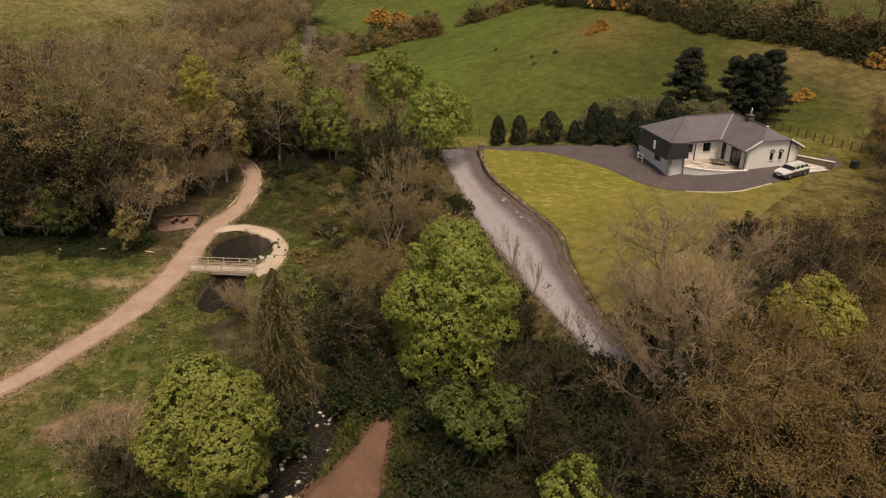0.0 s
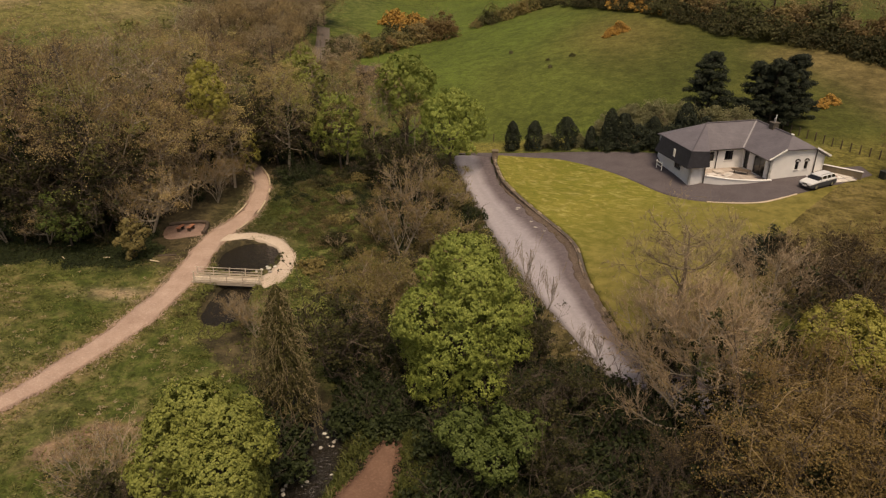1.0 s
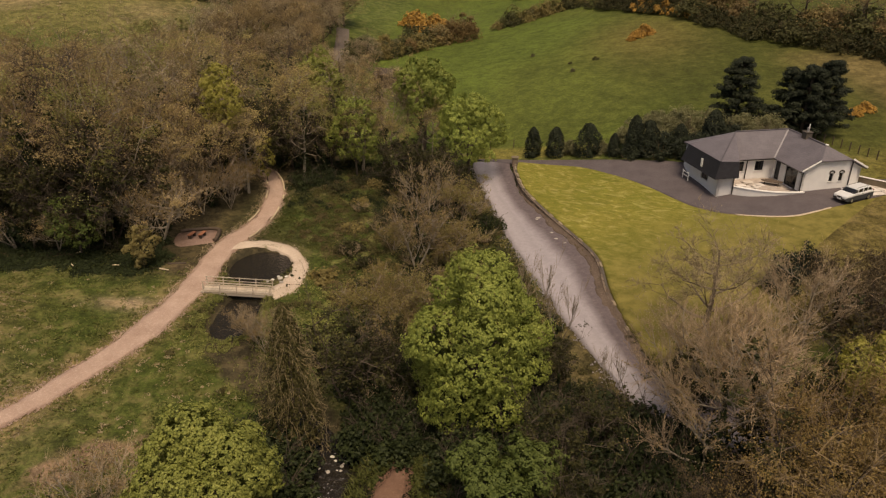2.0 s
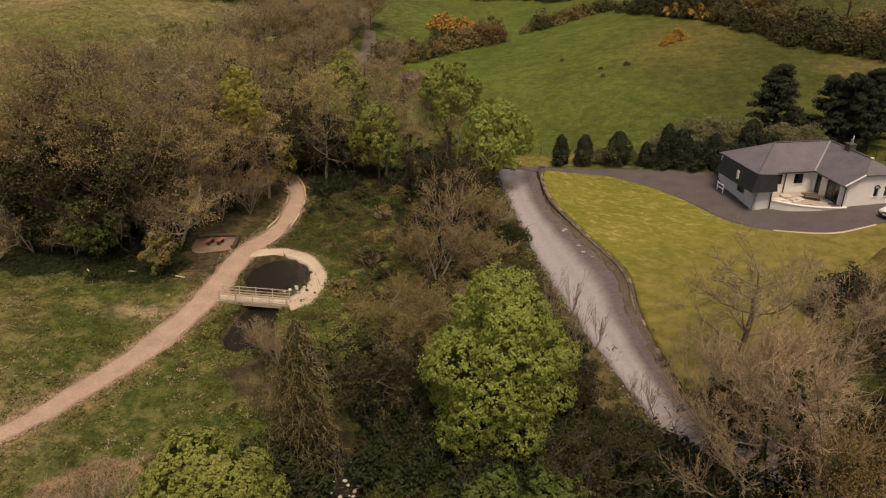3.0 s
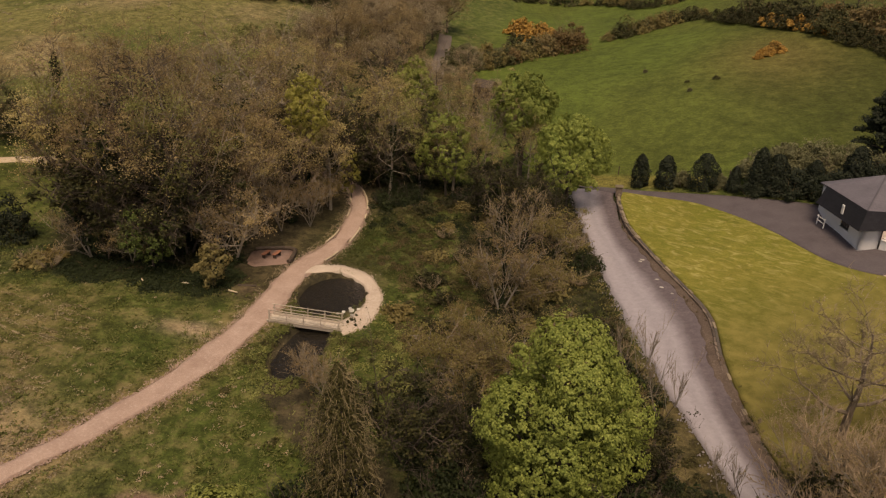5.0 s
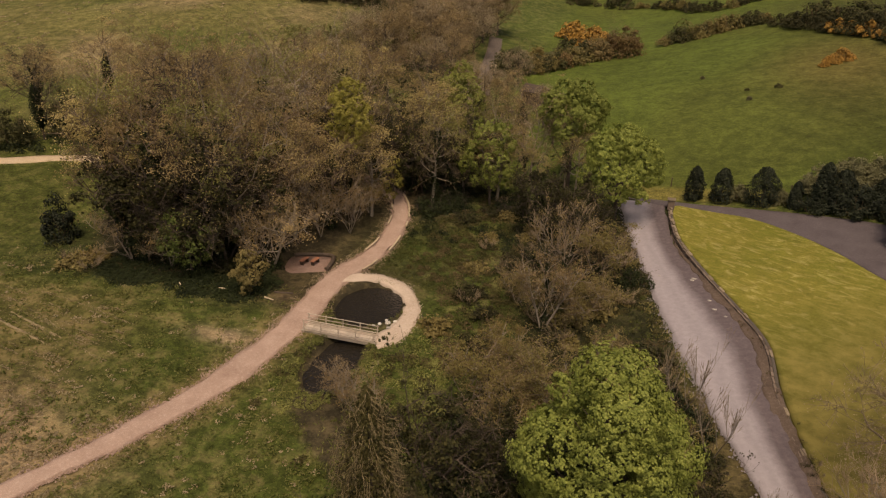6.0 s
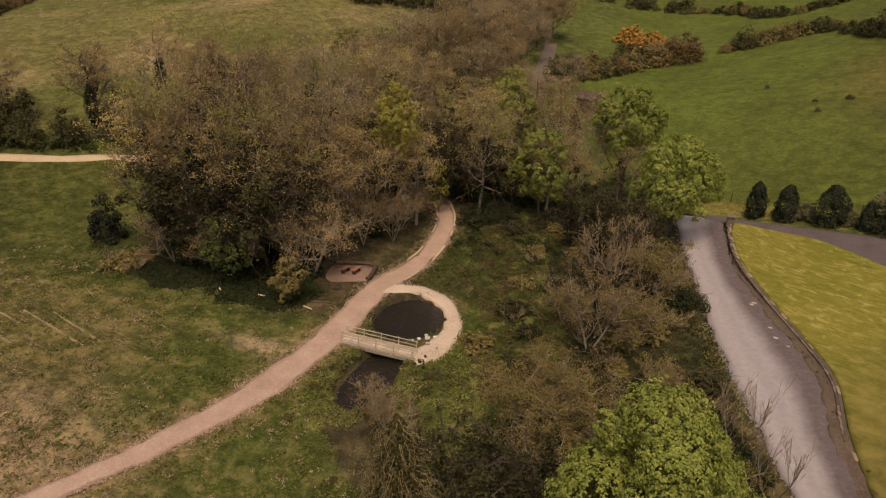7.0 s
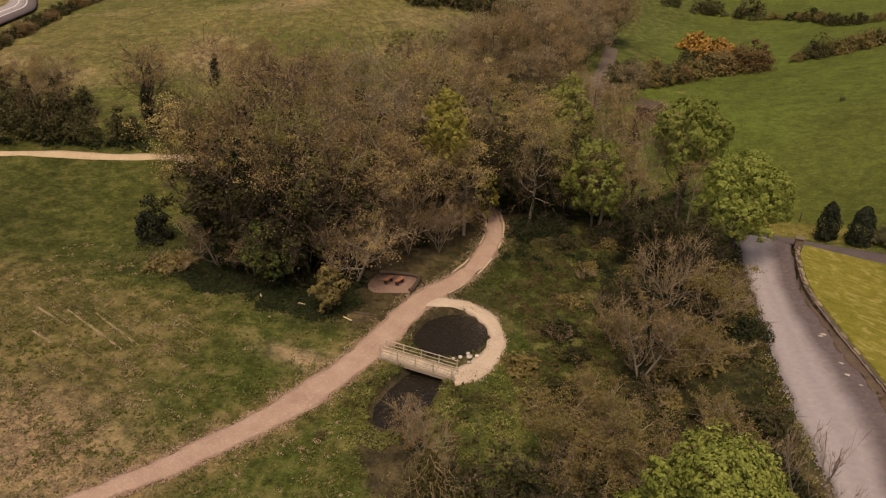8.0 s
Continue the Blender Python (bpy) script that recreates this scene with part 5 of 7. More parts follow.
# ---- footbridge ----
def build_bridge():
    a, b = Vector((-24.5, 60.3, 0.0)), Vector((-18.3, 60.6, 0.0))
    a.z, b.z = 0.12, -0.28
    ln = (b - a).length
    m = Matrix.Translation(a) @ (b - a).to_track_quat("X", "Z").to_matrix().to_4x4()
    br = thing("footbridge", m, "pale sawn timber footbridge with rails over the pool", "bridge")
    for y in (-0.46, 0.46):
        part("beam", box("beam", (ln + 0.4, 0.16, 0.3), M["timber"], 0.012, at=(ln / 2, y, -0.34)), br)
    plank = box("plank", (0.135, 1.16, 0.045), M["timber"], 0.006)
    n = int(ln / 0.15)
    for i in range(n):
        part("plank", plank, br, m=Matrix.Translation((0.08 + i * 0.15, 0, -0.038)))
    post = box("post", (0.075, 0.075, 1.3), M["timber"], 0.008)
    for y in (-0.58, 0.58):
        for i in range(5):
            part("post", post, br, m=Matrix.Translation((0.1 + (ln - 0.2) * i / 4, y, -0.3)))
        for z in (0.34, 0.64, 0.98):
            s = 0.062 if y > 0 else -0.062
            part("rail", box("rail", (ln + 0.1, 0.035, 0.062), M["timber"], 0.006, at=(ln / 2, y - s * 1.1, z - 0.05)), br)
        part("kerb_board", box("kerb_board", (ln, 0.05, 0.16), M["timber"], 0.006, at=(ln / 2, y * 0.9, 0.01)), br)
    for i, x in enumerate((0.0, ln)):
        part("bank_seat", box("bank_seat", (0.5, 1.4, 0.5), M["darkwood"], 0.02, at=(x, 0, -0.86)), br, "dark timber bank seat")


build_bridge()


# ---- seating place, benches, edging logs ----
g = Geo()
a = np.linspace(0, 2 * math.pi, 40, endpoint=False)
SX, SY = -29.1, 70.6
rc, rs = np.sign(np.cos(a)) * np.abs(np.cos(a)) ** 0.55, np.sign(np.sin(a)) * np.abs(np.sin(a)) ** 0.55
rim = np.stack([SX + 2.0 * rc - 0.5 * rs + 0.1 * np.sin(5 * a), SY + 0.9 * rc + 1.6 * rs + 0.08 * np.sin(4 * a)], -1)
V = np.vstack([np.column_stack([rim, ground_z(rim[:, 0], rim[:, 1]) + 0.08]), [[SX, SY, gz(SX, SY) + 0.12]], np.column_stack([rim, ground_z(rim[:, 0], rim[:, 1]) - 0.3])])
k = np.arange(40)
g.add(V, np.stack([k, k + 41, (k + 1) % 40 + 41, (k + 1) % 40], -1), np.stack([k, (k + 1) % 40, np.full(40, 40)], -1))
tagged(new("seating_place", g.mesh("seating_place", M["clay"], True)), "rounded grit clearing with a log edge beside the path", "clearing", kind="structure")
log_me = Geo()
log_me.tube([(-0.5, 0, 0), (0, 0.02, 0.01), (0.5, 0, 0)], [0.5, 0.48, 0.46], 8)
log_me.add(np.array([(-0.5, 0.5 * math.cos(t), 0.5 * math.sin(t)) for t in np.linspace(0, 2 * math.pi, 8, endpoint=False)] + [(-0.5, 0, 0)]), (), [(i, (i + 1) % 8, 8) for i in range(8)])
dark_log, pale_log = log_me.mesh("log", M["darkwood"], True), log_me.mesh("log", M["log"], True)


def lay_log(p, q, r, me, label, group):
    p, q = Vector(p), Vector(q)
    m = Matrix.Translation((p + q) / 2) @ (q - p).to_track_quat("X", "Z").to_matrix().to_4x4() @ Matrix.Diagonal(((q - p).length, r * 2, r * 2, 1))
    thing("log", m, label, "log", group, data=me)


arc = np.vstack([rim[34:], rim[:16]])[::2] * 1.0 + (0.05, 0.12)
for p, q in zip(arc[:-1], arc[1:]):
    lay_log((*p, gz(*p) + 0.2), (*q, gz(*q) + 0.2), 0.22, dark_log, "dark log edging the seating clearing", "clearing edge logs")


def build_stool(x, y, turn):
    st = thing("bench", Matrix.Translation((x, y, gz(x, y) + 0.09)) @ Matrix.Rotation(radians(turn), 4, "Z"), "small red-brown timber bench on the grit clearing", "bench", "clearing benches")
    for s in (-0.4, 0.4):
        part("leg", box("leg", (0.1, 0.36, 0.42), M["darkwood"], 0.015, at=(s, 0, 0)), st)
    part("seat", box("seat", (1.15, 0.42, 0.09), M["redwood"], 0.02, at=(0, 0, 0.422)), st)


build_stool(-29.5, 70.5, 78)
build_stool(-28.5, 70.8, 80)
rng = random.Random(8)
for s0 in range(86, 118, 2):
    for sg, skip in ((1, 0.35), (-1, 0.45)):
        if rng.random() < skip:
            continue
        p, q = PATH_MID[s0] + side[s0] * (WIDE[s0] + 0.12) * sg, PATH_MID[s0 + 2] + side[s0 + 2] * (WIDE[s0 + 2] + 0.12) * sg
        lay_log((*p, gz(*p) + 0.13), (*q, gz(*q) + 0.13), 0.11, pale_log, "pale debarked log edging the path", "path edge logs")
for x, y, ln, turn in ((-29.5, 63.3, 1.0, -14), (-38.9, 65.4, 0.6, 30), (-38.2, 62.8, 0.5, -40), (-34.2, 63.4, 0.7, 5)):
    d = Vector((math.cos(radians(turn)), math.sin(radians(turn)))) * ln / 2
    lay_log((x - d.x, y - d.y, gz(x, y) + 0.14), (x + d.x, y + d.y, gz(x, y) + 0.12), 0.07, pale_log, "short pale fallen log at the meadow edge", "fallen logs")
lay_log((-29.6, 64.5, gz(-29.6, 64.5) + 0.1), (-28.0, 64.9, gz(-28.0, 64.9) + 0.1), 0.1, dark_log, "dark fallen log beside the path", "fallen logs")


# ---- fence ----
def build_fence(points, n, label):
    fe = thing("fence", Matrix.Identity(4), label, "fence")
    line = spline(points, n)
    post = box("post", (0.11, 0.11, 1.25), M["darkwood"], 0.01)
    tops = []
    for x, y in line:
        z = gz(x, y)
        part("post", post, fe, m=Matrix.Translation((x, y, z - 0.12)))
        tops.append((x, y, z))
    for h in (0.5, 0.95):
        g = Geo()
        g.tube([(x, y, z + h) for x, y, z in tops], [0.006] * n, 4)
        part("wire", g.mesh("wire", M["bark"]), fe)


build_fence([(41.5, 93.0), (43.5, 90.5), (45.5, 87.6), (47.0, 85.6), (50.0, 82.2), (53.5, 78.5)], 18, "dark timber posts with wire dividing garden and pasture")
build_fence([(2.0, 100.2), (8.0, 99.0), (14.0, 97.4), (22, 94.0), (30, 91.5)], 10, "dark timber post and wire fence behind the hedge")
hut = thing("shed", Matrix.Translation((-16.6, 131.0, gz(-16.6, 131) - 0.05)) @ Matrix.Rotation(radians(-25), 4, "Z"), "small dark shed half hidden by trees", "shed")
part("shed_wall", box("shed_wall", (3.4, 2.6, 2.2), M["darkwood"], 0.02), hut)
bm = bmesh.new()
vs = [bm.verts.new(p) for p in ((-1.9, -1.5, 2.15), (1.9, -1.5, 2.15), (1.9, 0, 3.2), (-1.9, 0, 3.2), (1.9, 1.5, 2.15), (-1.9, 1.5, 2.15))]
bm.faces.new(vs[:4])
bm.faces.new([vs[3], vs[2], vs[4], vs[5]])
so = part("shed_roof", from_bm("shed_roof", bm, M["darkwood"]), hut, "dark pitched roof")
md = so.modifiers.new("thick", "SOLIDIFY")
md.thickness = 0.08


# ---- trees and shrubs ----
def unit(v):
    return v / (np.linalg.norm(v, axis=-1, keepdims=True) + 1e-9)


def leaves(g, at, way, size, rng, droop=0.25):
    """Folded diamond leaves at places, facing their way."""
    n = len(at)
    way = unit(way)
    t = unit(np.cross(way, rng.normal(size=(n, 3))))
    b = np.cross(way, t)
    s = (size * rng.uniform(0.65, 1.35, n))[:, None]
    V = np.stack([at - t * s * 0.5, at + b * s * 0.42 - way * s * droop, at + t * s * 0.55, at - b * s * 0.42 - way * s * droop], 1)
    i = np.arange(n)[:, None] * 4
    g.add(V.reshape(-1, 3), (), np.concatenate([i + [[0, 1, 2]], i + [[0, 2, 3]]]))


def spikes(g, base, tip, r):
    """Three-sided tapering twigs."""
    d = unit(tip - base)
    a = unit(np.cross(d, np.where(np.abs(d[:, 2:3]) > 0.9, [[1.0, 0, 0]], [[0, 0, 1.0]])))
    b = np.cross(d, a)
    r = np.broadcast_to(r, (len(base),))[:, None]
    V = np.stack([base + a * r, base - 0.5 * a * r + 0.87 * b * r, base - 0.5 * a * r - 0.87 * b * r, tip], 1)
    i = np.arange(len(base))[:, None] * 4
    g.add(V.reshape(-1, 3), (), np.concatenate([i + [[0, 1, 3]], i + [[1, 2, 3]], i + [[2, 0, 3]]]))


def ball(rng, n, power=0.4):
    return unit(rng.normal(size=(n, 3))) * rng.uniform(0, 1, (n, 1)) ** power


def skeleton_of(rng, h, spread_, limbs, r0, low=0.25, rise=0.5, lean=0.05, multi=1):
    """Trunk and limbs: a list of curves (points, radii)."""
    out = []
    for _ in range(multi):
        lean_v = rng.normal(0, lean, 2) + (unit(rng.normal(size=2)) * (0.35 if h < 8 else 0.17) if multi > 1 else 0)
        k = np.linspace(0, 1, 8)
        wob = np.cumsum(rng.normal(0, 0.035 * h, (8, 2)), 0) * 0.4
        top = h * (0.86 if multi == 1 else rng.uniform(0.6, 0.9))
        P = np.column_stack([(lean_v[0] * k * h + wob[:, 0] * k), (lean_v[1] * k * h + wob[:, 1] * k), k * top])
        R = r0 * (1 - 0.85 * k) / multi**0.4
        out.append((P, R))
        for i in range(max(2, limbs // multi)):
            u = low + (0.95 - low) * (i + rng.uniform(0, 1)) / max(2, limbs // multi)
            p0 = np.array([np.interp(u, k, P[:, c]) for c in range(3)])
            az = i * 2.4 + rng.uniform(-0.5, 0.5)
            reach = spread_ * (1.05 - 0.55 * max(0, (u - 0.35) / 0.65)) * rng.uniform(0.7, 1.1)
            q = np.linspace(0, 1, 6)[:, None]
            out_v = np.array([math.cos(az), math.sin(az), 0])
            up = (h - p0[2]) * rng.uniform(0.45, 0.95) * rise
            curve = p0 + out_v * reach * q**0.9 + np.array([0, 0, 1]) * up * q**1.5 + np.cumsum(rng.normal(0, 0.04 * reach, (6, 3)), 0) * q
            out.append((curve, np.interp(u, k, R) * 0.6 * (1 - 0.85 * q[:, 0])))
    return out


def fork(rng, curves, per, ratio, spread_=0.8, up=0.25):
    """Side shoots from a list of curves: arrays of bases, tips."""
    B, T = [], []
    for P, _ in curves:
        ln = np.linalg.norm(P[-1] - P[0])
        u = rng.uniform(0.3, 1.0, per) * (len(P) - 1)
        i = np.minimum(u.astype(int), len(P) - 2)
        f = (u - i)[:, None]
        b = P[i] * (1 - f) + P[i + 1] * f
        d = unit(unit(P[i + 1] - P[i]) + spread_ * unit(rng.normal(size=(per, 3))) + np.array([0, 0, up]))
        B.append(b)
        T.append(b + d * (ln * ratio * rng.uniform(0.6, 1.3, per))[:, None])
    return np.concatenate(B), np.concatenate(T)


def shoots(rng, B, T, per, ratio, spread_=0.8, up=0.2, lo=0.25):
    n = len(B)
    u = rng.uniform(lo, 1.0, (n, per, 1))
    b = B[:, None] * (1 - u) + T[:, None] * u
    ln = np.linalg.norm(T - B, axis=1)[:, None, None]
    d = unit(unit(T - B)[:, None] + spread_ * unit(rng.normal(size=(n, per, 3))) + np.array([0, 0, up]))
    t = b + d * ln * ratio * rng.uniform(0.6, 1.3, (n, per, 1))
    return b.reshape(-1, 3), t.reshape(-1, 3)


def bare_kind(seed, h, spread_, limbs=13, r0=0.26, branches=8, twigs=6, fine=2, bark="bark", twig="twig", leaf="brown", buds=3600, bud=0.155, low=0.2, rise=0.5, multi=1, ivy=0, twig_r=0.017, wild=1.2, lift=0.12, tufts_=150, limb_r=0.045, tuft_w=(0.14, 0.5), flat=0.6, skin=1):
    """A tree in bud: trunk and limbs, a haze of fine twigs, sparse buds. Returns the meshes of its parts."""
    rng = np.random.default_rng(seed)
    cur = skeleton_of(rng, h, spread_, limbs, r0, low, rise, multi=multi)
    gt = Geo()
    for P, R in cur:
        gt.tube(P, np.maximum(R, 0.02), 6)
    b1, t1 = fork(rng, cur[multi:] + cur[:1], branches, 0.42, wild, lift)
    spikes(gt, b1, t1, limb_r)
    b2, t2 = shoots(rng, b1, t1, twigs, 0.5, wild, lift)
    gw = Geo()
    spikes(gw, b2, t2, twig_r * 1.3)
    b3, t3 = shoots(rng, b2, t2, fine, 0.6, wild, lift)
    spikes(gw, b3, t3, twig_r)
    parts_ = {"trunk": gt.mesh("trunk", M[bark]), "branchwork": gw.mesh("branchwork", M[twig])}
    if buds:
        gl = Geo()
        few = t2[rng.integers(0, len(t2), tufts_ * skin)]
        out_ = few[:, 2] / h + np.hypot(few[:, 0], few[:, 1]) / spread_ * 0.7
        few = few[np.argsort(-out_)[:tufts_]]
        n1 = int(buds * 0.8)
        pick = rng.integers(0, len(t3), buds - n1)
        wide = rng.uniform(*tuft_w, tufts_) * min(1.0, spread_ / 3.5)
        which = rng.integers(0, tufts_, n1)
        at = np.concatenate([few[which] + rng.normal(0, 1, (n1, 3)) * [1, 1, flat] * wide[which][:, None], t3[pick] + rng.normal(0, 0.12, (buds - n1, 3))])
        leaves(gl, at, rng.normal(size=(buds, 3)) + [0, 0, 0.9 + 0.5 * (skin > 1)], bud, rng)
        parts_["crown"] = gl.mesh("crown", L[leaf])
    if ivy:
        gi = Geo()
        k = rng.uniform(0.03, 0.85, ivy)
        P = cur[0][0]
        idx = k * (len(P) - 1)
        i = np.minimum(idx.astype(int), len(P) - 2)
        f = (idx - i)[:, None]
        c = P[i] * (1 - f) + P[i + 1] * f
        wide = (0.55 + 0.5 * np.sin(k * 9 + seed)) * (1.15 - k * 0.7) * spread_ * 0.3
        o = unit(rng.normal(size=(ivy, 3)) * [1, 1, 0.4])
        leaves(gi, c + o * wide[:, None] * rng.uniform(0.4, 1.0, (ivy, 1)), o + [0, 0, 0.5], 0.26, rng)
        parts_["ivy"] = gi.mesh("ivy", L["ivy"])
    return parts_


def leafy_kind(seed, h, rx, rz, leaf="bright", clumps=900, per=20, size=0.15, cr=0.32, r0=0.28, lobes=18, bark="bark", full=0.5, tip=0.6, skirt=0.86):
    """A tree in full leaf: limbs inside a lobed crown whose skin is many small leaf rosettes; the crown reaches from h - 2 rz up to h."""
    rng = np.random.default_rng(seed)
    gt = Geo()
    for P, R in skeleton_of(rng, h * 0.86, rx * 0.75, 12, r0, 0.2, 0.6):
        gt.tube(P, np.maximum(R, 0.025), 6)
    # lobes of the crown on an egg-shaped body
    k = np.arange(lobes)
    v = 1 - 1.9 * (k + 0.5) / lobes
    az = k * 2.39996 + rng.normal(0, 0.35, lobes)
    rim = np.sqrt(1 - v * v) * np.where(v > 0, 1 - (1 - tip) * v, 1.0)
    big = np.array([rx, rx, rz])
    lr = full * (rx + rz) / 2 * rng.uniform(0.5, 1.2, lobes) * (1 - 0.25 * np.abs(v))
    D = np.column_stack([rim * np.cos(az), rim * np.sin(az), v])
    C = D * np.maximum(big - lr[:, None] * 0.82, 0.1) * rng.uniform(0.78, 1.1, (lobes, 1))
    C[:, :2] *= np.where(v < -0.15, skirt, 1.0)[:, None]
    C, lr = np.vstack([C, [[0, 0, -0.1 * rz]]]), np.append(lr, 0.55 * min(rx, rz))
    zc = h - rz
    # rosettes over the lobes, none inside a neighbour
    share = lr**2 / (lr**2).sum()
    P, N = [], []
    for i, c in enumerate(C):
        m = max(8, int(clumps * 1.9 * share[i]))
        d = unit(rng.normal(size=(m, 3)))
        p = c + d * lr[i] * np.array([1, 1, 0.86]) * (1 + 0.1 * np.sin(5 * d[:, :1] + 4 * d[:, 2:] + i) + rng.normal(0, 0.09, (m, 1)))
        ok = d[:, 2] > -0.62
        for j, (cj, rj) in enumerate(zip(C, lr)):
            if j != i:
                ok &= np.linalg.norm((p - cj) / [1, 1, 0.86], axis=1) > rj * 0.9
        P.append(p[ok])
        N.append(d[ok])
    P, N = np.vstack(P), np.vstack(N)
    n = len(P)
    w = unit(N + [0, 0, 0.2] + rng.normal(0, 0.22, (n, 3)))
    o = unit(rng.normal(size=(n, per, 3)) + 0.95 * w[:, None])
    at = P[:, None] + o * (cr * rng.uniform(0.55, 1.35, (n, 1, 1))) * rng.uniform(0.45, 1.0, (n, per, 1))
    way = 0.6 * o + 1.1 * w[:, None] + rng.normal(0, 0.14, o.shape)
    at, way = at.reshape(-1, 3) + [0, 0, zc], way.reshape(-1, 3)
    keep = at[:, 2] > 0.1
    gl = Geo()
    leaves(gl, at[keep], way[keep], size, rng, 0.18)
    return {"trunk": gt.mesh("trunk", M[bark]), "crown": gl.mesh("crown", L[leaf])}


def bush_kind(seed, rx, h, leaf="scrub", clumps=22, per=30, size=0.265, twigs=28, twig="twig", cr=0.5, poke=1.0):
    """A low thicket: stems, poking twigs and leaf clumps down to the ground."""
    rng = np.random.default_rng(seed)
    gt = Geo()
    n = 14
    az = rng.uniform(0, 6.28, n)
    B = np.column_stack([0.3 * rx * np.cos(az), 0.3 * rx * np.sin(az), np.full(n, -0.1)])
    T = np.column_stack([0.75 * rx * np.cos(az), 0.75 * rx * np.sin(az), rng.uniform(0.6, 1.0, n) * h * poke])
    spikes(gt, B, T, 0.04)
    b, t = shoots(rng, B, T, max(1, twigs // n), 0.45, 0.9, 0.4)
    spikes(gt, b, t, 0.017)
    b, t = shoots(rng, b, t, 2, 0.65, 0.9, 0.3)
    spikes(gt, b, t, 0.012)
    parts_ = {"stemwork": gt.mesh("stemwork", M[twig])}
    if clumps:
        gl = Geo()
        a, q = rng.uniform(0, 6.28, clumps), rng.uniform(0, 1, clumps) ** 0.55
        top = np.sqrt(np.maximum(0.05, 1 - q**2)) * rng.uniform(0.35, 1.0, clumps)
        C = np.column_stack([rx * q * np.cos(a), rx * q * np.sin(a), np.maximum(h * top - cr * 0.5, 0.1)])
        o = ball(rng, clumps * per, 0.35).reshape(clumps, per, 3)
        o[..., 2] *= 0.8
        at = (C[:, None] + o * (cr * rng.uniform(0.6, 1.4, clumps))[:, None, None]).reshape(-1, 3)
        way = (unit(o) + np.array([0, 0, 0.8]) + rng.normal(0, 0.5, o.shape)).reshape(-1, 3)
        keep = at[:, 2] > -0.05
        leaves(gl, at[keep], way[keep], size, rng)
        parts_["foliage"] = gl.mesh("foliage", L[leaf])
    return parts_


def conifer_kind(seed, h, r, n=2600, size=0.17, pointed=0.6):
    rng = np.random.default_rng(seed)
    gt, gl = Geo(), Geo()
    gt.tube([(0, 0, -0.1), (0, 0, h * 0.5), (0, 0, h * 0.9)], [0.1, 0.07, 0.02], 6)
    k = rng.uniform(0, 1, n) ** 0.9
    az = rng.uniform(0, 6.28, n)
    prof = np.minimum(1, 0.75 + k * 1.2) * np.sqrt(np.maximum(0, 1 - k ** (1 + 1.5 * (1 - pointed)))) * (1 + 0.16 * np.sin(az * 2 + seed + 3 * k) + 0.13 * np.sin(az * 5 + k * 13) + 0.08 * np.sin(k * 19 + seed))
    q = r * prof * rng.uniform(0.72, 1.05, n)
    at = np.column_stack([q * np.cos(az), q * np.sin(az), k * h * 0.99])
    way = np.column_stack([np.cos(az), np.sin(az), np.full(n, 0.45)]) + rng.normal(0, 0.4, (n, 3))
    leaves(gl, at, way, size, rng)
    return {"trunk": gt.mesh("trunk", M["bark"]), "crown": gl.mesh("crown", L["needle"])}


def weeping_kind(seed, h, r, strands=420):
    """A narrow cone: dark leaf body hung all over with thin drooping twigs."""
    rng = np.random.default_rng(seed)
    gt, gl, gw = Geo(), Geo(), Geo()
    gt.tube([(0, 0, -0.1), (0.1, 0.05, h * 0.5), (0, 0, h * 0.95)], [0.17, 0.1, 0.03], 7)

    def on(n, inner):
        k = rng.uniform(0.05, 1, n) ** 1.15
        az = rng.uniform(0, 6.28, n)
        q = r * np.minimum(1, 0.55 + k * 2.2) * np.maximum(0, 1.01 - k**1.7) ** 0.7 * (1 + 0.2 * np.sin(3 * az + seed + 5 * k)) * rng.uniform(inner, 1.0, n)
        return np.column_stack([q * np.cos(az), q * np.sin(az), k * h]), np.column_stack([np.cos(az), np.sin(az), np.zeros(n)])

    at, out_ = on(7000, 0.6)
    leaves(gl, at, out_ + [0, 0, 0.5] + rng.normal(0, 0.4, at.shape), 0.17, rng)
    b, out_ = on(strands, 0.85)
    n = len(b)
    m = b + out_ * rng.uniform(0.25, 0.7, (n, 1)) + [0, 0, -0.1]
    t = m + out_ * rng.uniform(0.0, 0.25, (n, 1)) - [0, 0, 1.0] * rng.uniform(0.3, 0.9, (n, 1)) + rng.normal(0, 0.25, (n, 3))
    spikes(gw, b, m, 0.022)
    spikes(gw, m, t, 0.018)
    c, d = shoots(rng, m, t, 4, 0.5, 1.1, -0.2)
    spikes(gw, c, d, 0.014)
    return {"trunk": gt.mesh("trunk", M["bark"]), "branchwork": gw.mesh("branchwork", M["twig_gold"]), "crown": gl.mesh("crown", L["weed"])}


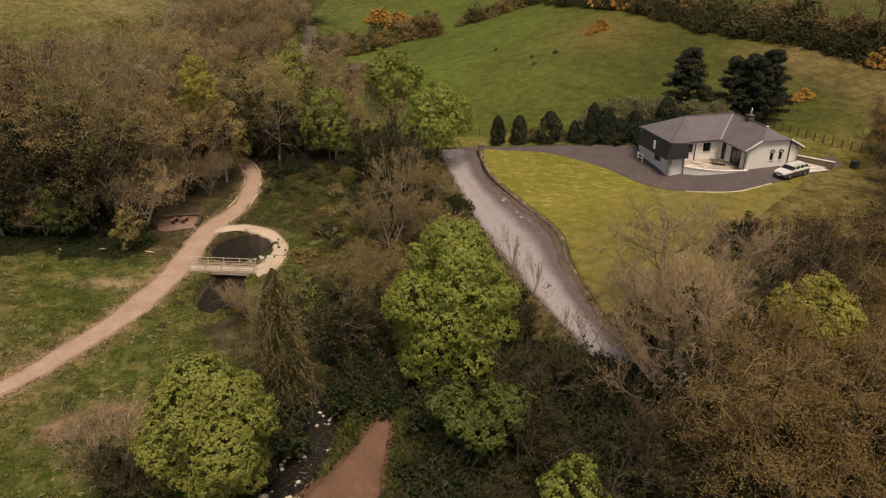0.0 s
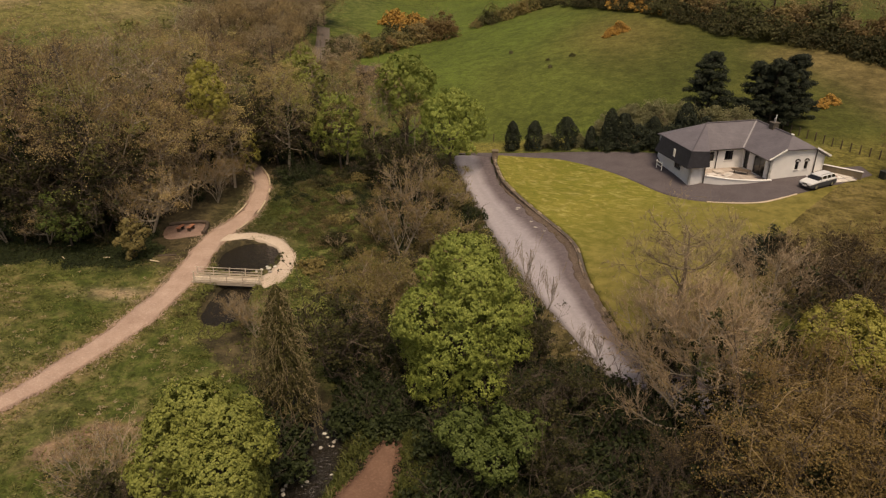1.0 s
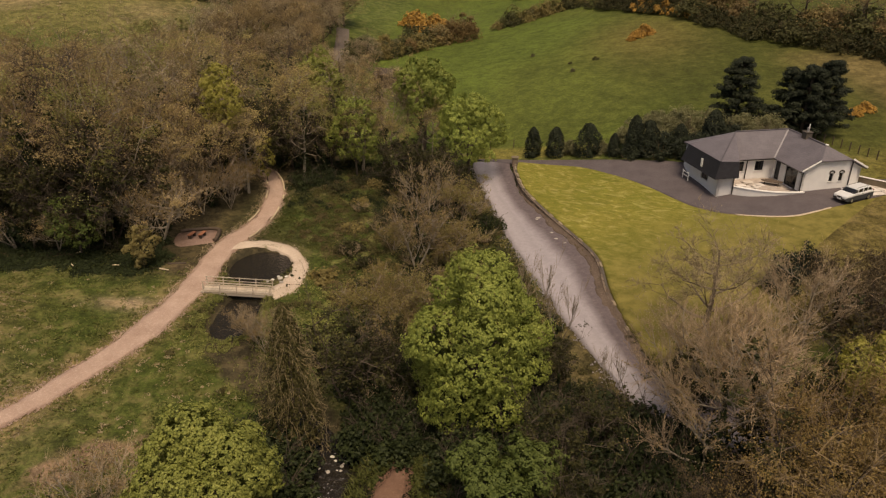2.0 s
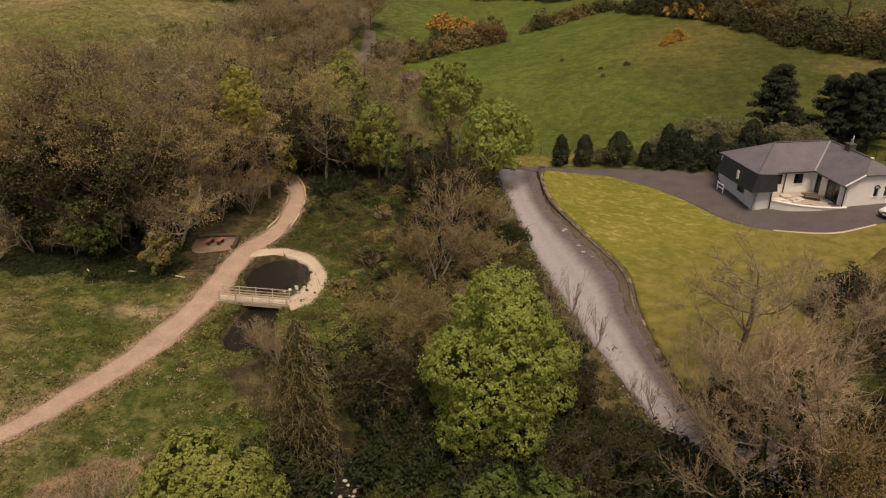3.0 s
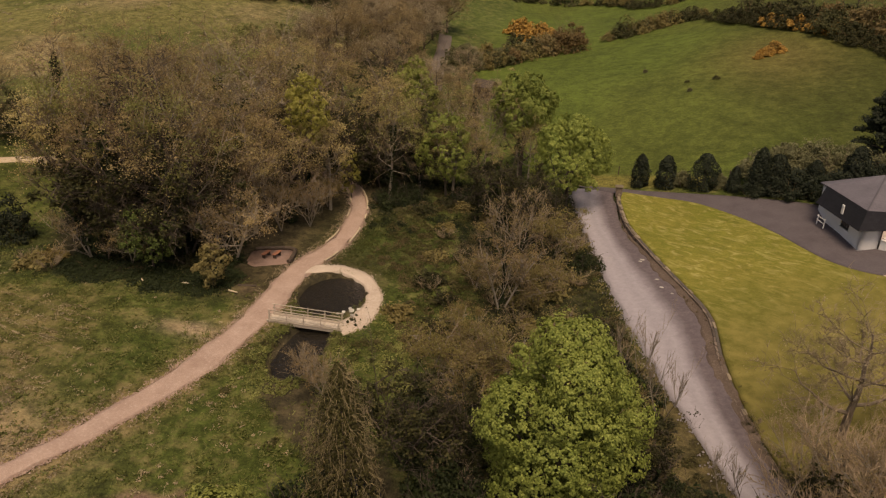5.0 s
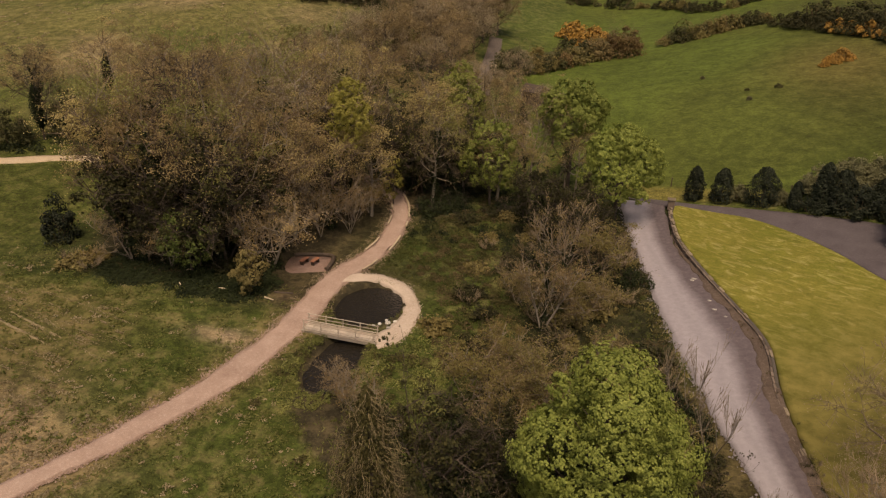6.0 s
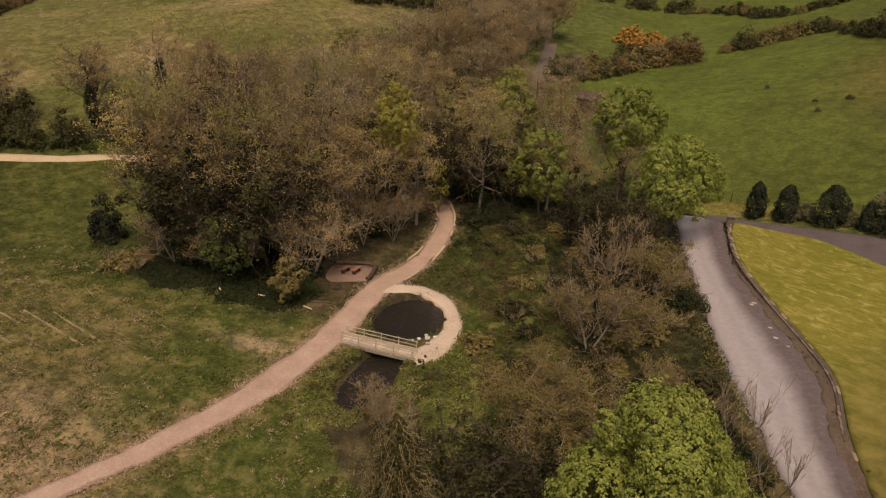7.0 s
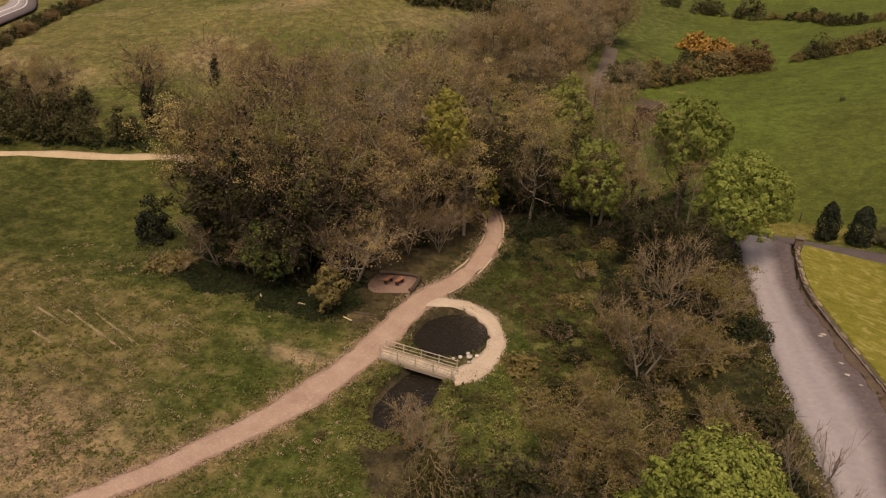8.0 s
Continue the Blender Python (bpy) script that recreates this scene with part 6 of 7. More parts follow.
def pine_kind(seed, h, r, low=0.12):
    rng = np.random.default_rng(seed)
    gt, gl = Geo(), Geo()
    gt.tube([(0, 0, -0.1), (0.1, 0.05, h * 0.5), (0, 0.1, h * 0.92)], [0.22, 0.15, 0.04], 7)
    C, W = [], []
    for i in range(100):
        u = low + (1 - low) * (i + rng.uniform()) / 100
        az = rng.uniform(0, 6.28)
        reach = r * (1.05 - 0.75 * max(0, (u - 0.35) / 0.65) ** 1.4) * rng.uniform(0.55, 1.1)
        tip = np.array([math.cos(az) * reach, math.sin(az) * reach, h * u + reach * 0.22])
        gt.tube([(0, 0, h * u * 0.97), tip * [0.5, 0.5, 1] - [0, 0, reach * 0.1], tip], [0.06, 0.04, 0.015], 4)
        for q in (0.55, 0.8, 1.0):
            C.append(tip * [q, q, 1])
            W.append(0.62 * rng.uniform(0.7, 1.2))
    C, W = np.array(C), np.array(W)
    per = 64
    o = ball(rng, len(C) * per, 0.35).reshape(len(C), per, 3)
    o[..., 2] *= 0.6
    at = (C[:, None] + o * W[:, None, None]).reshape(-1, 3)
    leaves(gl, at, (unit(o) + np.array([0, 0, 0.7])).reshape(-1, 3), 0.21, rng)
    return {"trunk": gt.mesh("trunk", M["bark"]), "crown": gl.mesh("crown", L["needle"])}


def plant(name, kind, x, y, label, category="tree", group="", scale=1.0, turn=None, sink=0.08, tall=1.0, dz=0.0):
    """One tree or shrub at a place on the land."""
    turn = turn if turn is not None else (x * 37.7 + y * 19.3) % 360
    z = gz(x, y) - sink + dz
    root = thing(name, Matrix.Translation((x, y, z)) @ Matrix.Rotation(radians(turn), 4, "Z") @ Matrix.Diagonal((scale, scale, scale * tall, 1)), label, category, group)
    for nm, me in kind.items():
        ob = part(nm, me, root)
        if nm in ("branchwork", "stemwork"):
            tagged(ob, kind="stuff")
    return root


# broadleaf trees in fresh leaf
plant("sycamore_tree", leafy_kind(1, 13.4, 4.75, 7.2, "bright", 6200, 13, 0.155, 0.28, 0.34, 34, full=0.36, tip=0.3, skirt=1.0), 0.75, 45.2, "large rounded sycamore in fresh bright green leaf")
plant("sycamore_tree", leafy_kind(2, 10.4, 3.8, 5.2, "lime", 5200, 13, 0.15, 0.25, 0.26, 30, full=0.36), -13.5, 32.3, "rounded sycamore in fresh lime green leaf", turn=40)
plant("sycamore_tree", leafy_kind(3, 5.4, 3.4, 1.2, "green", 720, 15, 0.17, 0.28, 0.2, 20, full=0.4, tip=0.9), 2.5, 35.2, "spreading young sycamore with layered green leaf", turn=10)
plant("sycamore_tree", leafy_kind(4, 6.0, 1.8, 2.6, "bright", 620, 15, 0.14, 0.25, 0.15, 12), 7.2, 28.4, "young sycamore in fresh yellow-green leaf", turn=10)
plant("maple_tree", leafy_kind(5, 10.6, 2.9, 2.4, "yellow", 760, 15, 0.15, 0.3, 0.2, 16, full=0.42), 22.4, 36.0, "maple in yellowish young leaf among brown trees", turn=10)
plant("sycamore_tree", leafy_kind(6, 13.6, 4.2, 3.9, "bright", 760, 18, 0.22, 0.4, 0.3, 18, full=0.44, tip=0.8), -7.2, 98.8, "tall green sycamore beside the lane", turn=10)
plant("sycamore_tree", leafy_kind(7, 11.8, 4.6, 5.0, "bright", 1000, 18, 0.22, 0.4, 0.3, 22, full=0.4, tip=0.8), -0.9, 90.2, "broad green sycamore overhanging the lane", turn=10)
plant("maple_tree", leafy_kind(8, 16.6, 2.6, 4.8, "yellow", 430, 13, 0.2, 0.34, 0.2, 18, full=0.34, tip=0.5), -28.8, 81.5, "yellow-green maple rising out of bare woodland", turn=10)
plant("birch_tree", leafy_kind(9, 11.0, 3.7, 5.0, "bright", 700, 15, 0.2, 0.36, 0.18, 20, full=0.42), -15.5, 91.6, "green tree at the woodland edge", turn=10)
plant("birch_tree", leafy_kind(10, 14.2, 3.3, 5.4, "lime", 620, 14, 0.21, 0.38, 0.18, 20, full=0.4, tip=0.6), -22.3, 102.4, "olive-leaved tree at the woodland edge", turn=10)
plant("birch_tree", leafy_kind(12, 6.2, 1.15, 2.8, "yellow", 120, 14, 0.17, 0.28, 0.08, 8), -26.2, 87.3, "small yellow-green sapling beside the path end", turn=10)
plant("birch_tree", leafy_kind(13, 4.6, 1.5, 2.2, "olive", 160, 14, 0.18, 0.3, 0.1, 8), -31.6, 63.6, "bushy olive sapling beside the clearing", turn=10)
plant("birch_tree", leafy_kind(14, 6.6, 3.0, 2.9, "green", 420, 15, 0.18, 0.34, 0.12, 14, full=0.44), -38.6, 65.4, "bushy green tree at the dark woodland edge", turn=10)

# woodland of trees in bud
SPRAY = dict(low=0.36, limb_r=0.055, tufts_=74, tuft_w=(0.3, 0.72), flat=0.4, skin=2)
WOOD = [
    bare_kind(21, 15, 4.8, leaf="wood_brown", bark="bark_mid", twig="twig_dark", ivy=2800, buds=3700, bud=0.15, **SPRAY), bare_kind(22, 14, 4.6, leaf="wood_olive", bark="bark_pale", twig="twig", buds=3700, bud=0.15, **SPRAY),
    bare_kind(23, 16, 5.0, leaf="wood_dusk", twig="bark", ivy=4200, buds=3300, bud=0.15, **SPRAY), bare_kind(24, 13, 5.0, leaf="haze", bark="bark_pale", twig="twig", buds=2900, bud=0.14, **SPRAY),
    bare_kind(25, 15, 4.4, leaf="wood_olive", bark="bark_mid", twig="twig", ivy=1700, buds=3700, bud=0.15, **SPRAY), bare_kind(26, 15, 5.0, leaf="wood_green", bark="bark_pale", twig="twig", ivy=900, buds=3700, bud=0.15, **SPRAY),
]
rng = random.Random(21)
woods_edge = [
    (-36.6, 67.6, 2, 0.95), (-42.4, 67.8, 0, 0.95), (-47.5, 68, 4, 0.95), (-33.4, 72.4, 3, 0.75), (-32.8, 75.2, 1, 0.95), (-36, 70, 5, 1.0), (-41, 71, 2, 1.05), (-46.5, 72, 5, 1.05),
    (-51, 74, 3, 0.95), (-34.5, 77, 0, 1.02), (-39.5, 78, 1, 1.1), (-45, 79, 2, 1.05), (-50, 81, 0, 1.0), (-30.5, 86, 4, 0.95), (-36, 85, 3, 1.05), (-42, 86, 5, 1.05),
    (-48, 88, 1, 1.02), (-54, 85, 4, 0.9), (-24, 94, 1, 0.9), (-31, 93, 5, 0.95), (-37, 93, 1, 1.0), (-43, 95, 3, 1.0), (-27, 101, 0, 0.85), (-34, 101, 4, 0.95),
]
woods_middle = [
    (-40, 103, 1, 0.95), (-21, 105, 3, 0.75), (-28, 109, 2, 0.8), (-35, 111, 0, 0.85), (-42, 112, 1, 0.8), (-22, 89, 5, 0.75), (-30.2, 78.6, 4, 0.82), (-27.4, 83.4, 1, 0.72), (-19.3, 94.0, 5, 0.6), (-24.5, 97.4, 1, 0.85), (-16.4, 100.4, 5, 0.66), (-11.6, 92.4, 4, 0.6),
    (-50, 95, 1, 0.85), (-55, 100, 0, 0.8), (-50, 101, 3, 0.8), (-59, 102, 1, 0.65), (-48, 109, 0, 0.75),
]
woods_back = [
    (-15, 93, 1, 0.75), (-12, 99, 3, 0.7), (-14, 107, 0, 0.7), (-8, 104, 4, 0.6), (-6, 96, 1, 0.62),
]
for x, y, k, s in woods_edge + woods_middle + woods_back:
    plant("woodland_tree", WOOD[k], x, y, "tall bare woodland tree in brown bud", "tree", "woodland trees", s, tall=rng.uniform(0.95, 1.1) * (1.12 if x < -35.5 and y < 97 else 1.0))
PUFF = dict(branches=6, twigs=5, fine=2, buds=3400, bud=0.2, low=0.18, twig_r=0.022, tufts_=70, tuft_w=(0.4, 0.9), skin=2)
FAR = [bare_kind(31, 12, 4.8, 10, twig="twig", leaf="wood_dusk", **PUFF), bare_kind(32, 11, 5.0, 10, twig="twig", leaf="haze", **PUFF), leafy_kind(33, 9, 3.6, 4.4, "spring", 230, 12, 0.34, 0.5, lobes=12)]
rng = random.Random(31)
for i in range(110):
    u = rng.random()
    x, y = -24 - 44 * u + rng.uniform(-5, 5), 118 + 62 * rng.random() + 12 * u
    if x > -33 + 0.12 * max(0, 130 - y) * 5:
        continue
    if x < -44 and y > 126:
        continue
    plant("distant_tree", FAR[rng.choice((0, 0, 1, 1, 2))], x, y, "distant budding tree in brown and olive", "tree", "distant trees", rng.uniform(0.7, 1.05))
for x, y, k, s in ((-72.5, 85, 2, 0.66), (-75.5, 88, 0, 0.6), (-84, 81.5, 4, 0.5), (-88.5, 80, 0, 0.52), (-93, 78.5, 2, 0.5), (-87, 84, 1, 0.56), (-99, 77, 0, 0.6), (-68, 92, 0, 0.7), (-61, 95, 1, 0.75), (-108, 78, 2, 0.6)):
    plant("distant_tree", WOOD[k], x, y, "bushy brown budding tree beyond the far path", "tree", "distant trees", s * 1.22)

for x, y, k, s in ((-30.5, 131, 0, 0.8), (-23.4, 122.5, 1, 0.72), (-19, 121, 0, 0.66), (-22.6, 129, 1, 0.5), (-26.6, 124, 0, 0.6), (-33.6, 158, 1, 0.8), (-34.4, 170, 0, 0.9), (-33.6, 147, 1, 0.7), (-32, 126, 1, 0.85), (-37, 150, 0, 0.9), (-38, 162, 1, 1.0), (-42, 172, 0, 1.0), (-36, 178, 0, 0.95), (-21, 140, 1, 0.55), (-13.5, 120, 1, 0.55), (-11, 113, 0, 0.6), (-16.5, 113.5, 2, 0.75), (-36, 140, 0, 0.9), (-55, 122, 2, 0.8), (-50, 125.5, 2, 0.85), (-47.5, 131, 2, 0.8), (-53, 116, 2, 0.7), (-44, 139, 0, 0.9), (-40, 146, 1, 0.9), (-46.5, 136, 1, 0.8), (-41, 131, 0, 0.85), (-44, 125, 1, 0.85)):
    plant("distant_tree", FAR[k], x, y, "distant budding tree in brown and olive", "tree", "distant trees", s)

# lane-side and bank shrubs in bud
SHRUB = [
    bare_kind(41, 6.0, 2.7, 12, 0.1, 7, 5, 3, "bark_pale", "twig_pale", "brown", 1500, 0.12, 0.08, 0.8, 4, wild=0.9, lift=0.2), bare_kind(42, 5.4, 2.6, 12, 0.1, 6, 5, 2, "bark_pale", "twig_dark", "olive", 3800, 0.14, 0.08, 0.8, 4),
    bare_kind(43, 7.0, 1.7, 12, 0.12, 6, 5, 3, "bark", "bark", "scrub", 2800, 0.2, 0.08, 0.8, 3, 900), bare_kind(44, 5.0, 2.8, 12, 0.1, 6, 5, 3, "bark_pale", "twig", "olive", 4200, 0.125, 0.05, 0.8, 4),
    bare_kind(45, 10.0, 1.5, 18, 0.2, 6, 5, 3, "bark_pale", "twig", "brown", 1500, 0.12, 0.2, 0.6, 3, 1300, limb_r=0.035, wild=1.0),
    weeping_kind(46, 10.0, 2.2),
    bare_kind(47, 6.5, 3.4, 10, 0.14, 5, 6, 3, "bark_pale", "twig_pale", "wood_brown", 1500, 0.12, 0.1, 0.45, 2, limb_r=0.04, tufts_=60),
    bare_kind(48, 5.6, 2.6, 16, 0.12, 7, 6, 3, "bark_pale", "twig", "tan", 6500, 0.11, 0.05, 0.8, 4, tufts_=110, tuft_w=(0.25, 0.5)),
]
stream_shrubs = [
    (-5.4, 66.0, 4, 0.9, "tall pale-stemmed bare tree on the bank"), (-2.6, 68.4, 3, 1.0, "tan budding shrub on the bank"), (-8.4, 70.5, 3, 0.7, "tan budding shrub on the bank"), (-1.6, 70.5, 1, 0.6, "budding shrub on the lane bank"),
    (-2.6, 54.6, 7, 1.0, "rounded tan-green budding bush on the bank"), (-6.2, 57.6, 7, 0.6, "rounded tan-green budding bush on the bank"), (-5.4, 52.8, 3, 0.9, "tan budding shrub on the bank"), (-6.4, 47.6, 2, 0.8, "dark ivy-clad shrub behind the sycamore"), (-9.0, 55.0, 1, 0.85, "olive budding shrub on the bank"),
    (-17.9, 53.2, 0, 0.5, "pale bare shrub leaning over the pool"), (-16.4, 51.6, 0, 0.58, "pale bare shrub leaning over the pool"), (-11.6, 42.2, 5, 0.93, "narrow golden-twigged ivy-clad tree beside the stream"),
]
edge_shrubs = [
    (-9.2, 46.5, 2, 1.05, "dark ivy-clad shrub beside the stream"),
    (-6.6, 84.0, 2, 1.15, "ivy-clad shrub below the sycamores"), (-3.6, 80.5, 2, 1.0, "ivy-clad shrub below the sycamores"), (-5.0, 77.5, 0, 0.9, "brown bare shrub below the sycamores"), (-9.5, 86, 2, 1.1, "ivy-clad shrub below the sycamores"),
    # dark ivy plants east of x = 12 imitate shaded gaps between crowns
    (-1.6, 76.2, 1, 1.0, "budding shrub on the lane bank"), (-20.3, 33.0, 0, 0.8, "pale bare shrub beside the sycamore"), (-19.2, 31.6, 2, 0.6, "dark ivy-clad shrub beside the sycamore"), (17.2, 31.4, 2, 1.25, "dark ivy-clad tree added as a shaded gap between bank crowns"), (19.6, 38.4, 2, 1.2, "dark ivy-clad tree added as a shaded gap between bank crowns"), (12.6, 28.6, 2, 0.9, "dark ivy-clad shrub on the bank"), (22.6, 29.6, 2, 1.3, "dark ivy-clad tree added as a shaded gap between bank crowns"), (24.4, 37.8, 2, 1.2, "dark ivy-clad tree added as a shaded gap between bank crowns"), (16.6, 24.6, 2, 0.8, "dark ivy-clad shrub on the bank"), (14.2, 42.6, 2, 0.8, "dark ivy-clad shrub on the bank"), (-18.3, 30.4, 2, 0.75, "dark ivy-clad shrub beside the sycamore"), (-22.6, 35.2, 0, 0.5, "low pale bare shrub in the meadow"),
]
lane_shrubs = [
    (-17.6, 34.6, 0, 0.7, "pale bare shrub beside the sycamore"), (-33.2, 68.2, 0, 0.9, "pale bare shrub at the woodland edge"), (-45.0, 65.2, 6, 1.0, "pale-limbed bare tree at the woodland edge"), (-41.0, 65.6, 6, 0.8, "pale-limbed bare tree at the woodland edge"), (-31.9, 68.6, 6, 1.2, "pale-limbed bare tree at the woodland edge"),
    (-30.5, 76.5, 0, 0.85, "pale bare shrub below the woodland trees"), (-28.0, 78.5, 0, 0.75, "pale bare shrub below the woodland trees"), (-33.5, 73.5, 1, 0.8, "olive shrub below the woodland trees"), (-28.0, 84.0, 1, 0.8, "olive shrub below the woodland trees"), (-31.0, 81.0, 3, 0.8, "tan shrub below the woodland trees"),
    (5.0, 38.5, 2, 0.8, "dark ivy-clad shrub on the bank"), (6.2, 33.4, 2, 0.75, "dark ivy-clad shrub on the bank"), (8.4, 40.4, 2, 0.7, "dark ivy-clad shrub on the bank"), (3.2, 29.2, 2, 0.6, "dark ivy-clad shrub on the bank"), (9.0, 26.0, 2, 0.8, "dark ivy-clad shrub on the bank"),
    (-7.6, 60.5, 1, 0.7, "budding shrub on the bank"), (0.8, 60.5, 3, 0.75, "tan shrub on the lane verge"), (2.6, 56.4, 3, 0.7, "tan shrub on the lane verge"), (4.2, 51.0, 3, 0.8, "tan shrub on the lane verge"), (6.2, 46.5, 2, 0.6, "dark shrub on the lane verge"),
]
for x, y, k, s, lab in stream_shrubs + edge_shrubs + lane_shrubs:
    plant("shrub", SHRUB[k], x, y, lab, "shrub", "bank shrubs", s, tall=1.25 if k == 5 or k == 0 and y > 60 else 1.0)
SAP = bare_kind(51, 5.0, 0.8, 9, 0.055, 5, 4, 2, "bark_pale", "twig_pale", "brown", 0, 0.1, 0.25, 1.5, 2, twig_r=0.008, wild=0.55, lift=0.5, limb_r=0.014)
for x, y, s in ((5.4, 56.4, 1.15), (7.2, 52.4, 1.05), (10.2, 45.6, 0.8)):
    plant("sapling", SAP, x, y, "thin bare sapling on the lane verge", "sapling", "lane saplings", s)

# trees on the near right bank
BANK = [
    bare_kind(61, 11, 4.4, 15, 0.22, 8, 7, 2, "bark", "twig", "amber", 14000, 0.1, 0.1, 0.6, tufts_=170, tuft_w=(0.3, 0.66)), bare_kind(62, 10.5, 4.6, 16, 0.2, 9, 7, 4, "bark_pale", "twig_straw", "brown", 3000, 0.09, 0.1, 0.75, wild=0.8, lift=0.25, ivy=900),
    bare_kind(63, 9, 3.8, 14, 0.2, 8, 7, 2, "bark", "bark", "dun", 7000, 0.12, 0.1, 0.6, 1, 1500, tufts_=220),
]
BANK_FAR = [
    bare_kind(64, 11, 4.4, 12, 0.22, 7, 6, 2, "bark", "twig_dark", "russet", 4500, 0.2, 0.1, 0.6), bare_kind(65, 10.5, 4.2, 13, 0.2, 8, 6, 4, "bark_pale", "twig_straw", "haze", 1800, 0.11, 0.1, 0.75, wild=0.8, lift=0.25),
    bare_kind(66, 9, 3.8, 12, 0.2, 7, 6, 2, "bark", "bark", "dun", 4200, 0.2, 0.1, 0.6, 1, 1500),
]
for x, y, k, s in (
    (14.6, 37.6, 1, 0.95), (17.4, 38.6, 1, 0.98), (16.4, 28.6, 0, 0.98), (20.6, 28.0, 0, 1.02), (24.6, 31.6, 0, 0.92), (18.6, 33.0, 0, 0.86), (13.0, 31.0, 2, 0.66),
    (27.0, 44.0, 2, 0.8), (21.4, 32.4, 0, 0.92), (14.4, 45.4, 1, 0.62), (29.5, 38.6, 0, 0.85), (26.6, 25.0, 0, 0.95), (24.2, 49.4, 1, 0.72), (27.4, 51.4, 2, 0.7),
    (30.2, 49.6, 2, 0.72), (34.0, 50.5, 0, 0.7), (35.0, 43.5, 0, 0.85), (39.0, 55.0, 2, 0.75), (44.0, 60.5, 0, 0.75), (47.0, 67.5, 1, 0.6), (50.6, 77.0, 0, 0.66), (52.8, 81.0, 2, 0.62), (55.5, 84.5, 0, 0.6), (46.6, 63.6, 2, 0.66), (48.6, 72.4, 2, 0.5), (49.5, 66.5, 2, 0.85), (54.5, 72.5, 0, 0.85), (42.5, 49.5, 2, 0.9), (51, 58, 0, 0.9), (20.4, 46.5, 1, 0.6), (31.4, 54.6, 2, 0.55),
):
    plant("bank_tree", (BANK if y < 43 else BANK_FAR)[k], x, y, ("orange-brown budding tree on the bank", "pale-twigged bare tree on the bank", "dark ivy-clad budding tree on the bank")[k], "tree", "right bank trees", s)
OAK = bare_kind(67, 9.0, 4.4, 12, 0.3, 9, 8, 5, "bark_mid", "twig_pale", "haze", 1500, 0.1, low=0.26, rise=0.75, twig_r=0.013, limb_r=0.022, tufts_=120, tuft_w=(0.3, 0.6))
plant("oak_tree", OAK, 17.9, 51.6, "bare spreading tree with a thick dark trunk below the lawn", "tree", turn=200)
YEW = bush_kind(71, 1.8, 4.6, "needle", 40, 70, 0.24, 60, cr=0.7, poke=0.6)
plant("yew", YEW, 28.6, 60.0, "dark evergreen yew below the lawn", "tree", "dark evergreens", 0.72)
plant("yew", YEW, 25.9, 58.0, "dark evergreen yew below the lawn", "tree", "dark evergreens", 0.8)
plant("yew", YEW, -54.2, 66.4, "dark evergreen bush at the woodland edge", "tree", "dark evergreens", 0.85, tall=1.35)

# evergreens along the drive
CON = [conifer_kind(81, 4.0, 0.95), conifer_kind(82, 3.8, 1.3, 3000, pointed=0.8), conifer_kind(83, 4.2, 1.45, 3200, pointed=0.4), conifer_kind(84, 2.9, 0.8, 2000, pointed=0.9)]
for k, (x, y) in enumerate(((7.6, 96.0), (10.5, 95.4), (14.6, 93.9), (17.6, 92.6))):
    plant("conifer", CON[k], x, y, "dark clipped conifer in the drive hedge", "conifer", "drive conifers", 1.15, tall=0.9)
for x, y, k, s in ((20.0, 92.0, 0, 1.3), (21.6, 91.6, 2, 1.05), (25.2, 90.6, 1, 1.0), (29.0, 90.2, 2, 1.25)):
    plant("conifer", CON[k], x, y, "dark dense conifer in the drive hedge", "conifer", "drive conifers", s)
HEDGE = [bush_kind(91, 1.6, 2.6, "sage", 110, 60, 0.13, 60, "twig_pale", 0.36, 0.55), bush_kind(92, 2.4, 3.0, "olive", 30, 44, 0.28, 28, cr=0.7, poke=0.6), bush_kind(93, 2.6, 3.2, "hedge", 32, 44, 0.29, 28, cr=0.75, poke=0.6), bush_kind(94, 2.4, 2.8, "scrub", 32, 44, 0.27, 28, cr=0.7, poke=0.5), bush_kind(98, 2.5, 3.2, "dusk", 30, 44, 0.28, 28, cr=0.75, poke=0.8)]
for x, y, k, s in ((12.4, 95.2, 0, 0.8), (16.2, 94.0, 0, 0.75), (20.5, 95.0, 0, 1.5), (23.6, 95.0, 0, 1.75), (26.6, 95.2, 0, 1.8), (30.0, 95, 0, 1.55), (33.6, 92.8, 0, 1.5), (36.6, 92.6, 0, 1.45)):
    plant("willow_bush", HEDGE[k], x, y, "pale grey-green willow bush behind the hedge", "bush", "willow bushes", s)
EVER = bush_kind(99, 2.4, 2.9, "needle", 34, 95, 0.2, 28, cr=0.7, poke=0.5)
for x, y, s in ((19.2, 91.2, 0.8), (22.4, 90.4, 1.1), (23.9, 90.2, 1.3), (26.2, 89.4, 1.1), (27.4, 89.2, 1.35), (29.8, 89.8, 1.2), (31.6, 90.6, 1.3), (33.2, 91.0, 1.0)):
    plant("evergreen_bush", EVER, x, y, "dark dense evergreen bush in the drive hedge", "bush", "drive evergreens", s * 0.85)
PINE = pine_kind(95, 8.8, 2.9, 0.05)
for x, y, s in ((34.0, 97.8, 1.0), (41.0, 93.6, 0.98), (43.6, 94.2, 1.02), (39.4, 95.4, 0.9)):
    plant("pine_tree", PINE, x, y, "dark pine standing behind the bungalow", "pine", "pines", s)

# field hedges and gorse
rng = random.Random(77)
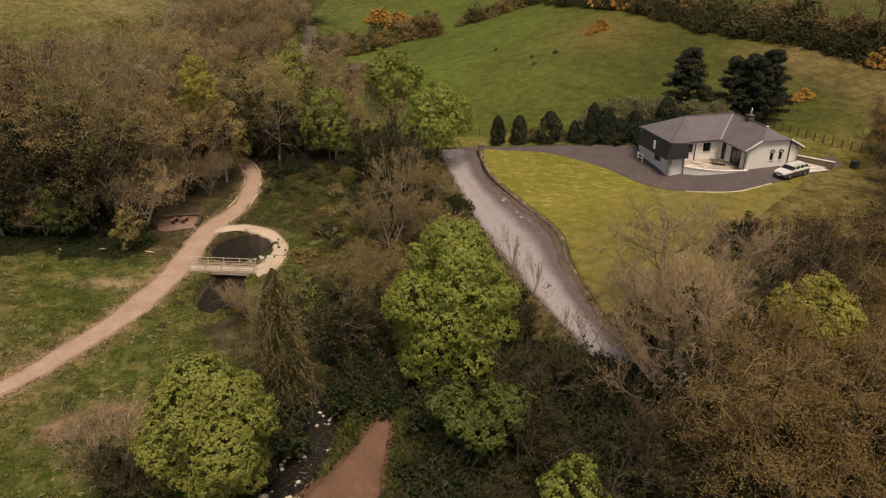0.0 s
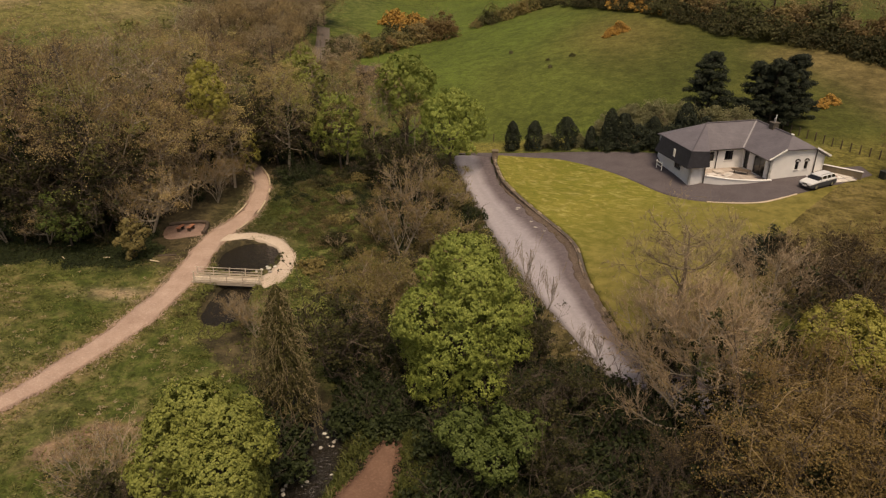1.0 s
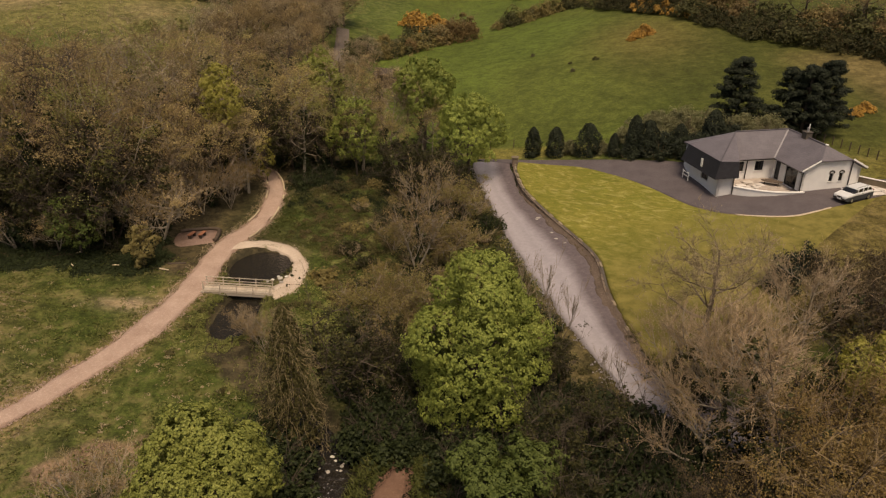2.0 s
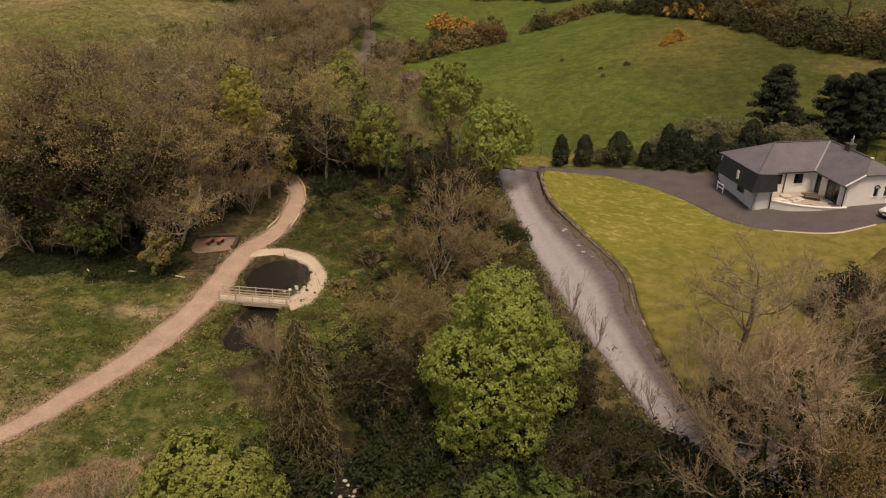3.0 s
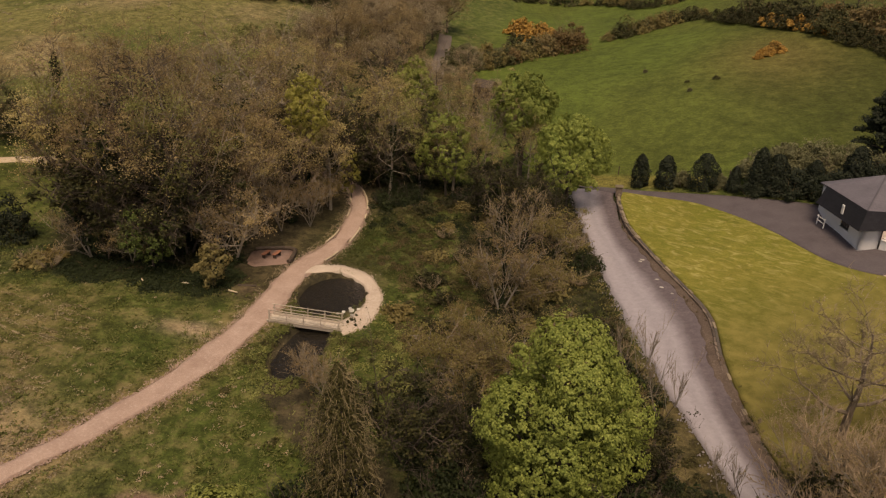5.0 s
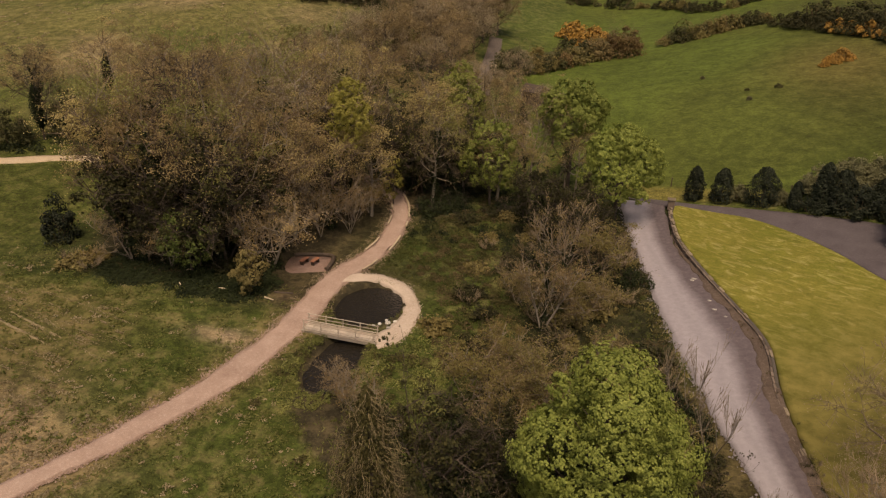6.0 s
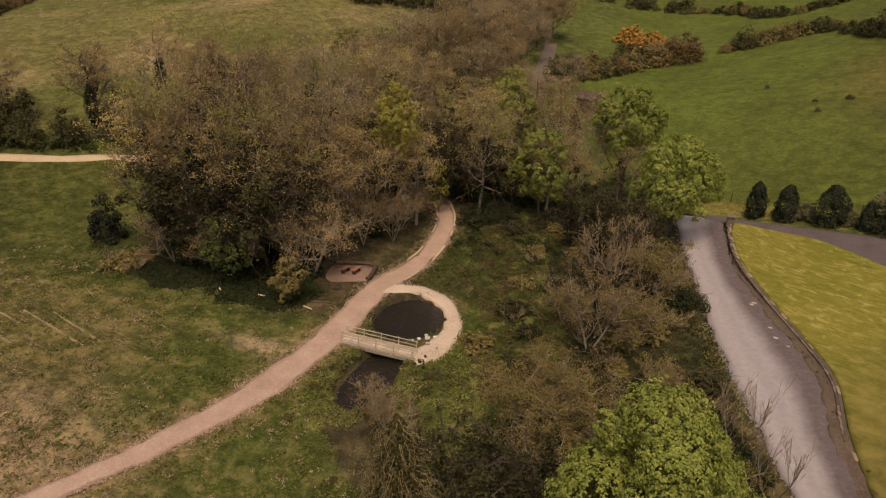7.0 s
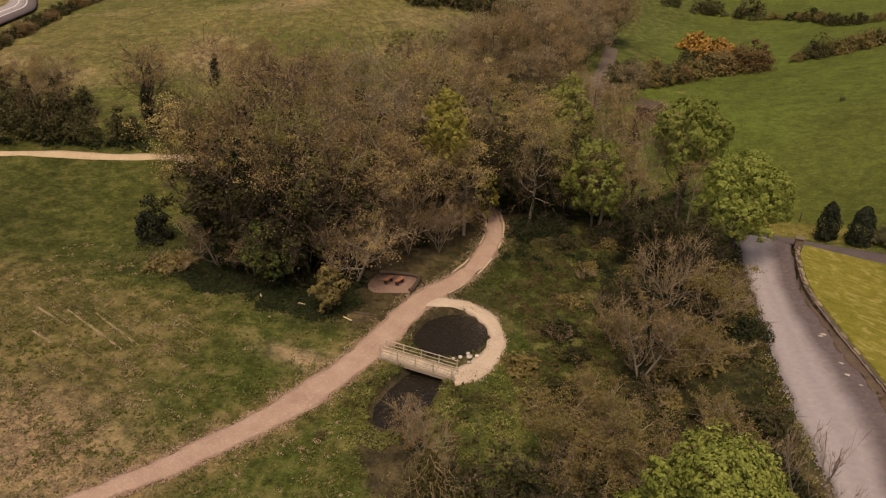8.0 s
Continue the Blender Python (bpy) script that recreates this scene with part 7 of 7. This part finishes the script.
GORSE = bush_kind(96, 1.8, 1.8, "gorse", 40, 36, 0.3, 28, cr=0.45, poke=0.5)

BROWN = bush_kind(97, 2.6, 5.2, "hedge", 60, 46, 0.26, 56, cr=0.7, poke=0.9)
TAWNY = bush_kind(100, 3.0, 4.8, "russet", 90, 46, 0.26, 56, "twig_pale", 0.8, 0.9)


def hedge_row(points, n, kinds, size, label, group):
    for x, y in spline(points, n):
        plant("hedge_bush", HEDGE[rng.choice(kinds)], x + rng.uniform(-0.8, 0.8), y + rng.uniform(-0.8, 0.8), label, "hedge", group, size * rng.uniform(0.75, 1.25))


hedge_row([(-24, 149.5), (-19.7, 151.4), (-15.7, 157.5), (-12.4, 163.6), (-8.4, 168)], 12, (0, 1, 2, 4), 1.3, "olive hedge bush on the pasture boundary", "pasture hedge")
hedge_row([(-24, 156), (-16, 163), (-9, 172)], 7, (0, 1, 2), 1.35, "olive hedge bush on the pasture boundary", "pasture hedge")
hedge_row([(4.6, 176.4), (8, 178.2), (13, 181), (19, 183.6), (25, 183)], 12, (1, 2, 3), 1.0, "dark hedge bush on the pasture boundary", "pasture hedge")
hedge_row([(27, 176), (30.5, 168), (38, 156), (42.5, 146), (48.5, 133), (55.8, 126), (62.5, 119), (70, 111), (80, 104)], 34, (2, 3, 3, 3), 1.15, "dark hedge bush along the pasture top", "pasture hedge")
hedge_row([(32, 172), (40, 160), (46, 150), (52, 138), (60, 130), (68, 122), (78, 112)], 22, (2, 4, 4, 3), 1.5, "brown-green hedge bush along the pasture top", "pasture hedge")
hedge_row([(-3, 237), (1, 235.4), (6, 231)], 5, (3, 1), 0.75, "low olive bush in the distant field", "distant hedge")
for x, y, s in ((-20.5, 240, 1.5), (-17.6, 240.5, 1.3), (-8.4, 239.5, 1.7), (-30, 241, 1.2)):
    plant("hedge_bush", HEDGE[2], x, y, "large dark bush alone in the distant field", "hedge", "distant hedge", s)
hedge_row([(7.5, 230), (14, 219.5), (20, 215), (30, 220), (50, 226)], 17, (2, 3, 1), 1.05, "distant dark hedge bush", "distant hedge")
hedge_row([(-125, 95), (-132, 107.5), (-139, 120), (-146.5, 132), (-156, 150)], 26, (2, 3, 4), 0.85, "distant dark hedge bush beside the road", "distant hedge")
hedge_row([(-70, 163), (-62, 168), (-54, 172), (-46, 176)], 8, (3, 2), 1.6, "distant dark hedge bush", "distant hedge")
hedge_row([(-50, 118), (-46, 124), (-42, 120), (-47, 113)], 6, (2, 3), 1.3, "dark green thicket at the meadow edge", "pasture hedge")
for x, y, s in ((51, 145, 0.9), (57, 137, 0.95), (63, 128, 0.8), (47, 158, 0.8), (70, 118, 0.95), (76, 113, 0.9), (66, 135, 0.9), (42, 168, 0.8)):
    plant("hedge_tree", FAR[0], x, y, "brown budding hedgerow tree", "tree", "hedgerow trees", s)
plant("hedge_bush", TAWNY, -4.4, 169.6, "broad rounded brown bush at the end of the hedge", "hedge", "pasture hedge", 1.35)
plant("hedge_tree", FAR[2], 7.8, 178.6, "small bright green tree in the pasture hedge", "tree", "hedgerow trees", 0.55)
for x, y, s in ((-16.8, 193, 2.2), (-14.4, 190.5, 1.9), (-11.0, 187, 2.2), (-12.2, 182, 1.9), (-9.7, 179.6, 1.6), (29.4, 142.2, 0.8), (31.0, 143.6, 1.05), (28.2, 140.8, 0.5), (33.5, 162.0, 1.3), (37.0, 156.5, 1.4), (39.2, 152.6, 1.2), (34.8, 160, 1.2), (42, 148.8, 1.2), (50.4, 100.0, 0.6), (52.2, 101.2, 0.7), (68.2, 112.0, 1.3), (66.6, 110.8, 1.1)):
    plant("gorse_bush", GORSE, x, y, "gorse bush in full orange-yellow flower", "gorse", "gorse bushes", s)
for x, y, s in ((10.1, 141.3, 0.5), (16.1, 127.8, 0.5), (16.2, 132.4, 0.3), (20.6, 132.5, 0.45)):
    plant("gorse_bush", HEDGE[0] if s > 0.46 else HEDGE[2], x, y, "small stunted bush alone in the pasture", "bush", "pasture bushes", s * 0.55)

for x, y, k in ((-79, 80.0, 0.85), (-83.5, 78.2, 1.1), (-87.5, 76.6, 1.15), (-92, 74.8, 1.2), (-97, 73.0, 1.2), (-75, 82.6, 0.9), (-71, 88.5, 1.1), (-86, 83.5, 1.3), (-93, 81, 1.3), (-103, 73, 1.2), (-66.5, 89.5, 1.1)):
    plant("thicket", BROWN, x, y, "brown budding thicket beyond the far path", "thicket", "far thickets", k)


# bramble and scrub over the banks
SCRUB = [bush_kind(101, 1.5, 1.2, "scrub", twig="bark"), bush_kind(102, 1.3, 1.0, "olive", twig="bark"), bush_kind(103, 1.6, 1.5, "ivy", 26, 60, 0.16, twig="bark"), bush_kind(104, 1.4, 1.1, "scrub", 14, 44, 0.18, 170, "twig_pale"), bush_kind(105, 1.2, 0.9, "green", twig="bark")]
rng = random.Random(55)
road_mid = ((ROAD_L + ROAD_R) / 2)[::3]


def free(x, y, gap):
    if float(off_line(np.array(x), np.array(y), road_mid)) < 3.4 + gap * 0.5:
        return False
    if float(off_line(np.array(x), np.array(y), PATH_MID[::3])) < 1.6 + gap:
        return False
    if math.hypot((x - POND[0]) / 6.0, (y - POND[1]) / 5.9) < 1.0 + gap * 0.15 or math.hypot((x - POOL[0]) / 2.8, (y - POOL[1]) / 5) < 1.1:
        return False
    if math.hypot((x + 29.3) / 3.6, (y - 70.4) / 2.9) < 1.1 or abs(x + 5.4 - (y - 35) * 0.22) < 4.6 and y < 42:
        return False
    return float(off_line(np.array(x), np.array(y), STREAM_LINE[::4])) > 2.2


def scatter(n, xr, yr, kinds, size, label, group, keep=None):
    done = 0
    for _ in range(n * 6):
        if done >= n:
            break
        x, y = rng.uniform(*xr), rng.uniform(*yr)
        if not free(x, y, 0.8) or (keep and not keep(x, y)):
            continue
        k = rng.choice(kinds)
        plant("ivy_bush" if k == 2 else "bramble_bush", SCRUB[k], x, y, label, "scrub", group, size * rng.uniform(0.7, 1.35))
        done += 1


scatter(90, (-14.5, 4.5), (44, 93), (0, 2, 3, 3, 0, 1, 1), 1.0, "low tangled bramble scrub on the bank", "bank scrub", lambda x, y: not (-22 < x < -14 and y > 72) and x < 1 + (93 - y) * 0.12)
for i in range(60, 140, 3):
    x, y = WALL[i] + (rng.uniform(0.1, 0.7), rng.uniform(-0.3, 0.3))
    if y < 53:
        plant("bramble_bush", SCRUB[rng.choice((3, 0, 3))], x, y, "low brown bramble on the lawn bank", "scrub", "bank scrub", rng.uniform(0.28, 0.5), dz=0.12)
for x, y in ((-46, 67.5), (-43.5, 65.5), (-41.5, 68), (-38.5, 66.5), (-36.2, 67.5), (-39.5, 72.5), (-44.5, 71.5), (-37.5, 75), (-30.5, 83), (-27.5, 90), (-41.5, 82), (-45, 76), (-35.5, 88), (-24, 92), (-19.5, 93)):
    plant("ivy_tree", SHRUB[2], x, y, "dark ivy-clad narrow tree among bare woodland", "tree", "ivy trees", rng.uniform(1.1, 1.6))
scatter(16, (-8.5, -3.5), (42, 55), (2, 2, 2, 0), 1.2, "dark ivy and bramble beside the sycamore", "bank scrub")
scatter(20, (-8, -1.4), (76, 90), (2, 2, 0), 1.3, "dark ivy and bramble on the lane bank", "bank scrub")
scatter(10, (38, 52), (52, 63), (2, 0), 1.5, "dark bramble undergrowth on the bank", "undergrowth")
# all-ivy bushes whose near-black leaves stand in for deep shade
scatter(120, (-14, 14), (22, 44), (2, 2, 2, 2), 1.5, "dark ivy and bramble undergrowth, near-black to imitate deep shade", "undergrowth")
scatter(26, (2, 9.5), (39, 56), (2, 2, 0), 1.0, "dark ivy undergrowth beside the lane", "undergrowth")
scatter(30, (10, 26), (20, 40), (2, 2), 1.6, "dark ivy and bramble undergrowth, near-black to imitate deep shade", "undergrowth")
scatter(26, (12, 48), (36, 58), (2, 0, 3, 1), 1.2, "dark bramble undergrowth on the bank", "undergrowth", lambda x, y: y < 46 + (x - 12) * 0.42)
scatter(18, (-46, -33), (66.5, 74), (2, 0, 2, 2), 1.1, "dark undergrowth at the woodland edge", "woodland scrub")
scatter(4, (-57, -46), (60, 67), (0, 1, 3), 0.9, "rough scrub at the woodland edge", "woodland scrub", lambda x, y: y > 59)
# dark bushes added to deepen the shade below the trees
scatter(10, (-26, -14), (86, 97), (2, 0), 1.1, "dark undergrowth put in to deepen the shade below the trees", "woodland scrub")


# ---- grass tufts of the rough meadow ----
def tufts(n, seed, xr, yr, inside, h, label, name="grass_tufts", leaf="grass", gap=1.35):
    rg = np.random.default_rng(seed)
    x, y = rg.uniform(*xr, n), rg.uniform(*yr, n)
    ok = inside(x, y) & (off_line(x, y, PATH_MID[::3]) > gap) & (off_line(x, y, road_mid) > 2.9)
    for cx_, cy_, rx, ry in (POND, POOL):
        ok &= np.hypot((x - cx_) / rx, (y - cy_) / ry) > 1.12
    ok &= (np.hypot((x - POND[0]) / 5.6, (y - POND[1]) / 5.5) > 1) | (np.hypot((x - POND[0]) / 4.0, (y - POND[1]) / 4.3) < 1)
    ok &= lump(x * 1.1, y * 1.1) + rg.uniform(-0.4, 0.4, n) > 0.35
    x, y = x[ok], y[ok]
    n = len(x)
    base = np.column_stack([x, y, ground_z(x, y) - 0.03])
    g = Geo()
    for b in range(4):
        hh = h * rg.uniform(0.5, 1.3, n)[:, None]
        lean = rg.normal(0, 0.8, (n, 2))
        w = unit(np.column_stack([rg.normal(size=(n, 2)), np.zeros(n)])) * 0.07
        c = base + np.column_stack([rg.normal(0, 0.08, (n, 2)), np.zeros(n)])
        tip = c + np.column_stack([lean, np.ones(n)]) * hh
        V = np.stack([c - w, c + w, tip], 1)
        i = np.arange(n)[:, None] * 3
        g.add(V.reshape(-1, 3), (), i + [[0, 1, 2]])
    tagged(new(name, g.mesh(name, L[leaf])), label, "grass", kind="stuff")


tufts(15000, 1, (-56, -12), (30, 72), lambda x, y: (y < 66 + 0 * x) & (x < -13 - 0.0 * y), 0.17, "rough tussocky meadow grass beside the path", leaf="sward")
tufts(5000, 2, (-23, -14), (70, 88), lambda x, y: x > -23, 0.15, "rough green grass beside the woodland path", leaf="blade")
tufts(6000, 3, (-14, 8), (44, 95), lambda x, y: x < 1 + (95 - y) * 0.15, 0.2, "long grass on the lane bank", leaf="blade")
tufts(26000, 5, (-46, -22), (28, 88), lambda x, y: off_line(x, y, PATH_MID[::3]) < 2.1, 0.13, "dry straw-coloured grass fringing the path", "grass_fringe", "straw", 0.98)
tufts(9000, 6, (-4, 16), (44, 96), lambda x, y: (off_line(x, y, road_mid) < 4.6) & (off_line(x, y, ROAD_L[::3]) < 1.5), 0.2, "rough grass fringing the lane", "grass_fringe", "grass")
tufts(7000, 7, (5, 19), (38, 92), lambda x, y: (off_line(x, y, WALL[::3]) < 0.75) & (y < 86), 0.3, "dry brown grass and weeds along the wall foot", "grass_fringe", "dun", 0)
tufts(9000, 9, (-13, -1), (26, 42), lambda x, y: (off_line(x, y, CHIP_MID[::5]) > np.interp(y, [26, 32, 38, 42], [2.8, 2.4, 1.2, 0.4])) & (off_line(x, y, STREAM_LINE[::3]) > 1.2), 0.3, "rough green grass between stream and chip path", leaf="blade")


# ---- low tangled weeds and bramble as a cover of small mounds ----
def mounds(n, seed, xr, yr, inside, wide, h, per, size, leaf, label, name="bramble_cover", reach=0.5, gap=2.2):
    """Mounds of small leaves, thicker where a slow wave is high, thinned out elsewhere."""
    rg = np.random.default_rng(seed)
    x, y = rg.uniform(*xr, n), rg.uniform(*yr, n)
    ok = inside(x, y) & (off_line(x, y, PATH_MID[::3]) > 1.5) & (off_line(x, y, road_mid) > gap)
    for cx_, cy_, rx, ry in (POND, POOL):
        ok &= np.hypot((x - cx_) / rx, (y - cy_) / ry) > 1.25
    ok &= (np.hypot((x - POND[0]) / 6.2, (y - POND[1]) / 6.4) > 1) | (x < POND[0])
    ok &= lump(x * 0.5 + seed, y * 0.5 + 2 * seed) + rg.uniform(-0.3, 0.3, n) > reach
    x, y = x[ok], y[ok]
    n = len(x)
    r = wide * rg.uniform(0.5, 1.4, n)[:, None, None]
    o = unit(rg.normal(size=(n, per, 3))) * [1, 1, 0.9]
    o[..., 2] = np.abs(o[..., 2])
    k = rg.uniform(0.55, 1.0, (n, per, 1))
    at = np.stack(np.broadcast_arrays(x[:, None], y[:, None], ground_z(x, y)[:, None] + np.zeros((1, per))), -1) + o * k * r * [1, 1, h / wide]
    g = Geo()
    leaves(g, at.reshape(-1, 3), (o + [0, 0, 0.6] + rg.normal(0, 0.35, o.shape)).reshape(-1, 3), size, rg)
    tagged(new(name, g.mesh(name, L[leaf])), label, "scrub", kind="stuff")


bank = lambda x, y: (x < 1 + (93 - y) * 0.14) & (x > -15.5 - (y > 72) * 4.5) & (y > 57 + 0.35 * np.maximum(-x - 8, 0))
mounds(900, 1, (-20, 6), (56, 94), bank, 0.62, 0.5, 80, 0.13, "weed", "olive-brown tangle of weeds and bramble on the bank", reach=0.42)
mounds(650, 2, (-20, 6), (56, 94), bank, 0.6, 0.6, 80, 0.13, "bracken", "brown tangle of dead bracken on the bank", reach=0.55)
mounds(420, 3, (-20, 6), (56, 94), bank, 0.5, 0.42, 50, 0.16, "blade", "green nettles and weeds on the bank", reach=0.6)
mounds(260, 4, (-24, -12), (46, 60), lambda x, y: off_line(x, y, STREAM_LINE[::3]) > 2.2, 0.5, 0.4, 46, 0.15, "weed", "rough weeds on the pool bank", reach=0.5)
mounds(320, 5, (-3, 14), (40, 70), lambda x, y: (off_line(x, y, ROAD_L[::3]) < 3.2) & (off_line(x, y, ROAD_L[::3]) > 0.5) & (x < np.interp(y, ROAD_L[::-1, 1], ROAD_L[::-1, 0])), 0.5, 0.45, 46, 0.15, "weed", "tan grass and weeds on the lane verge", reach=0.35)


mounds(1500, 6, (4, 18), (42, 92), lambda x, y: (off_line(x, y, WALL[::3]) < 0.75) & (x < np.interp(y, WALL[::-1, 1], WALL[::-1, 0]) + 0.5) & (y < 80), 0.26, 0.3, 22, 0.11, "dun", "dead brown weeds along the foot of the wall", reach=0.3)
mounds(500, 7, (4, 18), (42, 92), lambda x, y: off_line(x, y, WALL[::3]) < 0.5, 0.22, 0.4, 20, 0.1, "weed", "grass and weeds grown over the wall", reach=0.45)
# near-black leaves here imitate deep shade under the trees
mounds(420, 8, (-23, -9), (80, 96), lambda x, y: x > -22, 0.7, 0.6, 50, 0.18, "ivy", "dark ivy and nettles put in to deepen the shade under the trees", reach=0.4)
mounds(2600, 14, (-52, -28), (31, 50), lambda x, y: np.hypot((x + 39) / 9.5, (y - 40.5) / 5.8) < 1.0, 0.26, 0.14, 18, 0.12, "straw", "bleached straw on the rough meadow", "grass_tussocks", 0.3)
# dark leaf band put in for the shade at the thickets' foot
FOOT = np.array([(-112, 61), (-98, 67.6), (-86.5, 75.2), (-79.5, 78.6), (-72.5, 82.4), (-65, 86.6)])
mounds(1500, 16, (-110, -64), (58, 92), lambda x, y: off_line(x, y, FOOT) < 1.3, 0.75, 0.7, 34, 0.26, "ivy", "dark ivy and nettle band standing in for shade along the foot of the thickets", reach=0.15)
# flat dark mounds that colour in the wood's shadow over the meadow edge
mounds(1300, 18, (-47, -30), (60, 71), lambda x, y: (y > 61.6 + 0.5 * np.sin(x * 0.9)) & (np.hypot((x + 29.3) / 4.2, (y - 70.4) / 3.6) > 1), 0.8, 0.4, 40, 0.17, "ivy", "dark green ivy and herb mounds standing in for the wood's shadow on the meadow", "ivy_cover", 0.25)
mounds(900, 17, (-150, -50), (100, 170), lambda x, y: (-x - 0.3 * y > 12) & (y - 0.4 * x > 124), 0.7, 0.25, 8, 0.32, "straw", "pale dry tussocks on the hill field", "grass_tussocks", 0.55)
mounds(900, 15, (-24, -17), (51, 63), lambda x, y: (np.hypot((x - POOL[0]) / POOL[2], (y - POOL[1]) / POOL[3]) < 1.75) & (abs(y - 60.5) > 1.3), 0.3, 0.4, 22, 0.13, "sward", "rank grass and rushes hanging over the pool", "grass_tussocks", 0.3)
meadow = lambda x, y: (x < -11 - 0.1 * y) & (y < 64) & (off_line(x, y, STREAM_LINE[::3]) > 2.0)
mounds(2600, 11, (-60, -13), (28, 66), meadow, 0.4, 0.16, 16, 0.15, "sward", "rough green meadow grass in low tussocks", "grass_tussocks", 0.45)
mounds(1500, 12, (-60, -13), (28, 66), meadow, 0.34, 0.16, 14, 0.14, "straw", "pale dry grass heads in the meadow", "grass_tussocks", 0.68)
mounds(420, 13, (-24, -13), (47, 63), lambda x, y: (off_line(x, y, STREAM_LINE[::3]) > 1.9), 0.4, 0.32, 26, 0.14, "sward", "fresh pale green grass round the pool", "grass_tussocks", 0.4)
mounds(900, 19, (-24, -10), (50, 66), lambda x, y: (np.hypot((x + 15) / 5, (y - 60) / 4.5) < 1) | (np.hypot((x + 22.6) / 2.6, (y - 54.5) / 5) < 1), 0.42, 0.34, 26, 0.14, "lush", "lush yellow-green grass beside the pond", "grass_tussocks", 0.42)


def swaths(n, seed, xr, yr, label):
    """Wisps of cut straw lying in short lines along one mowing direction."""
    rg = np.random.default_rng(seed)
    a = np.column_stack([rg.uniform(*xr, n), rg.uniform(*yr, n)])
    ln = rg.uniform(0.8, 3.6, n)
    g = Geo()
    for k in range(26):
        c = a + (ln * (k + rg.uniform(0, 1, n)) / 26)[:, None] * [0.98, -0.19]
        at = np.column_stack([c + rg.normal(0, 0.05, c.shape), ground_z(c[:, 0], c[:, 1]) + rg.uniform(0.02, 0.12, n)])
        leaves(g, at, np.column_stack([rg.normal(0, 0.5, (n, 2)), np.ones(n)]), 0.11, rg)
    tagged(new("grass_swaths", g.mesh("grass_swaths", L["straw"])), label, "grass", kind="stuff")


swaths(190, 41, (-58, -38), (44, 57.5), "wisps of dry cut grass lying in lines over the meadow")


# ---- loose grit spilling over the path edges ----
def grit(name, line, half, n, seed, mat, label, wide=0.32, size=0.13):
    rg = np.random.default_rng(seed)
    i = rg.integers(0, len(line) - 1, n)
    f = rg.uniform(0, 1, (n, 1))
    c = line[i] * (1 - f) + line[i + 1] * f
    d = unit(line[i + 1] - line[i])
    s = np.where(rg.uniform(size=n) < 0.5, -1, 1)
    k = np.abs(rg.normal(0, wide, n)) * (0.4 + 1.3 * lump(c[:, 0] * 1.7 + 5 * s, c[:, 1] * 1.7)) - 0.08
    p = c + np.column_stack([-d[:, 1], d[:, 0]]) * (s * (half[i] + k))[:, None]
    dry = (np.hypot((p[:, 0] - POND[0]) / POND[2], (p[:, 1] - POND[1]) / POND[3]) > 1.3) & (np.hypot((p[:, 0] - POOL[0]) / POOL[2], (p[:, 1] - POOL[1]) / POOL[3]) > 1.3)
    p = p[dry]
    n = len(p)
    z = np.maximum(ground_z(p[:, 0], p[:, 1]), land(p[:, 0], p[:, 1]) - 0.12) + 0.07
    a = rg.uniform(0, 6.28, n)
    g = Geo()
    sz = size * rg.uniform(0.5, 1.6, n)
    ring = []
    for q in range(5):
        b = a + q * 1.2566
        ring.append(np.column_stack([p[:, 0] + np.cos(b) * sz * rg.uniform(0.6, 1.2, n), p[:, 1] + np.sin(b) * sz * rg.uniform(0.6, 1.2, n), z - 0.09]))
    ring.append(np.column_stack([p, z + 0.02]))
    V = np.stack(ring, 1)
    j = np.arange(n)[:, None] * 6
    g.add(V.reshape(-1, 3), (), np.concatenate([j + [[q, (q + 1) % 5, 5]] for q in range(5)]))
    tagged(new(name, g.mesh(name, mat)), label, "gravel", kind="stuff")


grit("path_grit", PATH_MID, WIDE[:, 0], 7000, 3, M["path"], "loose pinkish grit spilling over the footpath edges", 0.24, 0.06)
grit("path_grit", RING_OUT[6:], np.zeros(64), 900, 5, M["ring"], "loose pale stone dust beside the pond path", 0.2, 0.05)
grit("lane_grit", ROAD_L, np.zeros(110), 2600, 6, M["road"], "loose pale grit along the lane edge", 0.3, 0.06)
grit("bark_chips", CHIP_MID[:110], CHIP_W, 3000, 8, M["chips"], "loose bark chips at the path edge", 0.3, 0.07)
